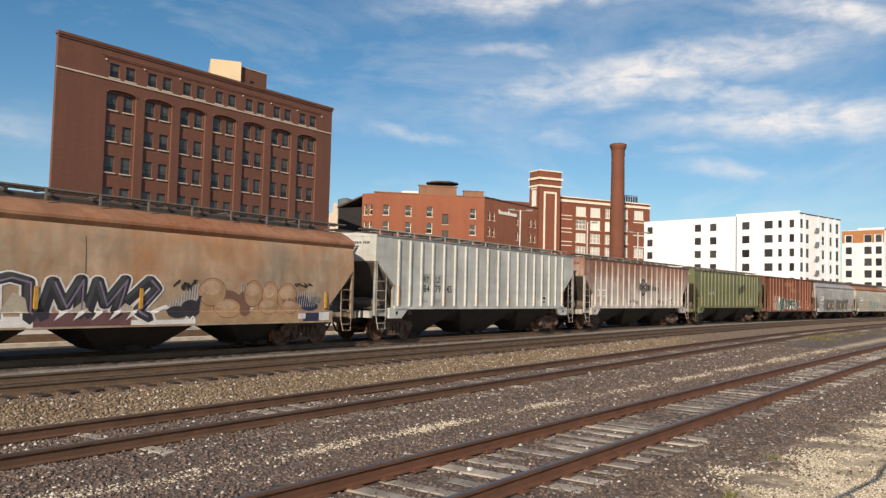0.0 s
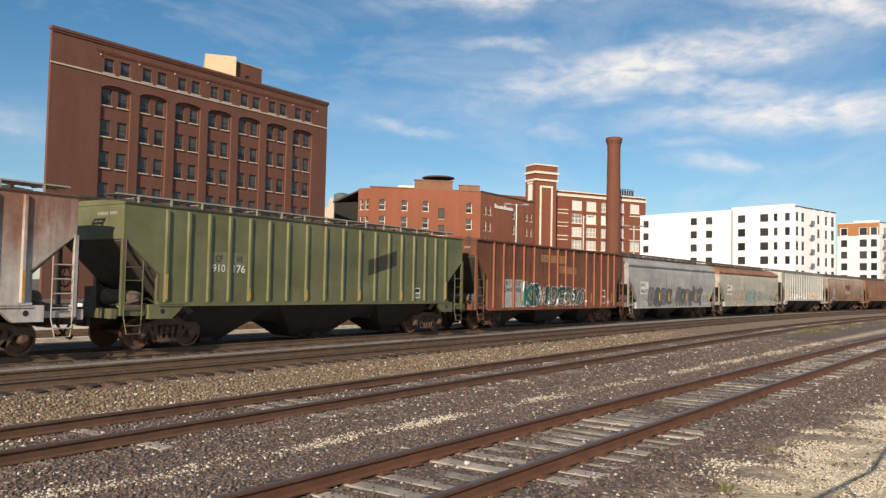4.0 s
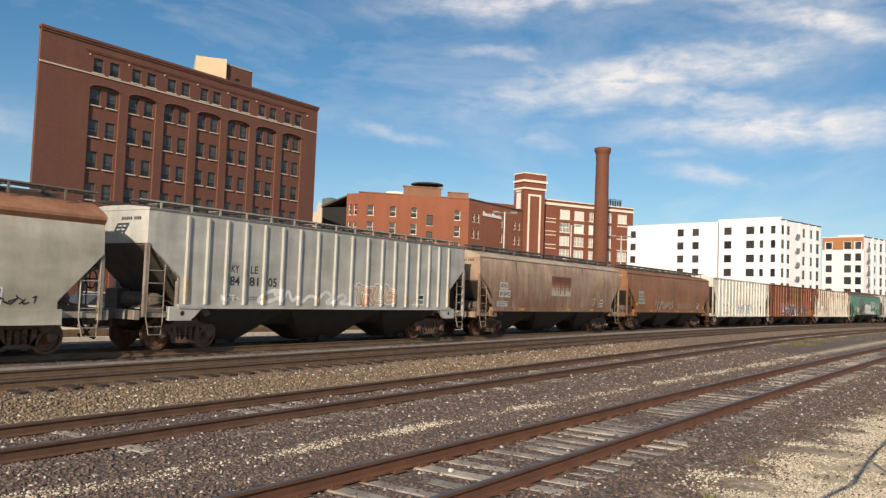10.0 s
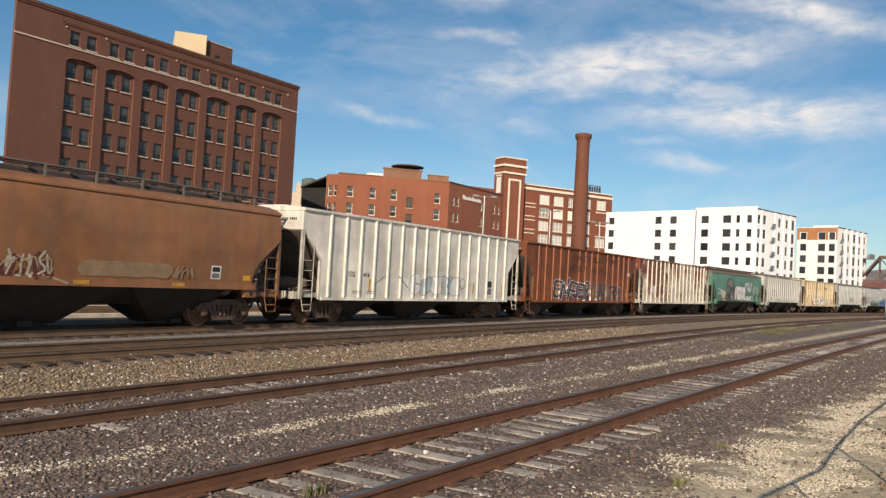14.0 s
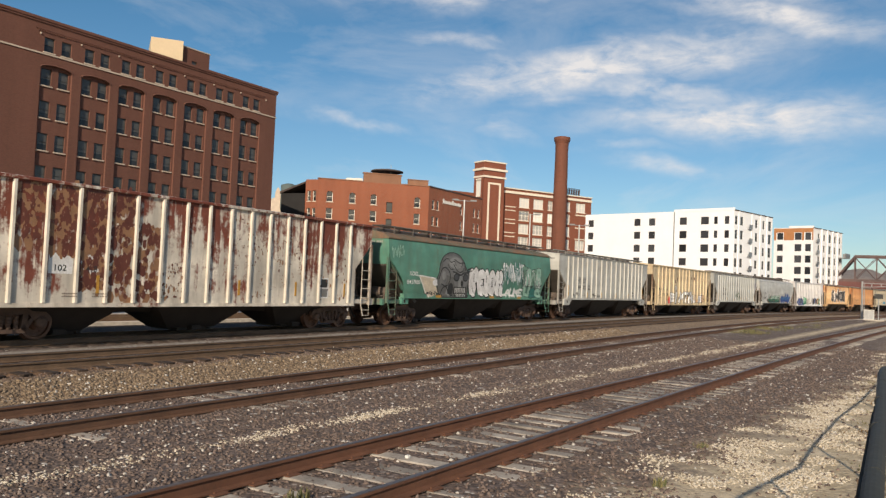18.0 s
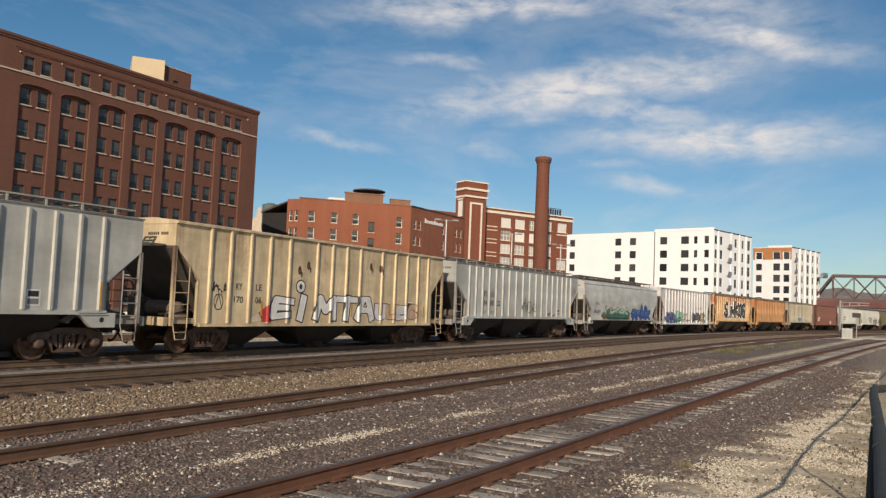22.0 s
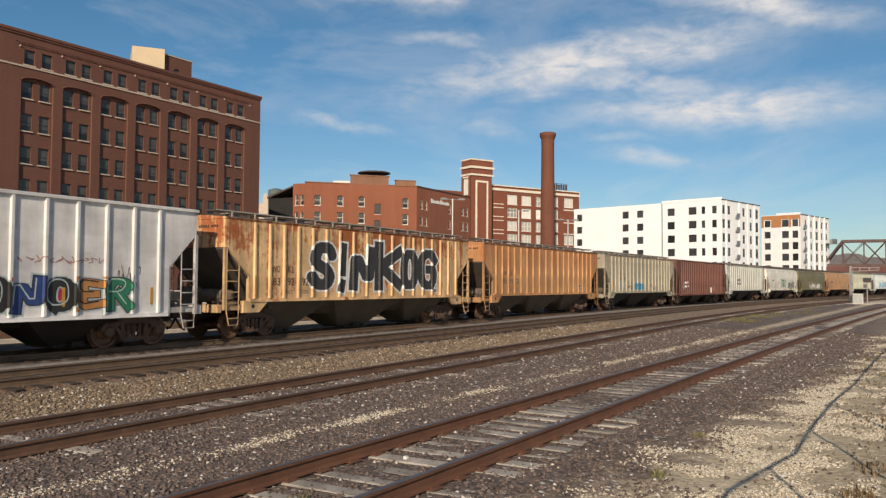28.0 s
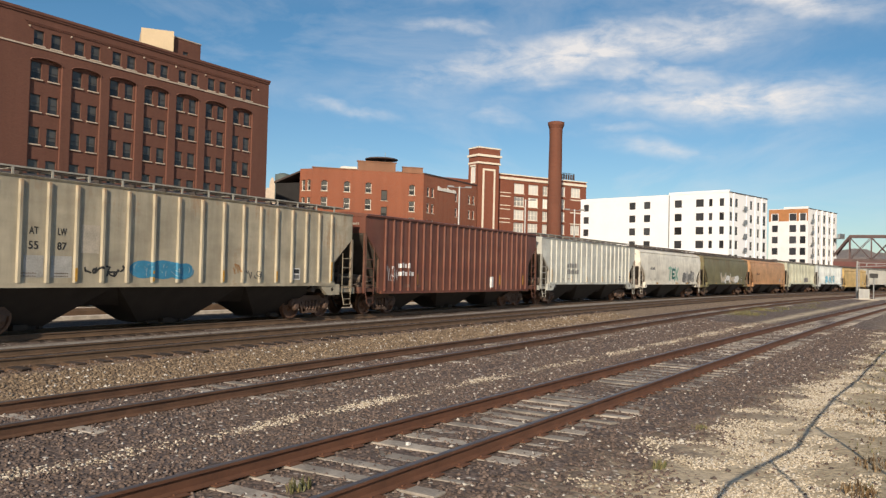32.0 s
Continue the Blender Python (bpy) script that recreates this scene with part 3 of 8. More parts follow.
def side_frame_mesh(sgn):
    """A cast truck side frame: two pedestals, an arched top, a spring window."""
    bm = bmesh.new()
    y0, y1 = sgn * 0.92, sgn * 1.06
    top = [(-1.12, 0.62), (-0.98, 0.74), (-0.62, 0.76), (-0.42, 0.86), (0.42, 0.86), (0.62, 0.76), (0.98, 0.74), (1.12, 0.62)]
    prism(bm, top + [(1.12, 0.5), (0.66, 0.54), (0.5, 0.68), (-0.5, 0.68), (-0.66, 0.54), (-1.12, 0.5)], y0, y1)
    prism(bm, [(-0.5, 0.7), (-0.36, 0.7), (-0.3, 0.3), (-0.44, 0.22)], y0, y1)
    prism(bm, [(0.5, 0.7), (0.36, 0.7), (0.3, 0.3), (0.44, 0.22)], y0, y1)
    prism(bm, [(-0.66, 0.56), (-0.58, 0.6), (-0.3, 0.3), (0.3, 0.3), (0.58, 0.6), (0.66, 0.56), (0.42, 0.2), (-0.42, 0.2)], y0, y1)
    for x in (-0.86, 0.86):
        disc_ring(bm, x, sgn * 0.98, 0.47, [(-0.07, 0.16), (0.0, 0.17), (sgn * 0.12, 0.15), (sgn * 0.16, 0.09)], 14)
    return mesh_of("side_frame", bm, M_TRUCK)


def spring_mesh():
    bm = bmesh.new()
    for x in (-0.2, 0.0, 0.2):
        disc_ring(bm, x, 0, 0.3, [(i * 0.045, 0.075 if i % 2 else 0.055) for i in range(9)], 10, "z")
    return mesh_of("spring", bm, M_TRUCK)


def wheelset_mesh():
    bm = bmesh.new()
    for s in (-1, 1):
        disc_ring(bm, 0, s * 0.72, 0, [(-s * 0.03, 0.485), (0.0, 0.48), (0.0, 0.457), (s * 0.11, 0.452), (s * 0.11, 0.38), (s * 0.05, 0.36), (s * 0.04, 0.2), (s * 0.1, 0.16), (s * 0.12, 0.1)], 28)
    disc_ring(bm, 0, 0, 0, [(-0.98, 0.085), (-0.7, 0.09), (0.7, 0.09), (0.98, 0.085)], 12)
    for s in (-1, 1):
        for k in range(3):
            a = k * 2.094
            disc_ring(bm, 0.29 * math.cos(a), s * 0.775, 0.29 * math.sin(a), [(-0.012, 0.03), (0.012, 0.03)], 8)
    return mesh_of("wheelset", bm, M_WHEEL)


def coupler_mesh():
    bm = boxes((7.9, 8.75, -0.1, 0.1, 0.76, 0.98), (8.7, 8.98, -0.16, 0.14, 0.72, 1.02), (8.84, 9.1, -0.2, -0.05, 0.74, 1.0))
    box(bm, 8.35, 8.5, -0.28, 0.28, 0.66, 1.1)
    return mesh_of("coupler", bm, M_TRUCK)


def hose_mesh():
    pts = [(8.5, -0.45, 0.78), (8.62, -0.45, 0.6), (8.78, -0.42, 0.42), (8.95, -0.38, 0.36), (9.05, -0.3, 0.42)]
    return mesh_of("brake_hose", bars([pts], 0.035, 8), M_UNDER)


def ladder_mesh(sx, sy, kind):
    """A corner ladder with its stirrup: stiles, rungs, grab irons."""
    y = sy * 1.57
    top = BODY[kind][3]
    seg = [[(sx * 8.25, y, 0.95), (sx * 8.25, y, top)], [(sx * 7.7, y, 0.95), (sx * 7.7, y, top - 0.55)]]
    seg += [[(sx * 8.25, y, z), (sx * 7.7, y, z)] for z in (1.22, 1.58, 1.94, 2.3) if z < top - 0.5]
    # the stirrup hangs below, a little outwards
    seg += [[(sx * 8.25, y, 0.95), (sx * 8.18, y + sy * 0.05, 0.5), (sx * 7.78, y + sy * 0.05, 0.5), (sx * 7.7, y, 0.95)], [(sx * 8.21, y + sy * 0.03, 0.72), (sx * 7.74, y + sy * 0.03, 0.72)]]
    return mesh_of("ladder", bars(seg, 0.019), M_WHITE)


def corner_post_mesh(sx, sy, kind):
    low, high, half = BODY[kind][2:]
    foot = 0.92 if kind in ("deep", "smooth") else 1.0
    bm = boxes((sx * 8.3 - 0.05, sx * 8.3 + 0.05, sy * 1.53 - 0.05, sy * 1.53 + 0.05, foot, high))
    prism(bm, [(sx * (half + 0.02), low - 0.05), (sx * (half - 0.14), low - 0.05), (sx * 8.2, high), (sx * 8.3, high)], sy * 1.44, sy * 1.54)
    if kind in ("ribbed", "deep"):
        box(bm, sx * half - 0.06, sx * half + 0.06, sy * 1.42, sy * 1.54, foot, low)
    return mesh_of("corner_post", bm, M_WHITE)


def end_frame_mesh(sx):
    bm = boxes((sx * 8.42, sx * 8.58, -1.52, 1.52, 0.92, 1.18), (sx * 6.9, sx * 8.5, -1.5, -1.36, 0.98, 1.14), (sx * 6.9, sx * 8.5, 1.36, 1.5, 0.98, 1.14),
               (sx * 6.9, sx * 8.45, -1.36, 1.36, 1.1, 1.14))
    return mesh_of("end_sill", bm, M_WHITE)


def bracket_mesh(sx, sy, kind):
    """Jacking pad under the end of the side sill: a flared plate, or a plain square one, with a dark disc painted on as
    its round hole.
    """
    bm = bmesh.new()
    top = SILL[kind][0] + 0.02
    if kind == "curved":
        ring = [(sx * 7.3, top), (sx * 6.75, top), (sx * 6.75, top - 0.3), (sx * 7.25, top - 0.3)]
    else:
        ring = [(sx * 7.5, top), (sx * 6.3, top), (sx * 6.62, top - 0.3), (sx * 6.75, top - 0.4), (sx * 7.5, top - 0.4)]
    hole = [(sx * 7.05 + 0.075 * math.cos(i * 0.6283), top - 0.19 + 0.075 * math.sin(i * 0.6283)) for i in range(10)]
    prism(bm, ring, sy * 1.46, sy * 1.6)
    for (a, b), (c, d) in zip(hole, hole[1:] + hole[:1]):
        prism(bm, [(a, b), (c, d), (sx * 7.05, top - 0.19)], sy * 1.598, sy * 1.604, mat=1)
    return mesh_of("jacking_pad", bm, [M_WHITE, M_UNDER])


def board_mesh(sgn):
    """A running board: a see-through grating between two rails."""
    bm = boxes((-8.3, 8.3, sgn * 0.62 - 0.02, sgn * 0.62 + 0.02, 4.26, 4.33), (-8.3, 8.3, sgn * 1.08 - 0.02, sgn * 1.08 + 0.02, 4.27, 4.32))
    for i in range(84):
        x = -8.3 + i * 0.2
        box(bm, x - 0.02, x + 0.02, min(sgn * 0.64, sgn * 1.1), max(sgn * 0.64, sgn * 1.1), 4.28, 4.32)
    box(bm, -8.3, 8.3, sgn * 0.87 - 0.015, sgn * 0.87 + 0.015, 4.28, 4.32)
    return mesh_of("running_board", bm, M_BOARD)


def walk_rail_mesh(sgn):
    return mesh_of("walkway_rail", boxes((-8.32, 8.32, sgn * 1.13 - 0.02, sgn * 1.13 + 0.02, 4.285, 4.325)), M_WALK)


def stanchion_mesh(sgn):
    bm = boxes((-0.03, 0.03, sgn * 1.14 - 0.015, sgn * 1.14 + 0.015, 4.0, 4.3), (-0.035, 0.035, min(sgn * 0.6, sgn * 1.14), max(sgn * 0.6, sgn * 1.14), 4.23, 4.26))
    return mesh_of("stanchion", bm, M_WALK)


def hatch_mesh():
    bm = bmesh.new()
    prism(bm, [(-0.38, 4.06), (-0.36, 4.2), (-0.2, 4.26), (0.2, 4.26), (0.36, 4.2), (0.38, 4.06)], -7.6, 7.6, "x")
    for i in range(13):
        x = -7.2 + i * 1.2
        box(bm, x - 0.05, x + 0.05, -0.44, 0.44, 4.2, 4.29)
    return mesh_of("hatch_cover", bm, M_BOARD)


def tank_mesh(sx):
    bm = bmesh.new()
    disc_ring(bm, sx * 7.55, 0, 1.45, [(-1.1, 0.05), (-1.05, 0.2), (-0.2, 0.24), (0.3, 0.24), (0.35, 0.05)], 14)
    box(bm, sx * 7.2, sx * 7.9, -1.1, -0.8, 1.14, 1.3)
    box(bm, sx * 7.5 - 0.2, sx * 7.5 + 0.2, 0.6, 1.2, 1.14, 1.75)
    tube(bm, [(sx * 7.0, -1.2, 1.3), (sx * 7.3, -1.2, 1.45), (sx * 7.8, -1.1, 1.32), (sx * 8.3, -1.0, 1.25)], 0.03)
    return mesh_of("brake_gear", bm, M_WHITE)


def brake_wheel_mesh():
    bm = bmesh.new()
    pts = [(8.42, -0.9 + 0.26 * math.cos(i * 0.5236), 2.0 + 0.26 * math.sin(i * 0.5236)) for i in range(13)]
    tube(bm, pts, 0.022)
    for i in range(0, 12, 3):
        tube(bm, [pts[i], (8.36, -0.9, 2.0)], 0.016)
    tube(bm, [(8.25, -0.9, 2.0), (8.42, -0.9, 2.0)], 0.03)
    tube(bm, [(8.3, -0.9, 2.0), (8.3, -0.9, 1.1)], 0.02)
    return mesh_of("brake_wheel", bm, M_TRUCK)


def rod_mesh():
    bm = bmesh.new()
    tube(bm, [(-6.8, -0.7, 0.76), (-2, -0.7, 0.8), (2, -0.7, 0.8), (6.8, -0.7, 0.76)], 0.025)
    return mesh_of("brake_rod", bm, M_UNDER)


TRUCKS = []


def add_truck(car, x):
    tr = part("truck", cached("bolster", lambda: mesh_of("bolster", boxes((-0.2, 0.2, -0.95, 0.95, 0.45, 0.72), (-0.06, 0.06, -0.3, 0.3, 0.72, 0.9)), M_TRUCK)), None, car, "rusty two-axle truck")
    tr.location = (x, 0, 0)
    for s in (-1, 1):
        part("side_frame", cached(("frame", s), lambda: side_frame_mesh(s)), None, tr)
        part("spring", cached("spring", spring_mesh), None, tr).location = (0, s * 0.99, 0)
        w = part("wheelset", cached("wheelset", wheelset_mesh), None, tr)
        w.location = (s * 0.86, 0, 0.457)
        TRUCKS.append((w, s))
    return tr




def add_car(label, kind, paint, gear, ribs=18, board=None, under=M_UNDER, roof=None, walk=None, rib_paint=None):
    car = thing("hopper_car", label, "freight car", "cars of the freight train")
    board = board or M_BOARD
    walk = walk or (M_WALKLIGHT if kind == "ribbed" else M_WALK)
    for s in (-1, 1):
        painted(part("side_panel", cached(("side", kind, s), lambda: side_mesh(kind, s)), None, car), paint)
        if ribs:
            me = cached(("rib", kind, s), lambda: rib_mesh(s, kind))
            for x in post_places(ribs):
                painted(part("rib", me, None, car), rib_paint or paint).location.x = x
        if kind != "deep":
            me = cached(("stanchion", s), lambda: stanchion_mesh(s))
            n, gap = (15, 1.09) if kind == "ribbed" else (11, 1.48)
            for i in range(n):
                painted(part("stanchion", me, None, car), walk).location.x = (i - (n - 1) / 2) * gap
            painted(part("walkway_rail", cached(("walk_rail", s), lambda: walk_rail_mesh(s)), None, car), walk)
            painted(part("running_board", cached(("board", s), lambda: board_mesh(s)), None, car), board)
        if kind == "smooth":
            painted(part("weld_seam", cached(("seam", s), lambda: seam_mesh(s)), None, car), M_SEAM).location.x = -2.1
        z0, z1, d = SILL[kind]
        me = cached(("sill", kind, s), lambda: mesh_of("side_sill", boxes((-7.2, 7.2, min(s * 1.45, s * d), max(s * 1.45, s * d), z0, z1), (-7.2, 7.2, min(s * 1.45, s * (d + 0.03)), max(s * 1.45, s * (d + 0.03)), z0 - 0.03, z0)), M_WHITE))
        painted(part("side_sill", me, None, car), paint)
        painted(part("end_sheet", cached(("end", kind, s), lambda: end_mesh(kind, s)), None, car), paint)
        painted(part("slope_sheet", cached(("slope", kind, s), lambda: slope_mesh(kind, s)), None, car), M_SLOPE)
        painted(part("end_sill", cached(("endsill", s), lambda: end_frame_mesh(s)), None, car), gear)
        painted(part("brake_gear", cached(("tank", s), lambda: tank_mesh(s)), None, car), M_GEAR)
        for q in (-1, 1):
            painted(part("ladder", cached(("ladder", kind, s, q), lambda: ladder_mesh(s, q, kind)), None, car), gear)
            painted(part("corner_post", cached(("post", kind, s, q), lambda: corner_post_mesh(s, q, kind)), None, car), gear)
            if kind in ("ribbed", "curved"):
                painted(part("jacking_pad", cached(("pad", kind, s, q), lambda: bracket_mesh(s, q, kind)), None, car), paint)
        c = part("coupler", cached("coupler", coupler_mesh), None, car)
        hose = part("brake_hose", cached("hose", hose_mesh), None, car)
        if s < 0:
            c.rotation_euler.z = hose.rotation_euler.z = math.pi
        add_truck(car, s * 6.45)
    painted(part("roof", cached(("roof", kind), lambda: roof_mesh(kind)), None, car), roof or paint)
    if kind != "deep":
        painted(part("hatch_cover", cached("hatch", hatch_mesh), None, car), board)
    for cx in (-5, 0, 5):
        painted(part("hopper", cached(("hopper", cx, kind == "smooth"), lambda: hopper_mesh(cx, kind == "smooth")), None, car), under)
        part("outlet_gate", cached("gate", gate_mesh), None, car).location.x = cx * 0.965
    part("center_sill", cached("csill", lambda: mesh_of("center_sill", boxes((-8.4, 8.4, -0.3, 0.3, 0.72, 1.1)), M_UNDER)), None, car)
    part("brake_wheel", cached("bwheel", brake_wheel_mesh), None, car)
    part("brake_rod", cached("rod", rod_mesh), None, car)
    return car


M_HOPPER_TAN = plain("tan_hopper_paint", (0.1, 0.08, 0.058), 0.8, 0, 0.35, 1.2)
RUST_ROOF = car_paint("rusted_roof", (0.35, 0.19, 0.11), (0.21, 0.085, 0.042), 0.5, 0.3, 9)
# label, kind, paint colour, rust colour, rust amount, ribs, extra
FLEET = [
    ("grey hopper car rusted orange along its top, lettered with graffiti", "smooth", (0.35, 0.285, 0.21), (0.3, 0.125, 0.045), 0.76, 0, {"roof": RUST_ROOF}),
    ("light grey ribbed hopper car with black lettering", "ribbed", (0.4, 0.42, 0.41), (0.2, 0.1, 0.06), 0.02, 18, {}),
    ("white ribbed hopper car with brown weathering and a round emblem", "ribbed", (0.49, 0.475, 0.46), (0.19, 0.1, 0.072), 0.56, 18, {}),
    ("olive green ribbed hopper car with pale lettering", "ribbed", (0.115, 0.125, 0.06), (0.14, 0.09, 0.05), 0.15, 18, {}),
    ("rust brown ribbed hopper car with teal graffiti", "deep", (0.2, 0.078, 0.04), (0.08, 0.032, 0.02), 0.55, 14, {}),
    ("grey smooth-sided hopper car with dark block graffiti", "smooth", (0.31, 0.312, 0.308), (0.3, 0.2, 0.17), 0.16, 0, {}),
    ("grey smooth-sided hopper car with a rusted brown top", "smooth", (0.37, 0.36, 0.31), (0.28, 0.13, 0.06), 0.25, 0, {"roof": RUST_ROOF}),
    ("grey ribbed hopper car with graffiti along the sill", "ribbed", (0.37, 0.38, 0.36), (0.2, 0.1, 0.06), 0.12, 18, {}),
    ("tan brown smooth-sided hopper car with a faded patch", "curved", (0.37, 0.275, 0.2), (0.155, 0.085, 0.055), 0.5, 0, {"roof": car_paint("dusty_tan_roof", (0.48, 0.4, 0.31), (0.26, 0.17, 0.12), 0.3, 0.3, 6)}),
    ("faded brown smooth-sided hopper car with pale graffiti", "curved", (0.225, 0.098, 0.042), (0.15, 0.085, 0.05), 0.35, 0, {"walk": M_WALK}),
    ("white ribbed hopper car with a blue tag", "deep", (0.6, 0.59, 0.54), (0.25, 0.13, 0.07), 0.12, 16, {}),
    ("rust red ribbed hopper car with silver graffiti", "deep", (0.22, 0.064, 0.02), (0.075, 0.023, 0.012), 0.54, 14, {}),
    ("white ribbed hopper car with large rust patches", "deep", (0.6, 0.57, 0.5), (0.14, 0.04, 0.026), 0.52, 16, {}),
    ("green smooth-sided hopper car covered in graffiti", "curved", (0.066, 0.195, 0.145), (0.13, 0.09, 0.05), 0.2, 0, {"roof": car_paint("dusty_green_roof", (0.1, 0.125, 0.085), (0.16, 0.095, 0.06), 0.5, 0.5, 5)}),
    ("grey ribbed hopper car with dark lettering", "ribbed", (0.38, 0.39, 0.37), (0.2, 0.1, 0.06), 0.05, 18, {}),
    ("yellow tan ribbed hopper car with white block graffiti", "deep", (0.52, 0.43, 0.28), (0.22, 0.12, 0.065), 0.27, 14, {}),
    ("grey ribbed hopper car with dark numbers", "ribbed", (0.38, 0.4, 0.39), (0.2, 0.1, 0.06), 0.06, 18, {}),
    ("grey smooth-sided hopper car with green and blue graffiti", "curved", (0.44, 0.455, 0.44), (0.22, 0.12, 0.08), 0.05, 0, {}),
    ("white ribbed hopper car with multicoloured graffiti", "deep", (0.55, 0.55, 0.55), (0.2, 0.12, 0.08), 0.06, 16, {}),
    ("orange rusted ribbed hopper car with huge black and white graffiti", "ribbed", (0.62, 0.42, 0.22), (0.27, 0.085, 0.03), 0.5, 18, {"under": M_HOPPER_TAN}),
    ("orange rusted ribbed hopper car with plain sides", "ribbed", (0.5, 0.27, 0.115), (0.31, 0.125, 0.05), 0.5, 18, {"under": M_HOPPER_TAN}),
    ("beige ribbed hopper car with a small blue tag", "ribbed", (0.37, 0.34, 0.26), (0.22, 0.12, 0.06), 0.3, 18, {}),
    ("dark brown ribbed hopper car with closely set posts", "deep", (0.125, 0.04, 0.025), (0.08, 0.032, 0.02), 0.2, 24, {}),
    ("pale grey ribbed hopper car", "ribbed", (0.45, 0.47, 0.44), (0.2, 0.1, 0.06), 0.04, 18, {}),
    ("cream smooth-sided hopper car with grey and green graffiti", "curved", (0.64, 0.63, 0.56), (0.24, 0.13, 0.07), 0.06, 0, {}),
    ("olive smooth-sided hopper car with pale graffiti", "curved", (0.15, 0.14, 0.07), (0.14, 0.08, 0.04), 0.3, 0, {}),
    ("faded orange smooth-sided hopper car", "curved", (0.46, 0.26, 0.13), (0.24, 0.1, 0.05), 0.2, 0, {}),
    ("pale green-grey ribbed hopper car", "ribbed", (0.4, 0.42, 0.34), (0.2, 0.1, 0.06), 0.06, 18, {}),
    ("pale blue-white ribbed hopper car with graffiti", "ribbed", (0.5, 0.55, 0.56), (0.2, 0.1, 0.06), 0.05, 18, {}),
    ("dull yellow smooth-sided hopper car", "smooth", (0.5, 0.36, 0.15), (0.24, 0.11, 0.05), 0.2, 0, {}),
    ("grey ribbed hopper car, weathered", "ribbed", (0.38, 0.39, 0.37), (0.2, 0.1, 0.06), 0.1, 18, {}),
    ("brown ribbed hopper car, weathered", "ribbed", (0.17, 0.06, 0.035), (0.09, 0.03, 0.02), 0.3, 18, {}),
]
# coupling places along the track at the start, in front of cars 1, 2, ...
COUPLINGS = [22.54, 40.9, 58.65, 76.85, 94.24, 111.74, 129.72, 147.71, 165.73, 183.84, 201.3, 219.01, 236.56, 254.79, 272.63, 290.6, 308.64, 326.51,
             344.04, 362.29, 380.64, 398.51, 415.7, 433.4, 451.4, 469.2, 487.3, 505.4, 523.4, 541.4, 559.4]
COUPLINGS = [COUPLINGS[0] - 17.55] + COUPLINGS + [COUPLINGS[-1] + 18.0]
CARS = []
for i, (label, kind, col, rust, amount, ribs, extra) in enumerate(FLEET):
    if i in (12, 19):
        extra = {**extra, "rib_paint": car_paint("post_paint", tuple(c * 1.12 for c in col), rust, amount * 0.5, 0.2, i + 50, soft=0.06)}
    if i in (4, 11):          # bare rusted steel: dark brown with bright orange bloom, redder posts
        extra = {**extra, "rib_paint": car_paint("rusted_post", (0.25, 0.072, 0.036), (0.1, 0.032, 0.017), 0.36, 0.1, i + 60, (0.31, 0.1, 0.045))}
        side = car_paint("rusted_steel", col, rust, amount, 0.1, i + 1, (0.33, 0.12, 0.05) if i == 4 else (0.42, 0.14, 0.036), 1.1, 0.15)
    else:
        side = car_paint("car_paint", tuple(c * 1.17 for c in col), rust, amount, (0.12 + 0.3 * amount) if kind == "smooth" else 0.2 + 0.55 * amount, i + 1, None, 0.35 if i == 0 else 1.0, 0.035 if i in (12, 19) else (0.15 if i in (0, 2, 8) else 0.1), {2: 0.34, 8: -0.3}.get(i, 0.1))
    gear = car_paint("end_gear_paint", tuple(c * 0.9 for c in col), (0.11, 0.065, 0.045), 0.5, 0.5, i + 90)
    CARS.append(add_car(label, kind, side, gear, ribs, **extra))


def train_place(t, s0):
    """The pose of a car whose middle starts s0 along the track; both trucks stay on the line."""
    s = s0 - 11.63 * t
    a, b = train_line(s - 6.45, 0), train_line(s + 6.45, 0)
    return pose((a[0] + b[0]) / 2, (a[1] + b[1]) / 2, 0.06, 0, 0, math.degrees(math.atan2(b[1] - a[1], b[0] - a[0])))

# ---- buildings ----
def brick_mat(name, a, b, mortar, vary=0.2):
    m, nt, bs = node_mat(name)
    tc = nt.nodes.new("ShaderNodeTexCoord")
    sep, cmb = nt.nodes.new("ShaderNodeSeparateXYZ"), nt.nodes.new("ShaderNodeCombineXYZ")
    nt.links.new(tc.outputs["Object"], sep.inputs[0])
    nt.links.new(sep.outputs[0], cmb.inputs[0])
    nt.links.new(sep.outputs[2], cmb.inputs[1])
    br = nt.nodes.new("ShaderNodeTexBrick")
    br.inputs["Scale"].default_value = 1.0
    br.inputs["Brick Width"].default_value, br.inputs["Row Height"].default_value, br.inputs["Mortar Size"].default_value = 0.22, 0.075, 0.008
    br.inputs["Color1"].default_value, br.inputs["Color2"].default_value, br.inputs["Mortar"].default_value = (*a, 1), (*b, 1), (*mortar, 1)
    nt.links.new(cmb.outputs[0], br.inputs["Vector"])
    v = coords(nt)
    big = tex_noise(nt, v, 0.12, 6, 0.6)
    runs = tex_noise(nt, coords(nt, (0.9, 0.9, 0.06)), 1.0, 6, 0.6)
    f = math_node(nt, "ADD", math_node(nt, "MULTIPLY", big, 0.55), math_node(nt, "MULTIPLY", runs, 0.45))
    tone = mix(nt, ramp(nt, f, 0.36, 0.64), (1 - vary,) * 3, (1, 1, 1))
    link_color(nt, bs.inputs["Base Color"], mix(nt, 1.0, br.outputs["Color"], tone, "MULTIPLY"))
    bs.inputs["Roughness"].default_value = 0.9
    add_bump(nt, bs, br.outputs["Fac"], 0.2, -0.01)
    return m


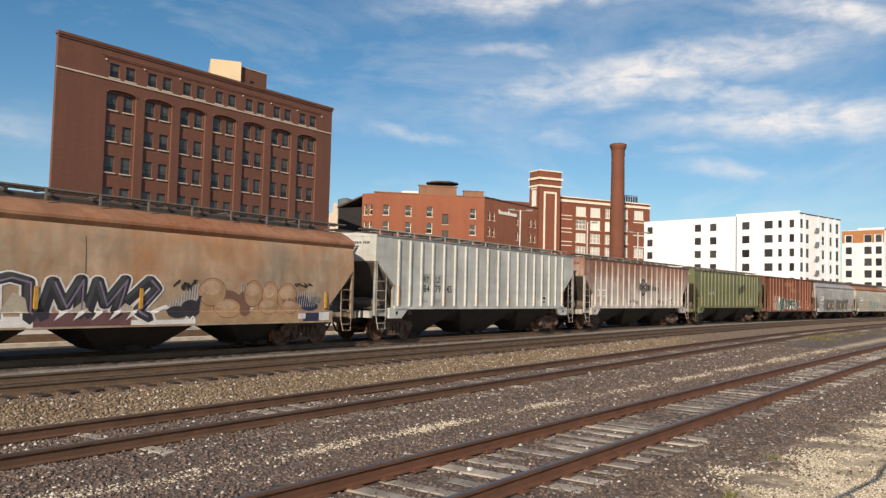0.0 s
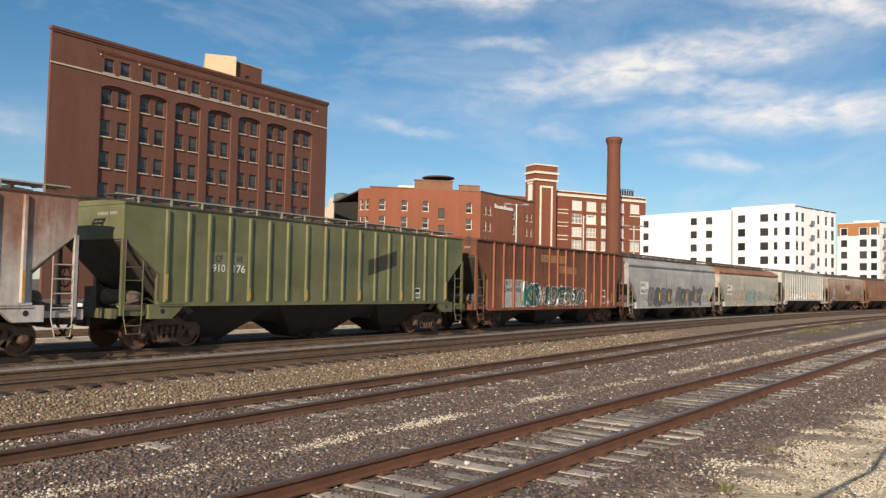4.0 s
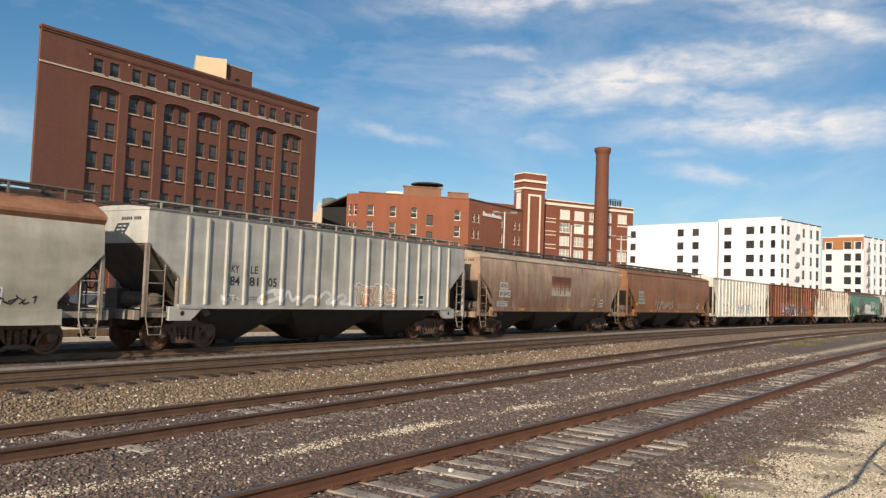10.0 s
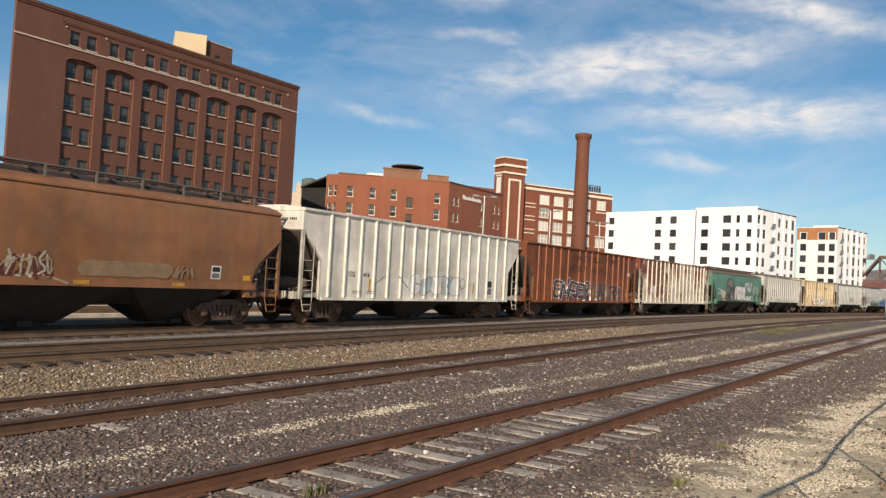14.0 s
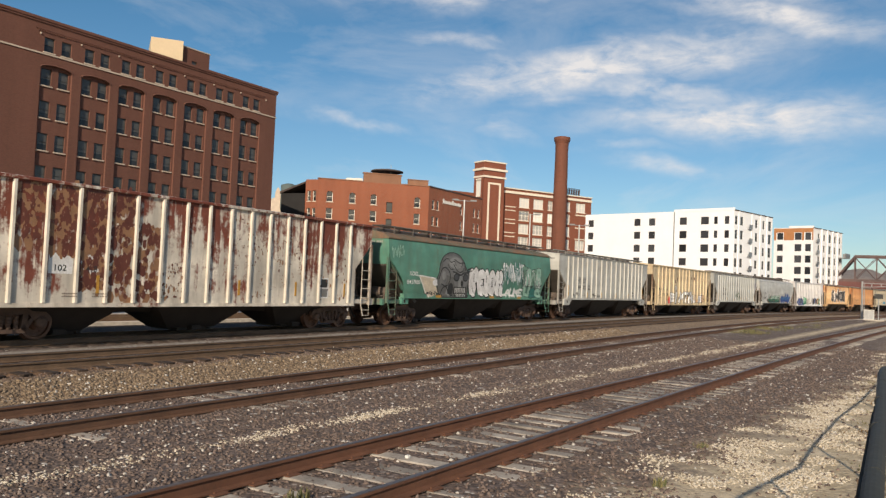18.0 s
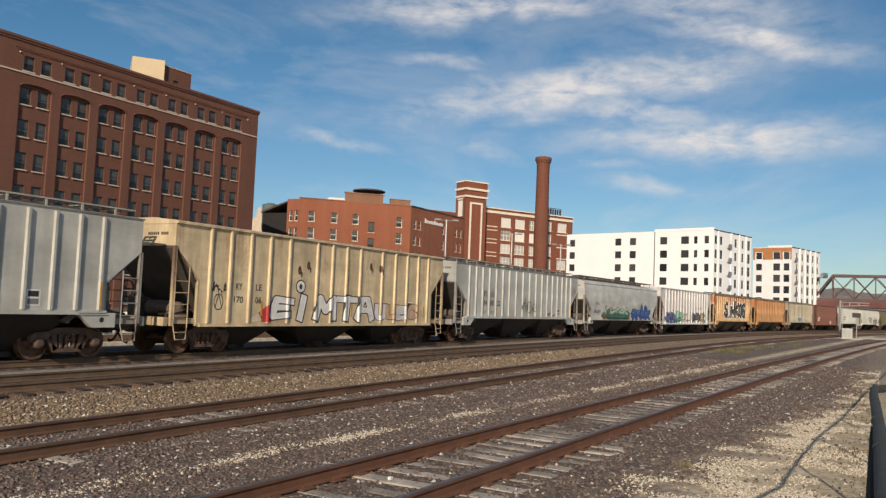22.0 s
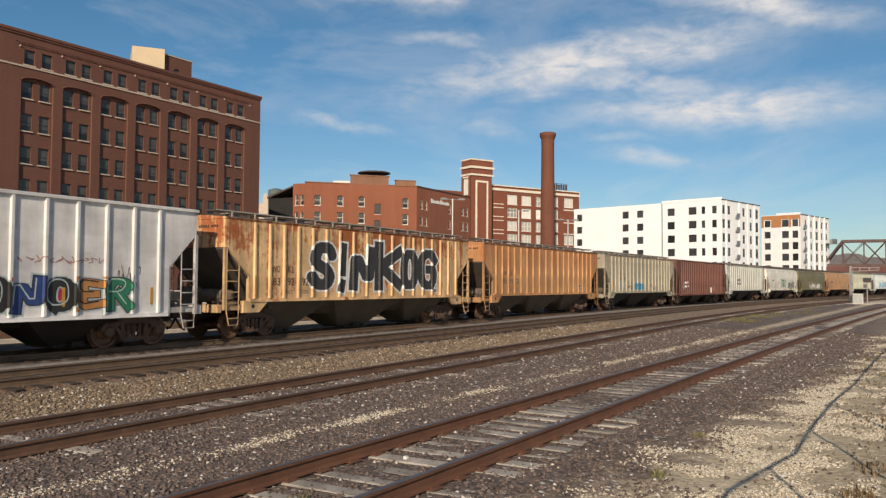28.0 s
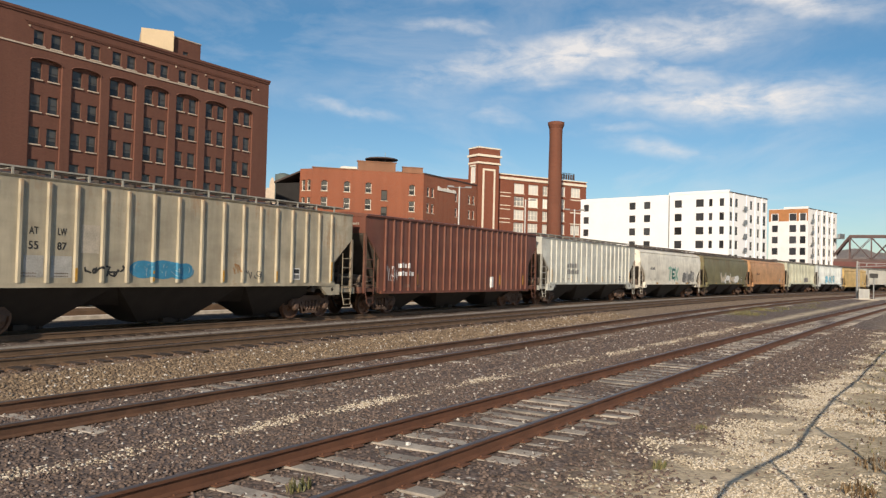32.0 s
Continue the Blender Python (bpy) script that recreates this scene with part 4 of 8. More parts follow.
def glass_mat(name, tint=(0.02, 0.024, 0.028), rough=0.08, blind=0.0):
    """Window glass before a dark room; some panes show pale blinds."""
    m, nt, b = node_mat(name)
    oi = nt.nodes.new("ShaderNodeObjectInfo")
    room = mix(nt, ramp(nt, oi.outputs["Random"], 0.0, 1.0), tuple(c * 0.5 for c in tint), tuple(c * 1.6 for c in tint))
    if blind:
        sep = nt.nodes.new("ShaderNodeSeparateXYZ")
        tc = nt.nodes.new("ShaderNodeTexCoord")
        nt.links.new(tc.outputs["Object"], sep.inputs[0])
        edge = ramp(nt, oi.outputs["Random"], 0.0, 1.0, 0.9, 0.9 - blind)
        room = mix(nt, math_node(nt, "GREATER_THAN", sep.outputs[2], edge), room, (0.085, 0.085, 0.08))
    link_color(nt, b.inputs["Base Color"], room)
    b.inputs["Roughness"].default_value = rough
    b.inputs["IOR"].default_value = 1.5
    add_bump(nt, b, tex_noise(nt, coords(nt, shift=(3, 1, 2)), 0.7, 2), 0.05, 0.05)
    return m


M_BRICK_A = brick_mat("brown_brick", (0.192, 0.08, 0.055), (0.15, 0.061, 0.045), (0.17, 0.085, 0.06))
M_BRICK_B = brick_mat("red_brick", (0.36, 0.115, 0.058), (0.29, 0.09, 0.047), (0.3, 0.15, 0.1), 0.24)
M_BRICK_D = brick_mat("dark_red_brick", (0.27, 0.085, 0.045), (0.22, 0.07, 0.04), (0.24, 0.1, 0.07))
M_BRICK_P = brick_mat("tan_brick", (0.32, 0.16, 0.095), (0.26, 0.125, 0.075), (0.3, 0.18, 0.12), 0.3)
M_STONE = plain("pale_stone", (0.55, 0.46, 0.37), 0.85, 0, 0.15, 0.8)
M_TRIM = plain("cream_terracotta", (0.78, 0.72, 0.6), 0.7, 0, 0.12, 0.6)
M_STUCCO = plain("white_stucco", (0.88, 0.91, 0.94), 0.9, 0, 0.05, 0.25, 0.15, 8)
M_BOARDING = plain("white_board", (0.83, 0.84, 0.85), 0.9, 0, 0.1, 0.5)
M_SHEATH = plain("orange_sheathing", (0.45, 0.2, 0.08), 0.8, 0, 0.25, 0.8)
M_COPING = plain("dark_coping", (0.07, 0.05, 0.045), 0.8, 0, 0.3, 0.6)
M_TAR = plain("roof_tar", (0.07, 0.065, 0.06), 0.95, 0, 0.3, 0.5)
M_DARKWALL = plain("black_wall", (0.02, 0.019, 0.019), 0.9, 0, 0.4, 0.4)
M_BEIGE = plain("beige_render", (0.62, 0.5, 0.34), 0.9, 0, 0.08, 0.4)
M_SASH = plain("dark_sash", (0.05, 0.045, 0.042), 0.6, 0, 0.3, 3)
M_SASHW = plain("white_sash", (0.8, 0.77, 0.7), 0.6, 0, 0.1, 3)
M_GLASS = glass_mat("window_glass", (0.03, 0.032, 0.034), 0.22, 0.5)
M_BLINDS = glass_mat("blind_window", (0.6, 0.6, 0.57), 0.3)
M_GLASSB = glass_mat("new_window_glass", (0.045, 0.047, 0.052), 0.15)
M_GALV = plain("galvanised_steel", (0.42, 0.43, 0.43), 0.45, 0.7, 0.15, 3)
M_IRON = plain("bridge_iron", (0.115, 0.078, 0.075), 0.8, 0.0, 0.4, 0.6)
M_REDIRON = plain("bridge_red_girder", (0.13, 0.052, 0.047), 0.8, 0, 0.3, 0.5)
M_CONCRETE = plain("concrete", (0.45, 0.41, 0.35), 0.9, 0, 0.2, 0.8, 0.3, 20)


def wall_mesh(width, z0, z1, holes, depth, mat):
    """A wall with real openings (u0, u1, z0, z1) and their reveals; the front lies in y = 0."""
    us = sorted({0.0, width, *(h[0] for h in holes), *(h[1] for h in holes)})
    zs = sorted({z0, z1, *(h[2] for h in holes), *(h[3] for h in holes)})
    bm = bmesh.new()
    keep = {}

    def vert(u, y, z):
        k = (round(u, 4), y, round(z, 4))
        if k not in keep:
            keep[k] = bm.verts.new((u, y, z))
        return keep[k]

    for a, b in zip(us, us[1:]):
        for c, d in zip(zs, zs[1:]):
            um, zm = (a + b) / 2, (c + d) / 2
            if any(h[0] < um < h[1] and h[2] < zm < h[3] for h in holes):
                continue
            bm.faces.new((vert(a, 0, c), vert(b, 0, c), vert(b, 0, d), vert(a, 0, d)))
    for h in holes:
        c = [(h[0], h[2]), (h[1], h[2]), (h[1], h[3]), (h[0], h[3])]
        for (u, z), (p, q) in zip(c, c[1:] + c[:1]):
            bm.faces.new([vert(u, 0, z), vert(p, 0, q), vert(p, depth, q), vert(u, depth, z)])
    me = bpy.data.meshes.new("wall")
    bm.to_mesh(me)
    bm.free()
    me.materials.append(mat)
    return me


def sash_mesh(w, h, mat, cols=1, rows=2, bar=0.07):
    holes = [(w * i / cols + bar * (1 if i == 0 else 0.6), w * (i + 1) / cols - bar * (1 if i == cols - 1 else 0.6), h * j / rows + bar * (1 if j == 0 else 0.4), h * (j + 1) / rows - bar * (1 if j == rows - 1 else 0.4))
             for i in range(cols) for j in range(rows)]
    me = wall_mesh(w, 0, h, holes, 0.08, mat)
    me.transform(Matrix.Translation((-w / 2, 0, 0)))
    me.name = "window"
    return me


def pane_mesh(w, h, mat):
    return mesh_of("pane", boxes((-w / 2 + 0.03, w / 2 - 0.03, 0.045, 0.06, 0.03, h - 0.03)), mat)


def sill_mesh(w, h, mat, lintel=0.0):
    bm = boxes((-w / 2 - 0.12, w / 2 + 0.12, -0.3, 0.05, -0.14, 0.0))
    if lintel:
        box(bm, -w / 2 - 0.1, w / 2 + 0.1, -0.28, 0.05, h, h + lintel)
    return mesh_of("sill", bm, mat)


def arch_fill_mesh(w, h, mat, rise, deep):
    """The two brick corners that turn a square head into an arch."""
    bm = bmesh.new()
    n = 8
    for s in (-1, 1):
        pts = [(s * w / 2, h)]
        for i in range(n + 1):
            a = i / n
            x = w / 2 * (1 - a)
            pts.append((s * x, h - rise + rise * math.sqrt(max(0, 1 - (x / (w / 2)) ** 2))))
        prism(bm, pts, 0.0, deep)
    return mesh_of("arch", bm, mat)


def add_windows(parent, m, places, w, h, style, depth):
    """Windows at (u, z of the middle) in a wall at m: frame, with pane and sill under it."""
    frame_m, glass_m, sill_m, cols, rows, bar = style[:6]
    for u, z in places:
        at = m @ Matrix.Translation((u, depth - 0.1, z - h / 2))
        win = part("window", cached(("sash", w, h, frame_m.name, cols, rows), lambda: sash_mesh(w, h, frame_m, cols, rows, bar)), None, parent, "", at)
        part("pane", cached(("pane", w, h, glass_m.name), lambda: pane_mesh(w, h, glass_m)), None, win)
        if sill_m:
            part("sill", cached(("sill", w, h, sill_m.name, style[6]), lambda: sill_mesh(w, h, sill_m, style[6])), None, win)


def holes_for(places, w, h):
    return [(u - w / 2, u + w / 2, z - h / 2, z + h / 2) for u, z in places]


def block_mesh(poly, z0, z1, mat, top=None):
    bm = bmesh.new()
    prism(bm, poly, z0, z1, "z")
    for f in bm.faces:
        if f.normal.z > 0.5 or f.calc_center_median().z > z1 - 1e-4:
            f.material_index = 1
    return mesh_of("body", bm, [mat, top or M_TAR])


GZ = -0.26

# the brown brick warehouse behind the train
mA = pose(48.92, 87.21, 0, 0, 0, -2)
wh = thing("brick_warehouse", "seven-storey brown brick warehouse with arched window bays", "building", m=mA)
bays = [8.15 + 5.16 * i for i in range(7)]
pairs = [u + s * 1.07 for u in bays for s in (-1, 1)]
attic = [(u, 27.72) for u in pairs]
recess = [(u - 1.98, u + 1.98, GZ, 25.45) for u in bays]
part("wall", wall_mesh(44.3, GZ, 30.4, holes_for(attic, 1.28, 1.72) + recess, 0.28, M_BRICK_A), None, wh)
STYLE_A = (M_SASH, M_GLASS, M_STONE, 1, 2, 0.07, 0.0)
I4 = Matrix.Identity(4)
add_windows(wh, I4, attic, 1.28, 1.72, STYLE_A, 0.28)
rows_a = [24.0 - 3.78 * k for k in range(7)]
for u in bays:
    low = Matrix.Translation((u - 1.98, 0.28, 0))
    spots = [(1.98 + s * 1.07, z) for z in rows_a for s in (-1, 1)]
    bay = part("bay_wall", cached("bay_wall", lambda: wall_mesh(3.96, GZ, 25.45, holes_for(spots, 1.28, 2.0), 0.25, M_BRICK_A)), None, wh, "", low)
    part("arch", cached("bay_arch", lambda: arch_fill_mesh(3.96, 25.45, M_BRICK_A, 0.45, 0.27)), None, wh, "", Matrix.Translation((u, 0.005, 0)))
    part("arch_moulding", cached("bay_mould", lambda: mesh_of("arch_moulding", bars([[(1.98 * -math.cos(a * math.pi / 10), -0.03, 25.02 + 0.45 * math.sin(a * math.pi / 10)) for a in range(11)]], 0.1, 6), M_BRICK_A)), None, wh, "", Matrix.Translation((u, 0, 0)))
    add_windows(wh, low, spots, 1.28, 2.0, STYLE_A, 0.25)
part("stringcourse", mesh_of("stringcourse", boxes((-0.06, 44.36, -0.1, 0.02, 26.5, 26.68)), M_STONE), None, wh, "pale stone stringcourse")
part("cornice", mesh_of("cornice", boxes((-0.15, 44.45, -0.22, 0.5, 30.4, 30.72), (-0.1, 44.4, -0.12, 0.02, 30.15, 30.4)), M_BRICK_A), None, wh)
bm = bmesh.new()
for i in range(120):
    box(bm, 5.6 + i * 0.3, 5.75 + i * 0.3, -0.09, 0.0, 29.1, 29.35)
box(bm, 5.3, 41.8, -0.1, 0.0, 29.35, 29.5)
part("corbel_table", mesh_of("corbel_table", bm, M_BRICK_A), None, wh)
for u in [5.9 + 5.16 * i for i in range(8)]:
    bm = bmesh.new()
    disc_ring(bm, u, -0.1, 28.85, [(0.1, 0.1), (0.0, 0.11), (-0.06, 0.06)], 10)
    part("tie_rod_plate", mesh_of("tie_rod_plate", bm, M_STONE), None, wh, "pale round wall tie")
part("body", block_mesh([(0.1, 0.6), (44.3, 0.6), (58, 34), (23, 34)], GZ, 30.4, M_BRICK_A), None, wh)
for e0, e1, e2 in ((0, 0.3, 0.45), (43.75, 44.3, 0.6)):
    part("end_wall", mesh_of("end_wall", boxes((e0, e1, 0.02, e2, GZ, 30.38)), M_BRICK_A), None, wh)
ph = thing("penthouse", "beige lift house on the warehouse roof", "roof structure", m=mA @ Matrix.Translation((0, 6, 30.4)))
part("body", block_mesh([(27.3, 2.6), (30.9, 0), (35, 6.5), (31.4, 8.5)], 0, 5.3, M_BEIGE), None, ph)
ph2 = thing("stair_house", "brown brick stair house with a small window", "roof structure", m=mA @ Matrix.Translation((0, 6.5, 30.4)))
part("wall", wall_mesh(5.2, 0, 4.7, [(1.9, 2.9, 1.5, 3.0)], 0.25, M_BRICK_A), None, ph2, "", Matrix.Translation((31.1, 0, 0)))
add_windows(ph2, Matrix.Translation((31.1, 0, 0)), [(2.4, 2.25)], 1.0, 1.5, STYLE_A, 0.25)
part("body", block_mesh([(31.1, 0.35), (36.3, 0.35), (36.3, 6), (31.1, 6)], 0, 4.7, M_BRICK_A), None, ph2)
part("coping", mesh_of("coping", boxes((31.0, 36.4, -0.08, 6.1, 4.7, 4.85)), M_STONE), None, ph2)

# the red brick mill with the sign
u44 = Vector((math.cos(radians(-44)), math.sin(radians(-44))))
cB = Vector((145.01, 88.73))
lB = cB - u44 * 23.6
mB = pose(lB.x, lB.y, 0, 0, 0, -44)
mill = thing("brick_mill", "red brick mill with arched windows and a stepped parapet", "building", m=mB)
STYLE_B = (M_SASHW, M_GLASS, M_STONE, 1, 2, 0.1, 0.0)
cols_b = [2.5, 7.2, 11.7, 21.1]
spots = [(u, z) for u in cols_b for z in (18.85, 15.35, 11.85, 8.35)]
odd = [(15.1, z) for z in (17.4, 13.9, 10.4)]
part("wall", wall_mesh(23.6, GZ, 22.4, holes_for(spots + odd, 1.3, 2.2), 0.3, M_BRICK_B), None, mill)
add_windows(mill, I4, spots, 1.3, 2.2, STYLE_B, 0.3)
add_windows(mill, I4, odd, 1.3, 2.2, (M_SASH, M_GLASS, M_STONE, 1, 2, 0.1, 0.0), 0.3)
for u in cols_b:
    part("arch", cached("mill_arch", lambda: arch_fill_mesh(1.3, 2.2, M_BRICK_B, 0.5, 0.29)), None, mill, "", Matrix.Translation((u, 0.004, 18.85 - 1.1)))
part("parapet", mesh_of("parapet", boxes((9.4, 17.4, -0.02, 0.6, 22.4, 24.2), (9.2, 17.6, -0.12, 0.7, 24.2, 24.45), (-0.1, 9.4, -0.12, 0.6, 22.4, 22.6), (17.4, 23.6, -0.12, 0.6, 22.4, 22.6)), M_BRICK_P), None, mill)
part("parapet", mesh_of("parapet", boxes((19.0, 23.4, 0.2, 0.9, 22.6, 23.6), (18.9, 23.5, 0.1, 1.0, 23.6, 23.75)), M_BRICK_P), None, mill)
toB = mB.inverted()
mBr = pose(cB.x, cB.y, 0, 0, 0, 0)
right = [2.05, 3.95, 14.55, 20.85, 23.0]
spots = [(u, z) for u in right for z in (18.75, 15.25, 11.7, 8.2)]
part("wall", wall_mesh(24.4, GZ, 22.4, holes_for(spots, 1.15, 2.0), 0.3, M_BRICK_B), None, mill, "", toB @ mBr)
add_windows(mill, toB @ mBr, spots, 1.15, 2.0, (M_SASHW, M_GLASS, M_STONE, 1, 2, 0.1, 0.0), 0.3)
part("parapet", mesh_of("parapet", boxes((-0.05, 24.5, -0.12, 0.5, 22.4, 22.65)), M_COPING), None, mill, "", toB @ mBr)
part("body", block_mesh([(0.3, 0.6), (23.3, 0.6), (40.3, 18.2), (30, 34), (0.3, 26)], GZ, 22.3, M_BRICK_B), None, mill)
side = [(0.9, z) for z in (18.8, 15.2)] + [(2.2, z) for z in (18.8, 15.2)]
mS = pose(128.03 + 3.0 * math.cos(radians(96)), 105.13 + 3.0 * math.sin(radians(96)), 0, 0, 0, -84)
part("wall", wall_mesh(3.0, GZ, 22.2, holes_for(side, 0.8, 2.2), 0.3, M_BRICK_B), None, mill, "", toB @ mS)
add_windows(mill, toB @ mS, side, 0.8, 2.2, STYLE_B, 0.3)
sg = thing("roof_sign", "white sign lettering on the mill wall", "sign", m=mBr)
for i in range(12):
    hgt = 0.95 if i in (0, 6) else 0.6 + 0.12 * (i % 3 == 1)
    part("letter_bar", mesh_of("letter_bar", boxes((5.9 + i * 0.69, 5.9 + i * 0.69 + 0.5, -0.16, -0.02, 19.5, 19.5 + hgt)), M_WHITE), None, sg)
part("backing_rail", mesh_of("backing_rail", boxes((5.7, 14.4, -0.06, 0.0, 19.62, 19.72)), M_COPING), None, sg)
dish = thing("roof_platform", "dark round platform on a post above the mill parapet", "roof structure", m=mB @ Matrix.Translation((15.0, 3.5, 22.4)))
bm = bmesh.new()
disc_ring(bm, 0, 0, 2.75, [(0, 2.6), (0.1, 3.5), (0.3, 3.5), (0.42, 3.1)], 32, "z")
part("disc", mesh_of("disc", bm, M_COPING), None, dish)
part("post", mesh_of("post", bars([[(0, 0, 0), (0, 0, 2.8)], [(2, 0, 0), (2, 0, 2.8)], [(-2, 0, 0), (-2, 0, 2.8)]], 0.12), M_COPING), None, dish)
part("mast", mesh_of("mast", bars([[(0.6, -1, 2.4), (0.6, -1, 4.4)]], 0.05), M_GALV), None, dish)
sk = thing("skylight", "low white skylight on the mill roof", "roof structure", m=mB @ Matrix.Translation((5.5, 4, 22.3)))
bm = bmesh.new()
prism(bm, [(0, 0), (4.6, 0), (4.3, 1.3), (1.0, 1.2)], 0, 5)
part("body", mesh_of("body", bm, M_SASHW), None, sk)
dk = thing("dark_annex", "black-walled annex beside the red mill", "building", m=pose(127.6, 108.2, 0, 0, 0, -84))
part("body", block_mesh([(-6.1, 0.4), (-0.2, 0.4), (-0.2, 30), (-6.1, 30)], GZ, 19.4, M_DARKWALL), None, dk)
bm = bmesh.new()
prism(bm, [(-6.4, 19.35), (0.1, 21.6), (0.1, 21.9), (-6.4, 19.8)], 0.2, 31)
part("roof", mesh_of("roof", bm, M_COPING), None, dk)

# the factory with the tower and the chimney
c28 = Vector((math.cos(radians(-28)), math.sin(radians(-28))))
mD = pose(214.82 - c28.x * 20, 95.27 - c28.y * 20, 0, 0, 0, -28)
fac = thing("brick_factory", "dark red brick factory with cream trim and white window groups", "building", m=mD)
wide = [(16.5, z) for z in (26.3, 22.5, 18.7, 14.9, 11.1)] + [(21.7, z) for z in (26.3, 22.5, 18.7, 14.9, 11.1)] + [(38.1, z) for z in (26.6, 15.2)]
slim = [(26.2, z) for z in (26.3, 22.5, 18.7, 14.9, 11.1)] + [(33.0, z) for z in (26.6, 22.8, 19.0, 15.2, 11.4)]
part("wall", wall_mesh(42.3, GZ, 29.2, holes_for(wide, 3.7, 2.9) + holes_for(slim, 1.9, 2.9), 0.35, M_BRICK_D), None, fac)
add_windows(fac, I4, wide, 3.7, 2.9, (M_SASHW, M_BLINDS, M_TRIM, 3, 2, 0.2, 0.0), 0.35)
add_windows(fac, I4, slim, 1.9, 2.9, (M_SASHW, M_BLINDS, M_TRIM, 2, 2, 0.2, 0.0), 0.35)
part("cornice", mesh_of("cornice", boxes((8.5, 42.4, -0.3, 0.6, 29.9, 30.2), (8.5, 42.4, -0.22, 0.3, 28.6, 29.3)), M_TRIM), None, fac, "cream terracotta cornice")
part("parapet", mesh_of("parapet", boxes((8.5, 42.3, 0.0, 0.5, 29.2, 29.9)), M_BRICK_D), None, fac)
for z in (24.75, 23.7, 21.1, 20.0, 17.3, 16.2):
    part("band", mesh_of("band", boxes((9.6, 13.3, -0.08, 0.02, z - 0.12, z + 0.12)), M_TRIM), None, fac)
for z in (24.3, 20.4, 17.0):
    part("band", mesh_of("band", boxes((36.0, 40.2, -0.08, 0.02, z - 0.15, z + 0.15)), M_TRIM), None, fac)
part("body", block_mesh([(8.5, 0.7), (42.3, 0.7), (42.3, 24), (8.5, 24)], GZ, 29.4, M_BRICK_D), None, fac)
part("rear_wing", mesh_of("rear_wing", boxes((-16, 8.6, 14, 34, GZ, 29.0), (-16.2, 8.6, 13.8, 14.0, 28.2, 29.4)), M_BRICK_D), None, fac)
rs = thing("rooftop_sign", "dark open lettering frame on the factory roof", "sign", m=mD @ Matrix.Translation((33.4, 3, 29.4)))
part("frame", mesh_of("frame", bars([[(0, 0, 0), (0, 0, 3.4)], [(6.6, 0, 0), (6.6, 0, 3.4)], [(0, 0, 1.2), (6.6, 0, 1.2)], [(0, 0, 3.3), (6.6, 0, 3.3)], [(2.2, 0, 0), (2.2, 0, 3.3)], [(4.4, 0, 0), (4.4, 0, 3.3)]], 0.09), M_COPING), None, rs)
for i in range(7):
    part("letter_bar", mesh_of("letter_bar", boxes((0.15 + i * 0.93, 0.75 + i * 0.93, -0.25, -0.1, 1.4, 3.0)), M_COPING), None, rs)

mT = pose(195.93, 102.23, 0, 0, 0, -28)
tw = thing("brick_tower", "square brick tower with cream bands and a tall framed panel", "tower", m=mT)
part("body", block_mesh([(0, 0), (7.06, 0), (7.06, 4.4), (0, 4.4)], GZ, 32.0, M_BRICK_D), None, tw)
part("lantern", block_mesh([(-0.2, -0.2), (7.2, -0.2), (7.2, 4.6), (-0.2, 4.6)], 32.4, 36.2, M_BRICK_D), None, tw)
for z0, z1, e in ((31.9, 32.4, 0.35), (33.9, 34.5, 0.55), (36.2, 36.55, 0.35)):
    part("band", mesh_of("band", boxes((-e, 7.06 + e, -e, 4.4 + e, z0, z1)), M_TRIM), None, tw)
part("panel_frame", mesh_of("panel_frame", boxes((1.45, 2.0, -0.14, 0.02, 4, 30.6), (5.2, 5.75, -0.14, 0.02, 4, 30.6), (2.0, 5.2, -0.14, 0.02, 30.1, 30.6)), M_TRIM), None, tw, "cream frame of a tall blind panel")
part("panel", mesh_of("panel", boxes((2.0, 5.2, -0.05, 0.02, 4, 30.1)), M_BRICK_D), None, tw)
mTl = pose(0, 4.4, 0, 0, 0, -90)
part("wall", wall_mesh(4.4, GZ, 31.9, [(0.95, 3.45, 26.6, 31.2)], 0.3, M_BRICK_D), None, tw, "", Matrix.Translation((-0.35, 0, 0)) @ mTl)
add_windows(tw, Matrix.Translation((-0.35, 0, 0)) @ mTl, [(2.2, 28.9)], 2.5, 4.6, (M_SASHW, M_BLINDS, M_TRIM, 2, 1, 0.25, 0.4), 0.3)
ch = thing("chimney", "tall round brick chimney with a flared cap", "chimney", m=pose(208.49, 84.6, 0))
bm = bmesh.new()
disc_ring(bm, 0, 0, 0, [(GZ, 2.35), (15, 2.05), (40.5, 1.78)], 28, "z")
M_BRICK_C = brick_mat("chimney_brick", (0.21, 0.075, 0.043), (0.165, 0.058, 0.036), (0.18, 0.085, 0.06), 0.3)
part("shaft", mesh_of("shaft", bm, M_BRICK_C), None, ch)
bm = bmesh.new()
disc_ring(bm, 0, 0, 0, [(40.5, 1.8), (42.3, 1.86), (42.9, 2.1), (43.4, 2.3), (44.1, 2.3), (44.3, 1.7)], 28, "z")
part("cap", mesh_of("cap", bm, M_BRICK_C), None, ch, "flared brick cap")

# the white apartment block
STYLE_W = (M_SASH, M_GLASSB, None, 1, 1, 0.05, 0.0)


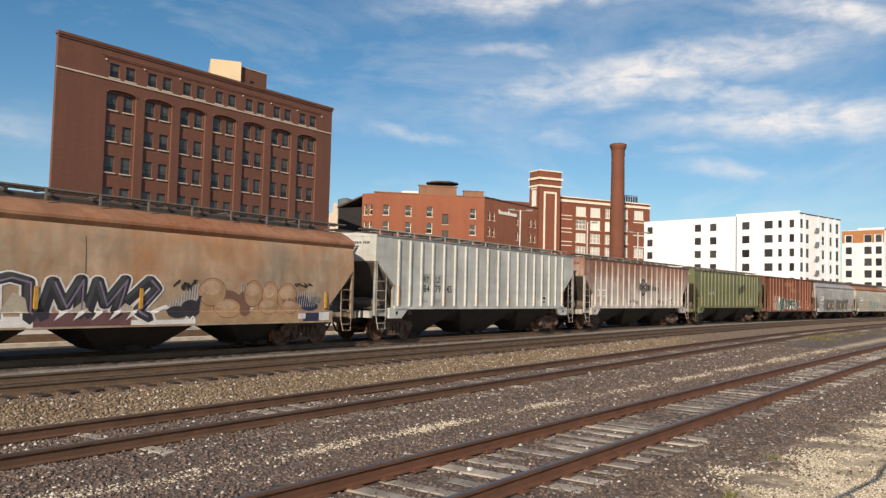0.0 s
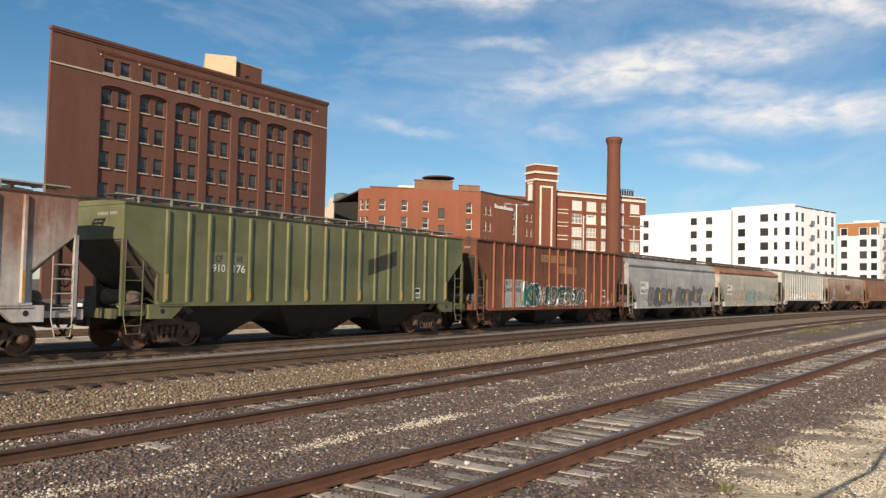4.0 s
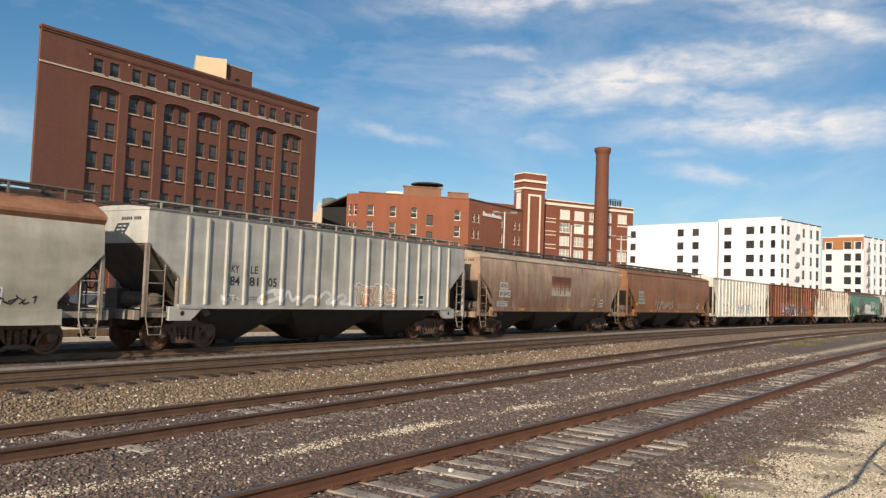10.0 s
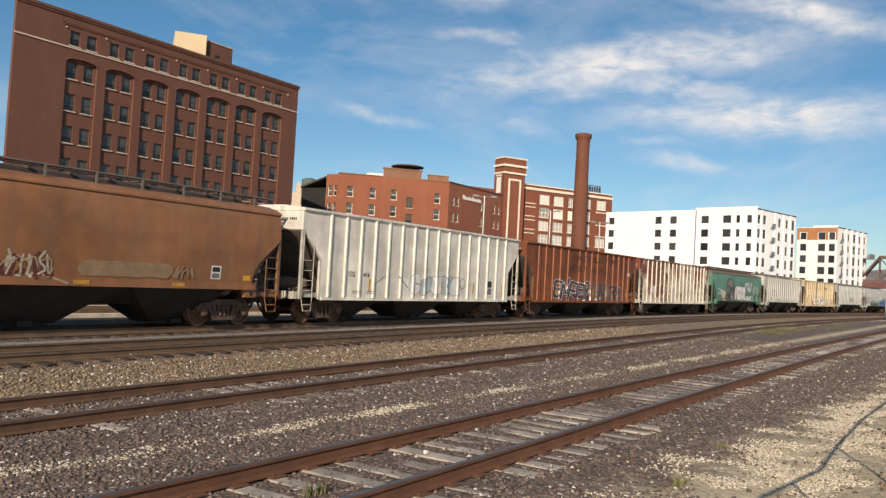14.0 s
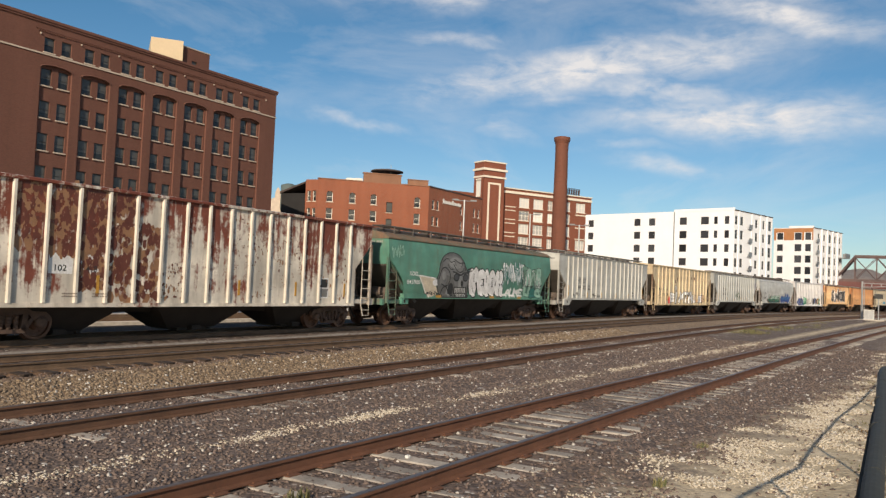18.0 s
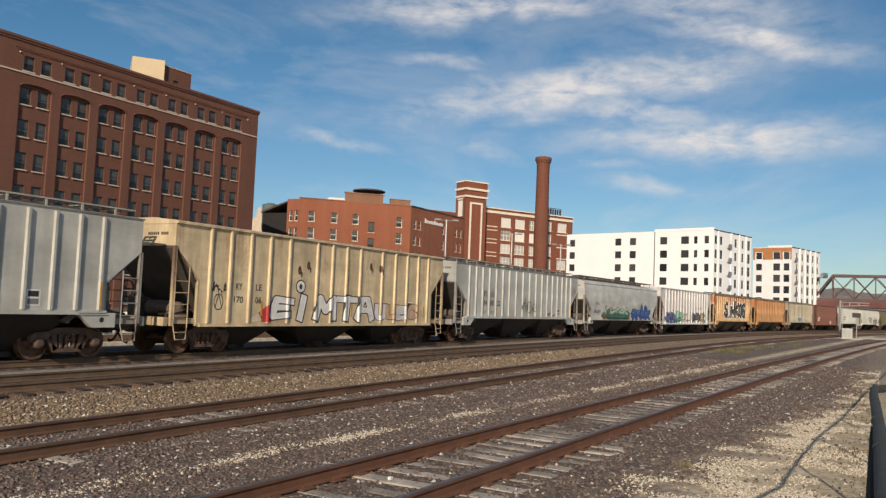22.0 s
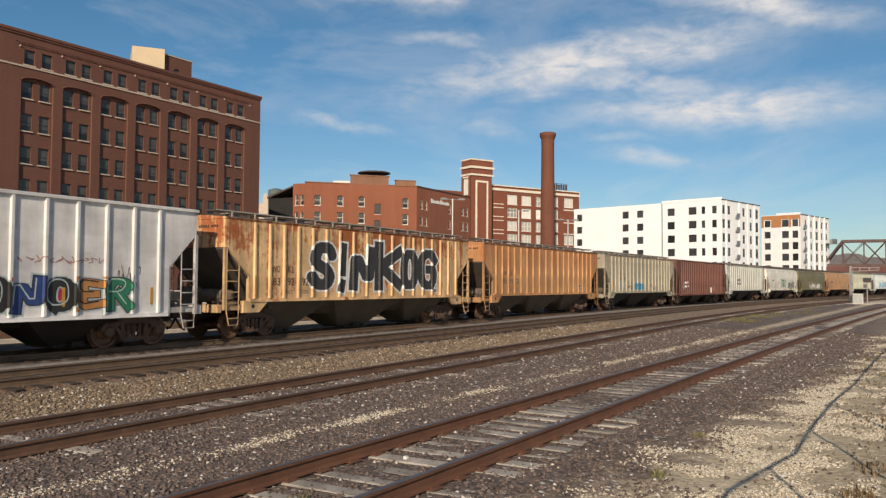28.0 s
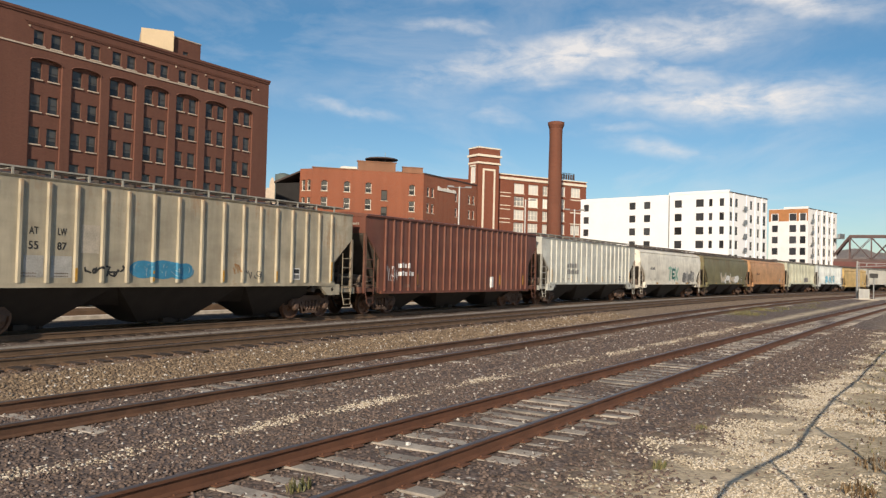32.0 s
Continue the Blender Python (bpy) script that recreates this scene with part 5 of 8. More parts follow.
def apartment(name, label, corner, left_len, left_cols, right_len, right_cols, top, step, wall_m, rows, top_m=None, style=STYLE_W):
    c75 = Vector((math.cos(radians(75)), math.sin(radians(75))))
    p = Vector(corner) + c75 * left_len
    m = pose(p.x, p.y, 0, 0, 0, -105)
    b = thing(name, label, "building", "white apartment blocks", m=m)
    by_size = {}
    for u, w, h in left_cols:
        by_size.setdefault((w, h), []).append(left_len - u)
    holes = [h2 for (w, h), us in by_size.items() for h2 in holes_for([(u, z) for u in us for z in rows], w, h)]
    part("wall", wall_mesh(left_len, GZ, top, holes, 0.22, wall_m), None, b)
    for (w, h), us in by_size.items():
        add_windows(b, I4, [(u, z) for u in us for z in rows], w, h, style, 0.22)
    mr = m.inverted() @ pose(corner[0], corner[1], 0, 0, 0, -15)
    by_size = {}
    for u, w, h in right_cols:
        by_size.setdefault((w, h), []).append(u)
    holes = [h2 for (w, h), us in by_size.items() for h2 in holes_for([(u, z) for u in us for z in rows], w, h)]
    part("wall", wall_mesh(right_len, GZ, top, holes, 0.22, wall_m), None, b, "", mr)
    for (w, h), us in by_size.items():
        add_windows(b, mr, [(u, z) for u in us for z in rows], w, h, style, 0.22)
    part("body", block_mesh([(0, 0.3), (left_len - 0.3, 0.3), (left_len - 0.3, right_len), (0, right_len)], GZ, top - 0.05, wall_m), None, b)
    part("coping", mesh_of("coping", boxes((0, left_len - step, -0.03, 0.3, top, top + 0.12), (left_len - step, left_len + 0.03, -0.06, 0.3, top, top + 0.55)), wall_m), None, b)
    part("roof_edge", mesh_of("roof_edge", boxes((-0.05, right_len, -0.12, 0.3, top + 0.0, top + 0.16)), M_COPING), None, b, "dark metal roof edge", mr)
    return b, m, mr


rows_w = [17.6 - 2.93 * k for k in range(6)]
wb, mW, mWr = apartment("apartment_block", "bright white six-storey apartment block with square windows", (172.18, 31.28), 37.0,
                        [(35.4, 1.5, 1.6), (22.85, 1.6, 1.6), (19.1, 1.6, 1.6), (11.5, 1.7, 1.6), (6.5, 1.8, 1.6), (4.05, 0.8, 1.55), (1.6, 1.0, 1.6)], 18.8,
                        [(1.0, 1.3, 1.8), (3.5, 1.4, 1.8), (10.6, 1.3, 1.8), (14.2, 1.2, 1.8), (17.2, 1.9, 2.1)], 19.6, 13.7, M_STUCCO, rows_w)
part("downpipe", mesh_of("downpipe", boxes((37.0 - 13.7, 37.0 - 13.5, -0.12, 0.0, GZ, 19.6)), M_GALV), None, wb)
for u in (2.2, 8.4, 12.6, 16.0):
    part("pilaster", mesh_of("pilaster", boxes((u - 0.3, u + 0.3, -0.12, 0.02, GZ, 19.75)), M_STUCCO), None, wb, "", mWr)
for z in rows_w:
    part("balcony", cached("balcony", lambda: mesh_of("balcony", boxes((-0.8, 0.8, -0.45, 0.0, 0.0, 0.1), (-0.8, 0.8, -0.45, -0.42, 0.1, 0.95)), M_GALV)), None, wb, "", mWr @ Matrix.Translation((7.0, 0, z - 1.4)))
rows_v = [17.55 - 2.87 * k for k in range(6)]
vb, mV, mVr = apartment("unfinished_block", "unfinished apartment block with bare orange boarding at its top", (217.03, 20.58), 9.8,
                        [(8.25, 1.5, 1.7), (3.75, 1.7, 1.8), (1.3, 1.4, 1.8)], 19.9, [(3.5, 1.2, 1.7), (7.2, 1.2, 1.7), (11.0, 1.9, 2.1), (14.7, 1.3, 1.7), (18.1, 1.2, 1.7)], 19.6, 6.0, M_BOARDING, rows_v)
holes_v = holes_for([(9.8 - u, 17.55) for u in (8.25, 3.75, 1.3)], 1.9, 2.0)
part("sheathing", wall_mesh(9.8, 17.0, 19.55, holes_v, 0.04, M_SHEATH), None, vb, "bare orange boarding", Matrix.Translation((0, -0.05, 0)))
for u in (5.4, 9.2, 12.9, 16.4):
    part("pilaster", mesh_of("pilaster", boxes((u - 0.3, u + 0.3, -0.25, 0.02, GZ, 19.7)), M_BOARDING), None, vb, "", mVr)
part("scaffold_platform", mesh_of("scaffold_platform", boxes((17.0, 20.6, -1.8, 0.0, 12.9, 13.1), (17.0, 20.6, -1.8, -1.7, 13.1, 14.2), (20.5, 20.6, -1.8, 0.0, 13.1, 14.2)), M_GALV), None, vb, "", mVr)
for z in rows_v:
    part("balcony", SEEN["balcony"], None, vb, "", mVr @ Matrix.Translation((2.2, 0, z - 1.4)))

# far towers seen between warehouse and mill
ft = thing("water_tank", "grey-green rooftop water tank on a block", "tank", m=pose(240, 211.7, 0))
bm = bmesh.new()
disc_ring(bm, 0, 0, 0, [(28, 3.1), (37.9, 3.1), (38.5, 1.2)], 24, "z")
part("tank", mesh_of("tank", bm, plain("verdigris", (0.1, 0.135, 0.135), 0.7, 0, 0.2, 0.3)), None, ft)
part("block", mesh_of("block", boxes((-2, 12, 1, 12, GZ, 32.5)), M_STONE), None, ft)
sp = thing("office_tower", "distant pale stone tower with a pointed top", "building", m=pose(237.4, 214.6, 0, 0, 0, -48))
part("body", block_mesh([(-2.2, 0), (1.5, 0), (1.5, 6), (-2.2, 6)], GZ, 32.6, M_STONE), None, sp)
bm = bmesh.new()
prism(bm, [(-1.4, 32.6), (0.9, 32.6), (0.7, 35.2), (0.1, 36.8), (-0.5, 36.8), (-1.2, 35.2)], 1, 4)
part("spire", mesh_of("spire", bm, M_STONE), None, sp)

# light poles between the tracks and the mill
for px, py, zt in ((83.2, 45.9, 12.0), (100.4, 45.0, 12.0), (102.9, 38.8, 10.7)):
    lp = thing("light_pole", "pale steel light pole with two arms", "street lamp", "yard light poles", m=pose(px, py, 0, 0, 0, -45))
    part("pole", cached(("pole", zt), lambda: mesh_of("pole", bars([[(0, 0, GZ), (0, 0, zt)]], 0.11, 8), M_GALV)), None, lp)
    part("arm", cached(("lamp_arm", zt), lambda: mesh_of("arm", bars([[(-1.0, 0, zt - 0.1), (1.0, 0, zt - 0.1)]], 0.05), M_GALV)), None, lp)
    for s in (-1, 1):
        part("lamp_head", cached(("lamp", s, zt), lambda: mesh_of("lamp_head", boxes((s * 1.1 - 0.35, s * 1.1 + 0.35, -0.2, 0.2, zt - 0.12, zt + 0.06)), M_GALV)), None, lp)

# the truss bridge and the far bank
br = thing("truss_bridge", "rusty iron truss bridge with a red girder deck", "bridge", m=pose(234.7, 12.3, 0, 0, 0, -89))
for y in (0.0, 7.0):
    part("top_chord", mesh_of("top_chord", boxes((0, 96, y - 0.25, y + 0.25, 13.4, 13.9)), M_IRON), None, br)
    part("bottom_chord", mesh_of("bottom_chord", boxes((-5, 101, y - 0.35, y + 0.35, 6.9, 7.6)), M_IRON), None, br)
    for i in range(20):
        u = i * 5.05
        part("vertical", mesh_of("vertical", boxes((u - 0.12, u + 0.12, y - 0.16, y + 0.16, 7.5, 13.4)), M_IRON), None, br)
        if i < 19:
            part("diagonal", mesh_of("diagonal", bars([[(u, y, 13.4), (u + 5.05, y, 7.5)]], 0.11, 4), M_IRON), None, br)
            part("diagonal", mesh_of("diagonal", bars([[(u, y, 7.5), (u + 5.05, y, 13.4)]], 0.09, 4), M_IRON), None, br)
    part("end_post", mesh_of("end_post", bars([[(-4.6, y, 7.2), (0.1, y, 13.6)]], 0.28, 4), M_IRON), None, br)
for i in range(10):
    part("cross_beam", mesh_of("cross_beam", boxes((i * 10.1 - 0.2, i * 10.1 + 0.2, 0.3, 6.7, 13.4, 13.8)), M_IRON), None, br)
part("deck", mesh_of("deck", boxes((-30, 101, -0.6, 7.6, 5.3, 6.9)), M_REDIRON), None, br, "red plate girder deck")
for i in range(40):
    part("stiffener", mesh_of("stiffener", boxes((-28 + i * 3.2, -27.75 + i * 3.2, -0.75, -0.6, 5.35, 6.85)), M_REDIRON), None, br)
for u in (-18, 30, 80):
    part("pier", mesh_of("pier", boxes((u - 1.5, u + 1.5, 0, 7, GZ - 3, 5.3)), M_CONCRETE), None, br)

# ---- far bank ----
def hill_mat():
    m, nt, b = node_mat("hazy_wooded_bluff")
    v = coords(nt)
    n1, n2 = tex_noise(nt, v, 0.03, 6), tex_noise(nt, v, 0.35, 6, 0.7)
    # greyed and lightened: distance haze is mixed into the bluff's own colours
    col = mix(nt, ramp(nt, n2, 0.3, 0.7), (0.16, 0.145, 0.14), (0.28, 0.25, 0.24))
    col = mix(nt, ramp(nt, n1, 0.45, 0.6), col, (0.25, 0.22, 0.2))
    link_color(nt, b.inputs["Base Color"], col)
    b.inputs["Roughness"].default_value = 1.0
    add_bump(nt, b, n2, 1.0, 2.0)
    return m


def build_bluff():
    xs, ys = spaced((420, 640, 11)), spaced((-320, 120, 6))
    high = lambda x, y: -0.4 + 21 * smooth(420, 500, x) * (1 - smooth(40, 115, y)) * (0.85 + 0.3 * noise.noise((y * 0.02, 3.1, 0)))
    rough = lambda x, y: 2.6 * noise.noise((x * 0.14, y * 0.14, 1.0)) * smooth(425, 470, x)
    vs, fs = grid_sheet(xs, ys, high, rough)
    me = bpy.data.meshes.new("bluff")
    me.from_pydata(vs, [], fs)
    me.materials.append(hill_mat())
    tagged(new("bluff", me), "wooded bluff on the far river bank", "hill", kind="structure")


build_bluff()
tb = thing("tower_block", "distant pale tower block beyond the bridge", "building", m=pose(560, -52, 0, 0, 0, -20))
part("body", block_mesh([(-9, 0), (9, 0), (9, 16), (-9, 16)], 0, 44, M_STUCCO), None, tb)
for i in range(5):
    hb = thing("far_house", "distant pale building on the bluff", "building", "buildings on the bluff", m=pose(470 + 14 * (i % 2), -28 - 19 * i, 15 + 2 * (i % 3), 0, 0, -20 + 9 * i))
    part("body", block_mesh([(-6, 0), (6, 0), (6, 8), (-6, 8)], -6, 5 + i % 3, M_STONE), None, hb)

# ---- lettering and graffiti on the cars ----
def flat_paint(name, col, vary=0.32):
    return plain(name, col, 0.6, 0, vary, 2.5, 0.0, 40.0, 0.12)


PAINTS = {k: flat_paint("spray_" + k, c) for k, c in {
    "white": (0.84, 0.83, 0.8), "silver": (0.5, 0.5, 0.52), "black": (0.03, 0.03, 0.03), "grey": (0.2, 0.2, 0.2), "teal": (0.03, 0.16, 0.14), "dark_teal": (0.02, 0.06, 0.055),
    "orange": (0.5, 0.23, 0.08), "navy": (0.03, 0.035, 0.08), "blue": (0.04, 0.09, 0.32), "sky": (0.12, 0.42, 0.62), "green": (0.1, 0.42, 0.2),
    "mint": (0.3, 0.5, 0.4), "peach": (0.55, 0.38, 0.26), "red": (0.45, 0.05, 0.05), "violet": (0.055, 0.035, 0.07), "lilac": (0.25, 0.2, 0.3), "cream": (0.6, 0.52, 0.4),
    "pale_blue": (0.45, 0.52, 0.54), "patch": (0.42, 0.42, 0.4), "olive_patch": (0.2, 0.22, 0.13), "rusty": (0.36, 0.18, 0.08), "brown": (0.12, 0.06, 0.04), "yellow": (0.8, 0.45, 0.04),
    "dull_yellow": (0.36, 0.2, 0.09), "stencil": (0.12, 0.115, 0.11), "dark_olive": (0.045, 0.05, 0.028), "teal_grey": (0.05, 0.09, 0.085), "grey_mid": (0.13, 0.13, 0.125), "slate": (0.07, 0.075, 0.08),
    "cream_grey": (0.5, 0.45, 0.37), "peach_grey": (0.47, 0.37, 0.28), "faint_brown": (0.25, 0.17, 0.12), "mint_grey": (0.32, 0.4, 0.36), "rusty_brown": (0.22, 0.09, 0.045), "rusty_tan": (0.32, 0.17, 0.09),
    "tan_grey": (0.42, 0.32, 0.22), "maroon_dark": (0.13, 0.04, 0.035), "rust_grey": (0.14, 0.085, 0.07), "silver_brown": (0.32, 0.26, 0.23), "maroon_rust": (0.14, 0.042, 0.028),
    "rust_fleck": (0.3, 0.17, 0.11), "green_grey": (0.16, 0.3, 0.22), "silver_white": (0.66, 0.66, 0.68), "moss": (0.07, 0.11, 0.06), "brown_grey": (0.2, 0.16, 0.13), "mint_light": (0.45, 0.62, 0.5),
    "green_deep": (0.03, 0.2, 0.12), "blue_deep": (0.03, 0.06, 0.2), "panel_white": (0.52, 0.5, 0.47), "crimson": (0.42, 0.03, 0.07), "crimson_pale": (0.42, 0.2, 0.17), "spray_black": (0.045, 0.045, 0.047),
    "tan_peach": (0.46, 0.3, 0.17), "brown_peach": (0.22, 0.12, 0.085), "maroon_grey": (0.15, 0.075, 0.08), "sienna": (0.3, 0.11, 0.075), "skull_mid": (0.17, 0.172, 0.17), "skull_light": (0.25, 0.255, 0.25), "haze_brown": (0.17, 0.115, 0.095), "ink_violet": (0.038, 0.034, 0.045), "sky_deep": (0.05, 0.27, 0.45), "faint": (0.045, 0.018, 0.013), "faded": (0.3, 0.2, 0.12), "rust_brown": (0.17, 0.06, 0.035)}.items()}


def side_y(kind, z):
    """How far out the near side's surface lies at height z."""
    if kind in ("ribbed", "deep"):
        return 1.551
    top = SILL[kind][1]
    if z <= top + 0.004:
        return 1.642
    prof = side_profile(kind)
    y = float(np.interp(z, [p[1] for p in prof], [p[0] for p in prof])) + 0.005
    return max(y, 1.642 - 3.6 * (z - top - 0.004))


def bands(kind):
    """Heights between which the side is nearly flat."""
    top = SILL[kind][1]
    return [SILL[kind][0], top + 0.004, top + 0.026] + [z for _, z in side_profile(kind) if z > top + 0.05]


def put_flat(i, name, shapes, label="", raise_by=0.0, kind_of=""):
    """Paint on the near side of car i. shapes: (polygons, paint) or (polygons, paint, letter); later ones lie over earlier ones."""
    groups = sorted({s[2] for s in shapes if len(s) > 2})
    if groups:
        for g in groups:
            put_flat(i, "graffiti_letter", [s[:2] for s in shapes if len(s) > 2 and s[2] == g], label, 0.0006 * g)
        shapes = [s for s in shapes if len(s) == 2]
        if not shapes:
            return
    kind, ribs = FLEET[i][1], FLEET[i][5]
    names = sorted({p for _, p in shapes})
    verts, faces, mats = [], [], []
    count = [0]

    def lay(polys, y_of, mat):
        for poly in polys:
            n = len(verts)
            count[0] += 1
            tiny = 1.2e-5 * (count[0] % 120)
            verts.extend((x, -y_of(x, z) - tiny, z) for x, z in poly)
            faces.append(tuple(range(n, n + len(poly))))
            mats.append(mat)

    cuts = bands(kind) if kind in ("smooth", "curved") else ()
    for layer, (polys, p) in enumerate(shapes):
        k = names.index(p)
        lift = 0.004 + 0.0025 * layer + raise_by
        if cuts:
            for za, zb in zip(cuts, cuts[1:]):
                cut = [clip_z(clip_z(t, za, 1), zb, -1) for t in polys if max(q[1] for q in t) > za and min(q[1] for q in t) < zb]
                lay([t for t in cut if len(t) > 2], lambda x, z: side_y(kind, z) + lift, k)
            continue
        polys = [clip_z(t, SILL[kind][1] + 0.004, 1) for t in polys]
        polys = [t for t in polys if len(t) > 2]
        lay(polys, lambda x, z: 1.551 + lift, k)
        for c in post_places(ribs):
            near = [t for t in polys if max(q[0] for q in t) > c - 0.06 and min(q[0] for q in t) < c + 0.06]
            for a, b in ((-0.058, -0.037), (-0.037, 0.037), (0.037, 0.058)):
                cut = [clip_x(clip_x(t, c + a, 1), c + b, -1) for t in near]
                lay([t for t in cut if len(t) > 2], lambda x, z: 1.622 - 3.3 * max(0.0, abs(x - c) - 0.037) + lift, k)
    me = bpy.data.meshes.new(name)
    me.from_pydata(verts, [], faces)
    for n in names:
        me.materials.append(PAINTS[n])
    me.polygons.foreach_set("material_index", mats)
    bm = bmesh.new()
    bm.from_mesh(me)
    bmesh.ops.remove_doubles(bm, verts=bm.verts, dist=0.0003)
    bm.to_mesh(me)
    bm.free()
    return tagged(part(name, me, None, CARS[i], label), kind=kind_of)


def clip_x(poly, x0, sgn):
    """The part of a convex polygon on one side of x = x0."""
    out = []
    for (ax, az), (bx, bz) in zip(poly, list(poly[1:]) + [poly[0]] if poly else []):
        ina, inb = (ax - x0) * sgn >= 0, (bx - x0) * sgn >= 0
        if ina:
            out.append((ax, az))
        if ina != inb:
            t = (x0 - ax) / (bx - ax)
            out.append((x0, az + (bz - az) * t))
    return out


def clip_z(poly, z0, sgn):
    return [(x, z) for z, x in clip_x([(z, x) for x, z in poly], z0, sgn)]


def fan(poly):
    cx, cz = sum(p[0] for p in poly) / len(poly), sum(p[1] for p in poly) / len(poly)
    return [[(cx, cz), a, b] for a, b in zip(poly, poly[1:] + poly[:1])]


def oval(cx, cz, rx, rz, n=16):
    return [(cx + rx * math.cos(6.2832 * k / n), cz + rz * math.sin(6.2832 * k / n)) for k in range(n)]


def rect(x0, x1, z0, z1):
    n = max(1, int((x1 - x0) / 0.5))
    m = max(1, int((z1 - z0) / 0.4))
    return [[(x0 + (x1 - x0) * (i + a) / n, z0 + (z1 - z0) * (j + b) / m) for a, b in ((0, 0), (1, 0), (1, 1), (0, 1))] for i in range(n) for j in range(m)]


def glyphs(text, x0, x1, z0, z1, fat=0.0):
    """Triangles of a word in the built-in font, fitted into a box."""
    cu = bpy.data.curves.new("word", "FONT")
    cu.body, cu.resolution_u, cu.offset = text, 3, fat
    ob = bpy.data.objects.new("word", cu)
    me = bpy.data.meshes.new_from_object(ob)
    pts = [(v.co.x, v.co.y) for v in me.vertices]
    tris = []
    me.calc_loop_triangles()
    for t in me.loop_triangles:
        tris.append([pts[k] for k in t.vertices])
    bpy.data.meshes.remove(me)
    bpy.data.objects.remove(ob)
    bpy.data.curves.remove(cu)
    ax, bx = min(p[0] for p in pts), max(p[0] for p in pts)
    az, bz = min(p[1] for p in pts), max(p[1] for p in pts)
    return [[(x0 + (x1 - x0) * (p[0] - ax) / (bx - ax), z0 + (z1 - z0) * (p[1] - az) / (bz - az)) for p in t] for t in tris]


# sprayed letters as brush strokes on a grid of ten by ten (A is ten); a slash lifts the brush
STROKES = {"A": "00 3A 7A A0/24 84", "B": "00 0A 7A 98 76 15/76 A4 A1 80 00", "C": "98 7A 3A 08 02 30 70 92", "D": "00 0A 6A A7 A3 60 00", "E": "A9 1A 15 85/15 10 A1", "F": "A9 1A 10/15 84",
           "G": "98 7A 3A 08 02 30 80 95 55", "H": "10 1A/15 95/9A 90", "I": "50 5A", "K": "00 0A/A9 15 A0", "L": "0A 00 A1", "M": "00 1A 53 9A A0", "N": "00 1A 90 AA", "O": "30 02 08 3A 7A A8 A2 70 30",
           "P": "00 0A 8A A7 85 05", "R": "00 0A 8A A8 75 05/55 A0", "S": "98 7A 3A 18 16 35 74 92 70 30 02", "T": "0A AA/5A 50", "U": "0A 02 30 70 A2 AA", "W": "0A 30 56 80 AA", "X": "0A A0/00 AA", "!": "5A 54/51 50",
           "Z": "09 9A 10 A1", "Q": "30 02 08 3A 7A A8 A2 70 30/63 A0", "V": "0A 50 AA", "Y": "0A 55 AA/55 40", "e": "05 95 78 27 03 20 80"}


def bent(pts, times):
    """A polyline with its corners cut round."""
    for _ in range(times):
        out = [pts[0]]
        for (ax, az), (bx, bz) in zip(pts, pts[1:]):
            out += [(ax * 0.75 + bx * 0.25, az * 0.75 + bz * 0.25), (ax * 0.25 + bx * 0.75, az * 0.25 + bz * 0.75)]
        pts = out + [pts[-1]]
    return pts


def brush(pts, w, spike=0.0, blunt=False):
    """A stroke of width w along the points, thinner where it runs level; spike: pointed ends; blunt: square ends."""
    out = []
    last = len(pts) - 2
    for k, ((ax, az), (bx, bz)) in enumerate(zip(pts, pts[1:])):
        d = math.hypot(bx - ax, bz - az)
        if d < 1e-6:
            continue
        wide = w * (0.62 + 0.38 * abs(bz - az) / d) if w > 0.12 else w
        ux, uz = (bx - ax) / d, (bz - az) / d
        if blunt and k == 0:
            ax, az = ax - ux * w * 0.42, az - uz * w * 0.42
        if blunt and k == last:
            bx, bz = bx + ux * w * 0.42, bz + uz * w * 0.42
        ox, oz = -uz * wide / 2, ux * wide / 2
        out.append([(ax - ox, az - oz), (bx - ox, bz - oz), (bx + ox, bz + oz), (ax + ox, az + oz)])
        if spike and k == last:
            out.append([(bx - ox, bz - oz), (bx + ux * spike * w, bz + uz * spike * w), (bx + ox, bz + oz)])
        if spike and k == 0:
            out.append([(ax + ox, az + oz), (ax - ux * spike * w, az - uz * spike * w), (ax - ox, az - oz)])
    ends = pts[1:-1] if spike or blunt else pts
    rz = w * (0.34 if w > 0.12 else 0.5)
    return out + [oval(x, z, w / 2, rz, 10) for x, z in ends]


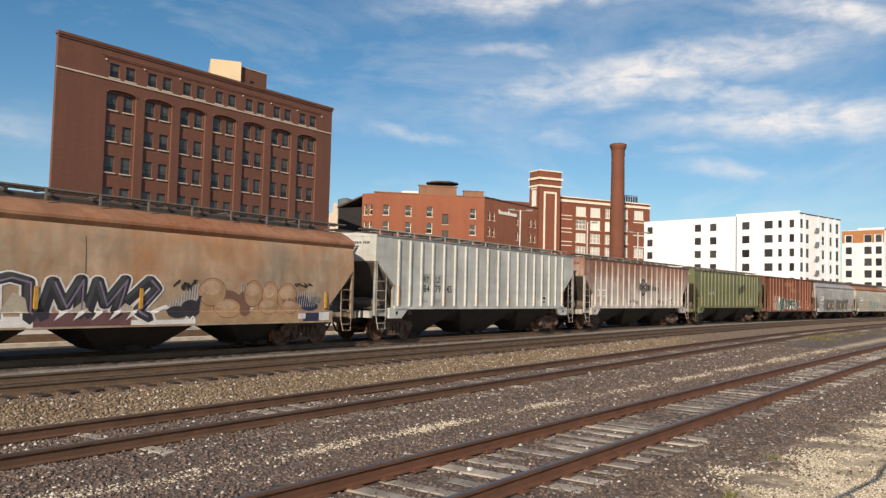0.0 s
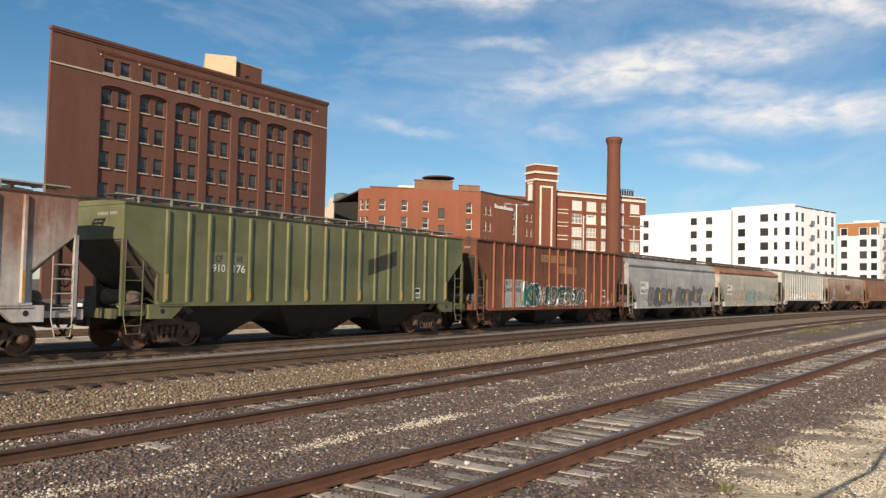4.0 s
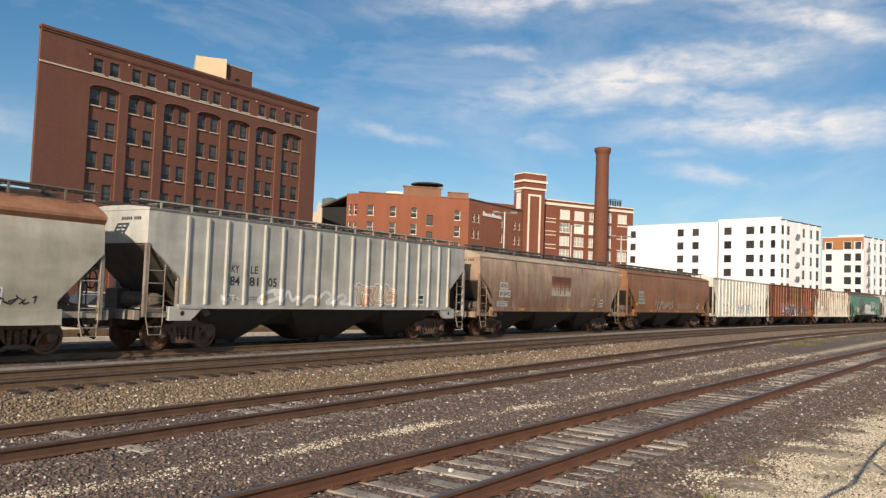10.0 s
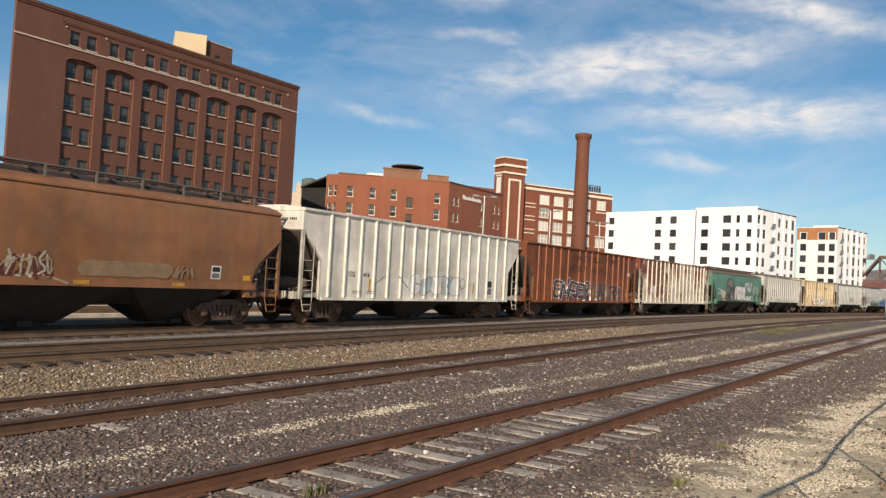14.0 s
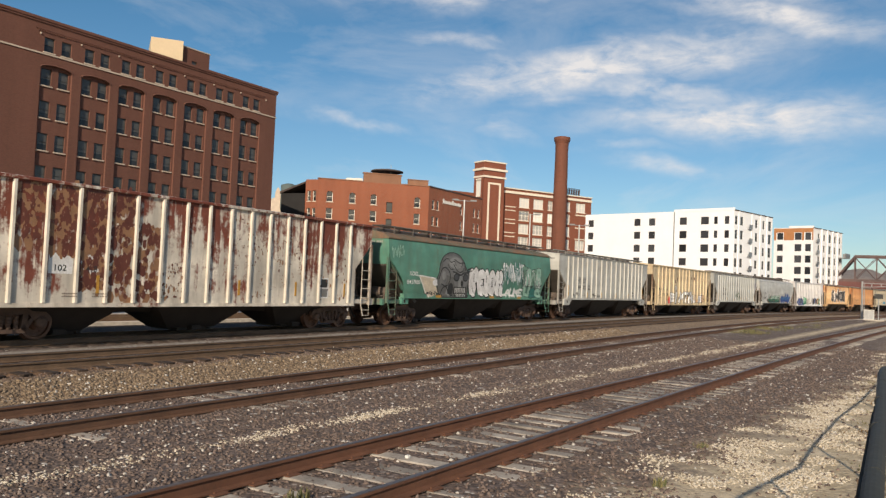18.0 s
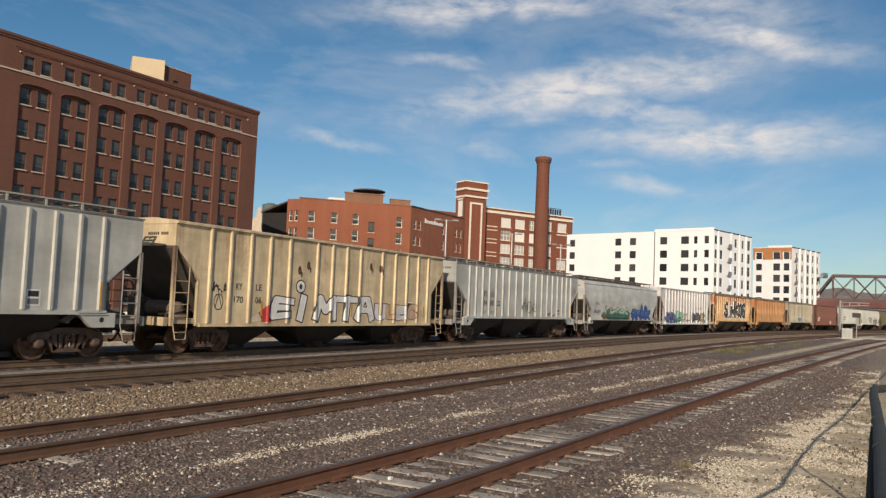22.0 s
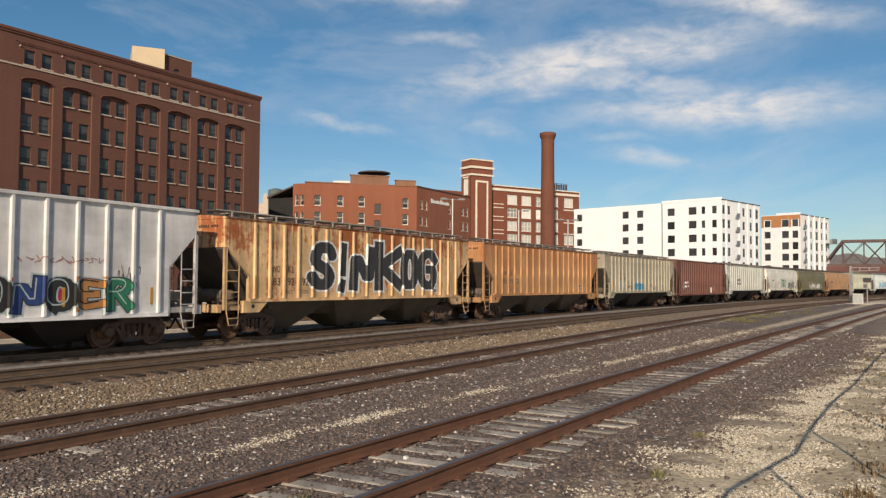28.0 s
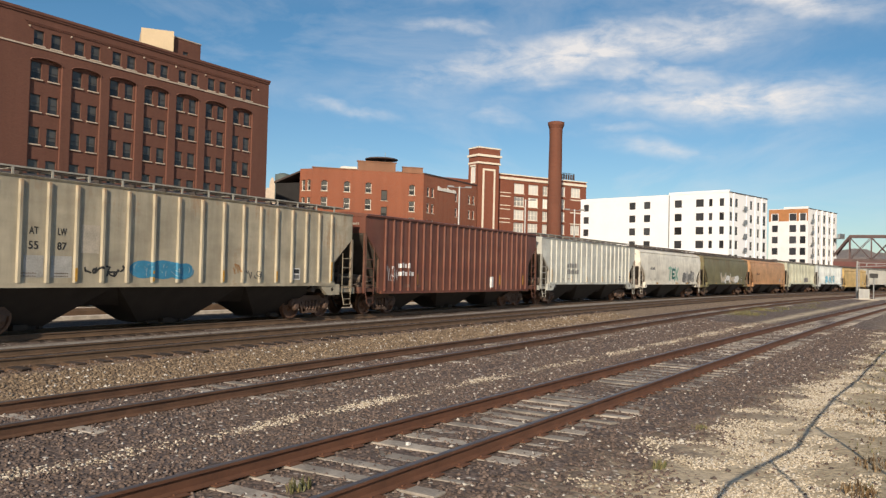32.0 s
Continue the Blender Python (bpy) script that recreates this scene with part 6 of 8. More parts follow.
def piece(text, x0, x1, z0, z1, fill, line, halo=None, w=0.2, o=0.05, soft=1, lean=0.0, spike=0.0, seed=0, jig=0.06, low=None, gleam=None, base=0):
    """Sprayed letters: each a set of thick strokes with an outline, a halo, a second colour low down and thin gleams."""
    rng = random.Random(seed)
    n = len(text)
    step = (x1 - x0) / n
    out = []
    for k, c in enumerate(text):
        a, b = x0 + step * k + w / 2 + o - step * 0.07 * (k > 0), x0 + step * (k + 1) - w / 2 - o * 0.4 + step * 0.1 * (k < n - 1)
        tilt = rng.uniform(-0.7, 0.7) * jig
        lo, hi = z0 + w / 2 + o, z1 - w / 2 - o
        up, sx = rng.uniform(-jig, jig), rng.uniform(-jig, jig)
        lines = []
        for st in STROKES[c].split("/"):
            pts = []
            for q in st.split():
                u, v = int(q[0], 16) / 10, int(q[1], 16) / 10
                pts.append((a + (b - a) * u + (lean + tilt) * (v - 0.5) + rng.uniform(-jig, jig) * 0.8, lo + (hi - lo) * v + up * (v > 0.6) + sx * (v < 0.4) * 0.5))
            lines.append(bent(pts, soft) if len(pts) > 2 else pts)
        at = base + k
        if halo:
            out.append(([q for p in lines for q in brush(p, w + 2 * o + 0.11, spike, soft < 2)], halo, at))
        out.append(([q for p in lines for q in brush(p, w + 2 * o, spike, soft < 2)], line, at))
        body = [q for p in lines for q in brush(p, w, spike * 0.8, soft < 2)]
        out.append((body, fill if isinstance(fill, str) else fill[k % len(fill)], at))
        if low:
            mid = z0 + (z1 - z0) * rng.uniform(0.36, 0.5)
            cut = [clip_z(q, mid, -1) for q in body]
            out.append(([q for q in cut if len(q) > 2], low, at))
        if gleam:
            out.append(([q for p in lines for q in brush([(x - w * 0.24, z + w * 0.22) for x, z in p], w * 0.13)], gleam, at))
    return out


def scribble(seed, x0, x1, z0, z1, line, strokes=9, width=0.028):
    """A hasty marker tag: thin loops and strokes run together."""
    rng = random.Random(seed)
    q = []
    for k in range(strokes):
        x = x0 + (x1 - x0) * (k + 0.5) / strokes
        pts = [(x + rng.uniform(-0.5, 0.5) * (x1 - x0) / strokes * 1.6, rng.uniform(z0, z1)) for _ in range(4)]
        q += brush(bent(pts, 1), width)
    return [(q, line)]


def bar_row(x0, x1, z, h, n, line):
    w = (x1 - x0) / n
    return [([rect(x0 + w * k, x0 + w * (k + 0.72), z, z + h * (0.8 + 0.2 * (k % 2)))[0] for k in range(n)], line)]


def bay(i, k):
    """The middle of the k-th space between the posts of car i."""
    p = post_places(FLEET[i][5])
    return (p[k] + p[k + 1]) / 2


def split_text(i, k, words, z, h, paint, patch=None, per=0.2):
    """Lettering broken over the spaces between the posts."""
    p = post_places(FLEET[i][5])
    for j, wd in enumerate(words):
        if patch:
            put_flat(i, "lettering_patch", [(rect(p[k + j] + 0.1, p[k + j + 1] - 0.09, z - 0.1, z + h + 0.1), patch)])
        c = bay(i, k + j)
        w = min(p[k + j + 1] - p[k + j] - 0.2, per * h / 0.3 * len(wd))
        put_flat(i, "lettering", [(glyphs(wd, c - w / 2, c + w / 2, z, z + h, 0.012), paint)], "", 0.003)


def plain_text(i, words, x, z, h, paint, patch=None, per=0.2):
    s = []
    w = max(len(wd) for wd in words) * per * h / 0.3
    n = len(words)
    if patch:
        s.append((rect(x - 0.08, x + w + 0.08, z - 0.09, z + h * (1.6 * (n - 1) + 1) + 0.09), patch))
    for j, wd in enumerate(words):
        zz = z + h * 1.6 * (n - 1 - j)
        s.append((glyphs(wd, x, x + len(wd) * per * h / 0.3, zz, zz + h, 0.012), paint))
    put_flat(i, "lettering", s)


def small_marks(i):
    """Data panels, reflector strips and small stencilled lines, as on every car."""
    kind, ribs = FLEET[i][1], FLEET[i][5]
    strip = lambda tag, *b: cached(("reflector", tag), lambda: mesh_of("reflector", boxes(b), M_YELLOW))
    if kind == "ribbed":
        for r in (0, 4, 7, 10, 13, 17):
            me = strip("tall", -0.034, 0.034, -1.629, -1.621, 1.42, 2.14) if r in (0, 17) else strip("short", -0.034, 0.034, -1.629, -1.621, 1.4, 1.76)
            part("reflector", me, None, CARS[i], "yellow reflector strip").location.x = post_places(18)[r]
    elif kind == "deep":
        for x in (-4.35, 0.95, 3.75, 6.6):
            part("reflector", strip("deep", -0.045, 0.045, -1.562, -1.551, 1.25, 1.75), None, CARS[i], "yellow reflector strip").location.x = x
    elif i in (0, 5):
        for x in ((-3.35, -0.45, 6.85) if i == 0 else (-3.35, -1.6, 1.9, 3.8, 6.85)):
            part("reflector", strip("upright", -0.05, 0.05, -1.645, -1.6, 1.3, 1.85), None, CARS[i], "yellow reflector strip").location.x = x
    else:
        z = SILL[kind][0] + 0.02
        for x in (-4.35, 0.9, 4.05):
            part("reflector", strip(kind, -0.23, 0.23, -1.652, -1.641, z, z + 0.11), None, CARS[i], "yellow reflector strip").location.x = x
    z0 = SILL[kind][1] + 0.08
    x0 = 5.0 if kind in ("ribbed", "deep") else 5.5
    frame_ = [(rect(x0 - 0.2, x0 + 0.2, z0 + 0.02, z0 + 0.44), "white"), (rect(x0 - 0.15, x0 + 0.15, z0 + 0.25, z0 + 0.4), "black"), (rect(x0 - 0.15, x0 + 0.15, z0 + 0.06, z0 + 0.2), "grey")]
    if kind == "deep":
        frame_ = [(rect(x0 + 0.12, x0 + 0.6, z0 + 0.1, z0 + 0.86), "white"), (rect(x0 + 0.17, x0 + 0.55, z0 + 0.5, z0 + 0.81), "black"), (rect(x0 + 0.17, x0 + 0.55, z0 + 0.15, z0 + 0.45), "grey")]
    if i not in (0, 13, 17, 4, 22):
        put_flat(i, "data_panel", frame_)
    xs = (-5.4, -4.5) if kind in ("ribbed", "deep") else (-5.9, -5.0)
    if i not in (0, 4, 11, 13, 15, 18):
        rows_ = [b for j in range(2) for x in xs for b in bar_row(x, x + 0.42, z0 + 0.08 + 0.075 * j, 0.03, 7, "brown_grey")]
        put_flat(i, "stencil_lines", rows_, kind_of="stuff")
    top = 3.62 if kind in ("ribbed", "deep") else 3.45
    ink = M_BLACK if sum(FLEET[i][2]) > 0.6 else M_WALKLIGHT
    me = cached(("end_mark", kind), lambda: mesh_of("reporting_mark", boxes(*[(-8.322, -8.314, -1.2 + k * 0.085 + 0.08 * (k > 3), -1.15 + k * 0.085 + 0.08 * (k > 3), top + 0.1, top + 0.19) for k in range(10)]), M_WHITE))
    tagged(painted(part("reporting_mark", me, None, CARS[i]), ink), kind="stuff")


for i in range(len(CARS)):
    small_marks(i)

# the orange-topped grey car
put_flat(0, "graffiti", [(rect(-7.0, -3.35, 0.86, 1.12), "white"), (rect(-3.4, -0.75, 0.86, 1.2), "maroon_grey"), (rect(-0.75, 1.35, 0.86, 0.99), "white"), (fan([(-4.2, 1.2), (-3.5, 1.2), (-3.6, 1.55), (-3.9, 1.7)]) + fan([(-2.5, 1.2), (-1.9, 1.2), (-2.1, 1.5)]) + fan([(-1.2, 1.2), (-0.5, 1.2), (-0.9, 1.45)]), "cream_grey")]
         + [([[(-2.9 + 0.5 * k, 1.0), (-2.75 + 0.5 * k, 1.22), (-2.45 + 0.5 * k, 1.3), (-2.7 + 0.5 * k, 1.12)] for k in range(5)], "white")], "white and maroon paint along the sill")
fat_ = [[(-5.7, 1.95), (-5.1, 1.72), (-4.6, 1.25)], [(-4.35, 1.2), (-4.4, 1.95), (-4.0, 2.06), (-3.55, 1.95), (-3.5, 1.2)], [(-3.15, 1.25), (-2.95, 1.98), (-2.6, 1.35), (-2.2, 2.05), (-2.2, 1.3)], [(-1.95, 1.3), (-1.75, 2.02), (-1.5, 1.4), (-0.95, 2.08), (-1.15, 1.3)], [(-0.85, 1.5), (-0.2, 2.08), (0.05, 1.85), (-0.55, 1.22), (-0.3, 1.1)]]
for k, st in enumerate(fat_):
    put_flat(0, "graffiti_letter", [(brush(st, 0.46, 0.5, True), "white"), (brush(st, 0.34, 0.4, True), "ink_violet"), (brush([(x - 0.05, z + 0.06) for x, z in st], 0.11, 0.4), "slate"), (brush([(x + 0.06, z - 0.02) for x, z in st[1:]], 0.05, 0.4), "lilac")], "dark spiky graffiti letter outlined in white", 0.0008 * k)
put_flat(0, "graffiti", [(brush([(-0.5, 1.02), (0.35, 1.35), (0.7, 1.2), (1.2, 1.22)], 0.1), "white"), ([q for k in range(11) for q in brush([(0.5 + 0.09 * k, 1.15 + 0.02 * k), (0.52 + 0.09 * k, 1.45 + 0.055 * k)], 0.04)], "silver"),
                         (fan(oval(0.75, 1.2, 0.38, 0.17)) + fan(oval(1.2, 1.3, 0.33, 0.25)) + fan([(1.2, 1.2), (1.5, 1.3), (1.62, 1.9), (1.45, 1.6)]), "ink_violet"), (brush([(0.95, 0.95), (1.05, 1.06), (1.15, 0.95), (1.25, 1.08), (1.35, 0.95)], 0.04), "white")], "black cloud with pale hatching")
put_flat(0, "graffiti", [(rect(1.4, 6.0, 0.87, 1.2) + fan(oval(2.9, 1.3, 1.4, 0.35, 20)) + fan(oval(4.5, 1.35, 1.2, 0.4, 20)), "tan_peach"), (fan(oval(2.5, 1.55, 0.55, 0.3)) + fan(oval(3.2, 1.45, 0.3, 0.4)), "brown_peach"),
                         ([q for k in range(6) for q in brush([(3.05 + 0.09 * k, 1.8), (3.05 + 0.09 * k, 2.08 - 0.02 * k)], 0.03)] + [q for k in range(9) for q in brush([(5.5 + 0.1 * k, 1.35), (5.5 + 0.1 * k, 1.85)], 0.03)], "silver")], "peach base of bubble graffiti")
blobs_ = [(1.95, 1.78, 0.5, 0.4), (2.55, 1.3, 0.5, 0.28), (3.55, 1.75, 0.36, 0.4), (4.25, 1.72, 0.32, 0.42), (4.2, 1.36, 0.4, 0.25), (5.0, 1.68, 0.42, 0.42), (5.15, 1.36, 0.35, 0.22)]
for k, (cx, cz, rx, rz) in enumerate(blobs_):
    put_flat(0, "graffiti_letter", [(fan(oval(cx, cz, rx + 0.05, rz + 0.045, 22)), "peach_grey"), (fan(oval(cx, cz, rx + 0.03, rz + 0.028, 22)), "sienna"), (fan(oval(cx, cz, rx, rz, 22)), "tan_peach"), (fan(oval(cx - 0.04, cz + rz * 0.3, rx * 0.75, rz * 0.5, 18)), "peach")], "peach bubble graffiti letter", 0.0008 * k)
put_flat(0, "graffiti", [(fan([(3.6, 1.25), (3.75, 1.25), (3.7, 1.55), (3.55, 1.45)]) + fan([(4.65, 1.2), (4.8, 1.25), (4.7, 1.5)]), "ink_violet"), (fan([(3.45, 1.25), (3.62, 1.3), (3.55, 1.5)]), "silver_white")] + scribble(5, 0.62, 1.4, 1.78, 2.12, "black", 5, 0.045) + scribble(6, 5.35, 6.1, 1.95, 2.15, "black", 5, 0.04) + scribble(7, 4.8, 5.45, 1.4, 1.75, "maroon_grey", 6, 0.03), "black marker tags", kind_of="stuff")
put_flat(0, "graffiti", [(rect(4.1, 5.6, 0.88, 1.0), "white"), (fan(oval(5.75, 1.55, 0.3, 0.16)) + fan(oval(6.1, 1.35, 0.4, 0.14)) + rect(5.75, 6.5, 0.86, 1.14), "navy"), (rect(6.5, 7.0, 0.88, 1.16), "silver_white"), (rect(5.5, 5.85, 0.95, 1.12), "silver_white"), (rect(6.1, 6.3, 1.5, 1.68) + rect(6.36, 6.56, 1.5, 1.68), "grey")], "navy and pale patches")
# light grey
split_text(1, 2, ["KY", "LE"], 2.33, 0.25, "black", "patch")
split_text(1, 2, ["84", "79", "45"], 1.92, 0.3, "black")
# white with brown weathering and the emblem
split_text(2, 0, ["KY", "LE"], 2.03, 0.22, "black", "white")
split_text(2, 0, ["23", "34", "6"], 1.62, 0.2, "grey")
put_flat(2, "emblem", [(fan(oval(-0.02, 2.85, 0.36, 0.28)) + fan(oval(-0.02, 2.3, 0.36, 0.28)) + fan(oval(-0.32, 2.57, 0.3, 0.32)) + fan(oval(0.28, 2.57, 0.3, 0.32)) + fan(oval(-0.02, 2.57, 0.44, 0.42)), "black")]
         + [([[(-0.02 + 0.1 * math.cos(a), 2.57 + 0.1 * math.sin(a)), (-0.02 + 0.42 * math.cos(a + 0.25), 2.57 + 0.4 * math.sin(a + 0.25)), (-0.02 + 0.44 * math.cos(a - 0.2), 2.57 + 0.42 * math.sin(a - 0.2))] for a in (0.0, 0.785, 1.571, 2.356, 3.142, 3.927, 4.712, 5.498)], "patch"), (fan(oval(-0.02, 2.57, 0.07, 0.07, 10)), "black")], "round black flower emblem")
for x_, w_, z_, h_ in ((0.72, 0.34, 2.36, 0.36), (1.14, 0.1, 2.36, 0.36), (1.36, 0.28, 2.36, 0.25), (1.72, 0.09, 2.36, 0.36), (1.92, 0.28, 2.36, 0.25), (2.3, 0.32, 2.24, 0.37)):
    put_flat(2, "emblem_bar", [(rect(x_, x_ + w_, z_, z_ + h_), "black")])
put_flat(2, "graffiti", scribble(8, -2.25, -1.4, 1.5, 1.8, "black", 6, 0.035) + scribble(9, -1.25, -0.7, 1.5, 1.75, "black", 4, 0.035) + scribble(10, 2.4, 3.0, 1.52, 1.82, "black", 5, 0.035) + scribble(11, 3.15, 3.6, 1.5, 1.75, "black", 3, 0.03), "black marker tags", kind_of="stuff")
# olive green
split_text(3, 2, ["CF", "WR"], 2.55, 0.2, "black", "olive_patch")
split_text(3, 2, ["910", "176"], 2.24, 0.24, "white")
put_flat(3, "emblem", [([[(1.9, 2.3), (3.6, 2.72), (3.6, 3.3), (1.9, 2.88)]], "dark_olive")], "dark slanted emblem")
# rust brown with teal graffiti
put_flat(4, "number_panel", [(rect(-5.86, -5.12, 1.02, 2.36), "patch")], "grey number panel")
put_flat(4, "number_panel", [(rect(-4.92, -4.15, 1.02, 2.36), "patch")], "grey number panel")
split_text(4, 1, ["KY", "LE"], 2.09, 0.2, "black", None, 0.34)
split_text(4, 1, ["240", "08"], 1.76, 0.22, "black", None, 0.3)
put_flat(4, "graffiti", piece("KB", -4.1, -2.3, 1.0, 2.3, ["teal", "dark_teal"], "white", None, 0.36, 0.03, 1, 0.08, 0, 12, 0.06, None, None), "teal graffiti outlined in white")
put_flat(4, "graffiti", piece("ADEGAN", -1.95, 2.75, 1.0, 2.15, ["dark_teal", "teal_grey"], "white", None, 0.3, 0.028, 2, 0.05, 0.3, 13, 0.07, None, None), "dark teal graffiti outlined in white")
put_flat(4, "graffiti", scribble(120, -4.0, -2.4, 1.5, 2.2, "white", 9, 0.022) + scribble(121, -1.9, 2.7, 1.4, 2.15, "cream_grey", 24, 0.022) + scribble(122, -1.8, 2.8, 1.1, 2.1, "dark_teal", 14, 0.035), "thin pale curls", kind_of="stuff")
put_flat(4, "graffiti", [(brush(bent([(x, 1.1), (x + 0.25, 1.9), (x + 0.45, 1.5), (x + 0.2, 1.25)], 2), 0.035), "white") for x in (-3.9, -3.2, -2.7, -2.2, -1.5, -0.6, 0.2, 1.0, 1.7, 2.3)] + [(fan(oval(x, z, 0.07, 0.08, 10)), "white") for x, z in ((-2.5, 2.0), (-2.3, 1.7), (-2.45, 1.4), (2.8, 1.9), (2.9, 1.3), (-0.1, 2.1))], "white curls and dots", kind_of="stuff")
put_flat(4, "graffiti", scribble(14, -3.9, -2.6, 1.05, 1.5, "white", 8, 0.03) + scribble(15, -2.6, -2.0, 1.1, 2.1, "white", 9, 0.03) + scribble(16, -1.6, 2.9, 1.02, 1.5, "white", 20, 0.026) + scribble(18, 5.9, 6.4, 1.05, 1.5, "silver", 6, 0.026), "white outlines and drips", kind_of="stuff")
for x_, z_, w_, h_, p_ in ((-2.3, 3.33, 0.8, 0.36, "dull_yellow"), (-1.3, 3.3, 0.7, 0.4, "dull_yellow"), (-0.4, 3.3, 0.82, 0.42, "rusty"), (-0.4, 2.78, 0.82, 0.4, "rusty"), (0.55, 2.76, 0.75, 0.38, "rusty"), (1.5, 2.76, 0.28, 0.38, "dull_yellow")):
    put_flat(4, "lettering_patch", [(rect(x_, x_ + w_, z_, z_ + h_), p_)], "faded lettering patch")
put_flat(4, "faded_lettering", [(glyphs("G", -2.22, -1.94, 3.37, 3.63), "brown")])
put_flat(4, "faded_lettering", [(glyphs("A", -1.88, -1.6, 3.37, 3.63), "brown")])
put_flat(4, "data_panel", [(rect(5.15, 5.6, 1.15, 1.95), "white"), (rect(5.2, 5.55, 1.6, 1.9), "rust_brown"), (rect(5.2, 5.55, 1.2, 1.52), "rust_brown")])
# grey with block letters
plain_text(5, ["NOKL", "440535"], -6.52, 1.8, 0.25, "black", "white", 0.23)
put_flat(5, "lettering", [(rect(-6.2, -4.5, 1.0, 1.17), "silver")])
put_flat(5, "lettering", [(rect(-0.44, 0.66, 1.0, 1.17), "white"), (rect(-0.4, 0.62, 1.03, 1.14), "patch")])
put_flat(5, "lettering", [(rect(4.4, 6.6, 1.0, 1.13), "silver")])
put_flat(5, "graffiti", piece("DACE", -5.3, -1.1, 0.95, 2.24, ["grey", "grey_mid"], "black", "grey_mid", 0.5, 0.03, 1, 0.06, 0, 14, 0.05, None, None), "dark grey block graffiti")
put_flat(5, "graffiti", piece("HORNET", -0.35, 5.2, 0.98, 2.26, ["grey", "grey_mid"], "black", None, 0.36, 0.05, 1, 0.1, 0.3, 15, 0.06, None, None), "dark grey block graffiti")
put_flat(5, "graffiti", scribble(16, -1.1, -0.35, 1.4, 2.1, "white", 7, 0.035) + scribble(17, 5.2, 6.1, 1.5, 2.0, "white", 8, 0.03) + scribble(19, 6.1, 6.9, 1.4, 2.2, "silver", 7, 0.03), "white marker tags", kind_of="stuff")
# grey with the rusted top
plain_text(6, ["NOKL", "441046"], -6.55, 1.85, 0.25, "black", "white", 0.23)
put_flat(6, "graffiti", piece("SARKS", -5.15, -1.75, 0.96, 2.2, ["cream_grey", "peach_grey"], "faint_brown", "cream_grey", 0.46, 0.018, 2, 0.05, 0, 17, 0.06, None, "cream"), "peach bubble graffiti")
put_flat(6, "graffiti", piece("VOSTK", -1.9, 1.3, 1.0, 2.18, ["mint_grey", "mint"], "green_grey", "pale_blue", 0.26, 0.025, 2, 0.1, 0.6, 18, 0.1, None, "slate"), "pale green spiky graffiti")
put_flat(6, "graffiti", piece("Q", 1.8, 2.9, 1.3, 2.05, "patch", "mint_grey", "slate", 0.2, 0.02, 2, 0, 0, 19, 0.05) + piece("UREI", 3.1, 5.7, 1.3, 1.95, "patch", "pale_blue", None, 0.14, 0.03, 1, 0.05, 0, 20, 0.05, base=1), "faint outline graffiti")
put_flat(6, "graffiti", scribble(21, 5.6, 6.5, 1.3, 1.55, "black", 6, 0.03), "black tag", kind_of="stuff")
# grey with chalk loops
split_text(7, 2, ["KY", "LE"], 2.36, 0.24, "black", "patch")
split_text(7, 2, ["84", "81", "05"], 1.96, 0.29, "black")
loops = brush(bent([(-3.0, 1.85), (-3.6, 1.85), (-4.2, 1.5), (-3.8, 1.42), (-2.9, 1.7), (-3.5, 1.85), (-3.0, 1.42), (-2.75, 1.95), (-2.55, 1.45), (-2.3, 1.7), (-2.1, 1.42), (-1.7, 1.75), (-1.3, 1.6), (-1.35, 1.42), (-1.1, 1.75), (-0.8, 1.9), (-0.5, 1.65), (-0.9, 1.5), (-0.6, 1.42), (0.0, 1.85), (0.3, 1.6), (-0.2, 1.45), (0.35, 1.45)], 2), 0.12)
put_flat(7, "graffiti", [(loops, "white")], "white looping chalk graffiti")
put_flat(7, "graffiti", piece("TRUE", 0.55, 3.25, 1.4, 2.15, ["cream", "peach"], "sienna", "white", 0.22, 0.025, 0, 0.05, 0.2, 21, 0.06, None, "white"), "peach graffiti outlined in dark red")
put_flat(7, "graffiti", scribble(22, -5.6, -4.9, 1.45, 1.7, "white", 7, 0.05) + scribble(23, 4.3, 5.2, 1.42, 1.55, "white", 5, 0.05), "white scrawl", kind_of="stuff")
# tan brown with the faded patch
plain_text(8, ["NOKL"], -6.5, 2.36, 0.18, "black", "panel_white", 0.26)
plain_text(8, ["852842"], -6.55, 1.98, 0.18, "black", "panel_white", 0.26)
put_flat(8, "lettering", [(rect(-6.75, -5.72, 1.44, 1.7), "pale_blue")] + bar_row(-6.6, -5.85, 1.6, 0.05, 7, "stencil") + bar_row(-6.6, -5.95, 1.5, 0.05, 6, "stencil"), "grey data patch")
drips = [([rect(xd - wd, xd + wd, zd, 2.72)[0]], "rust_brown") for xd, wd, zd in ((-0.75, 0.02, 2.25), (-0.35, 0.03, 2.3), (-0.1, 0.05, 2.15), (0.1, 0.02, 2.3), (0.42, 0.06, 2.2), (0.8, 0.03, 2.35), (1.0, 0.05, 2.3))]
put_flat(8, "faded_patch", [(rect(-1.11, 1.25, 2.78, 3.11), "rust_brown"), (rect(-1.11, 1.25, 2.66, 2.8), "rusty_brown"), (rect(-1.11, 1.25, 2.5, 2.67), "rusty_tan"), (rect(-1.11, 1.25, 2.36, 2.51), "tan_grey"), (rect(-1.11, 1.25, 2.06, 2.37), "cream_grey")] + drips, "faded rust-streaked patch")
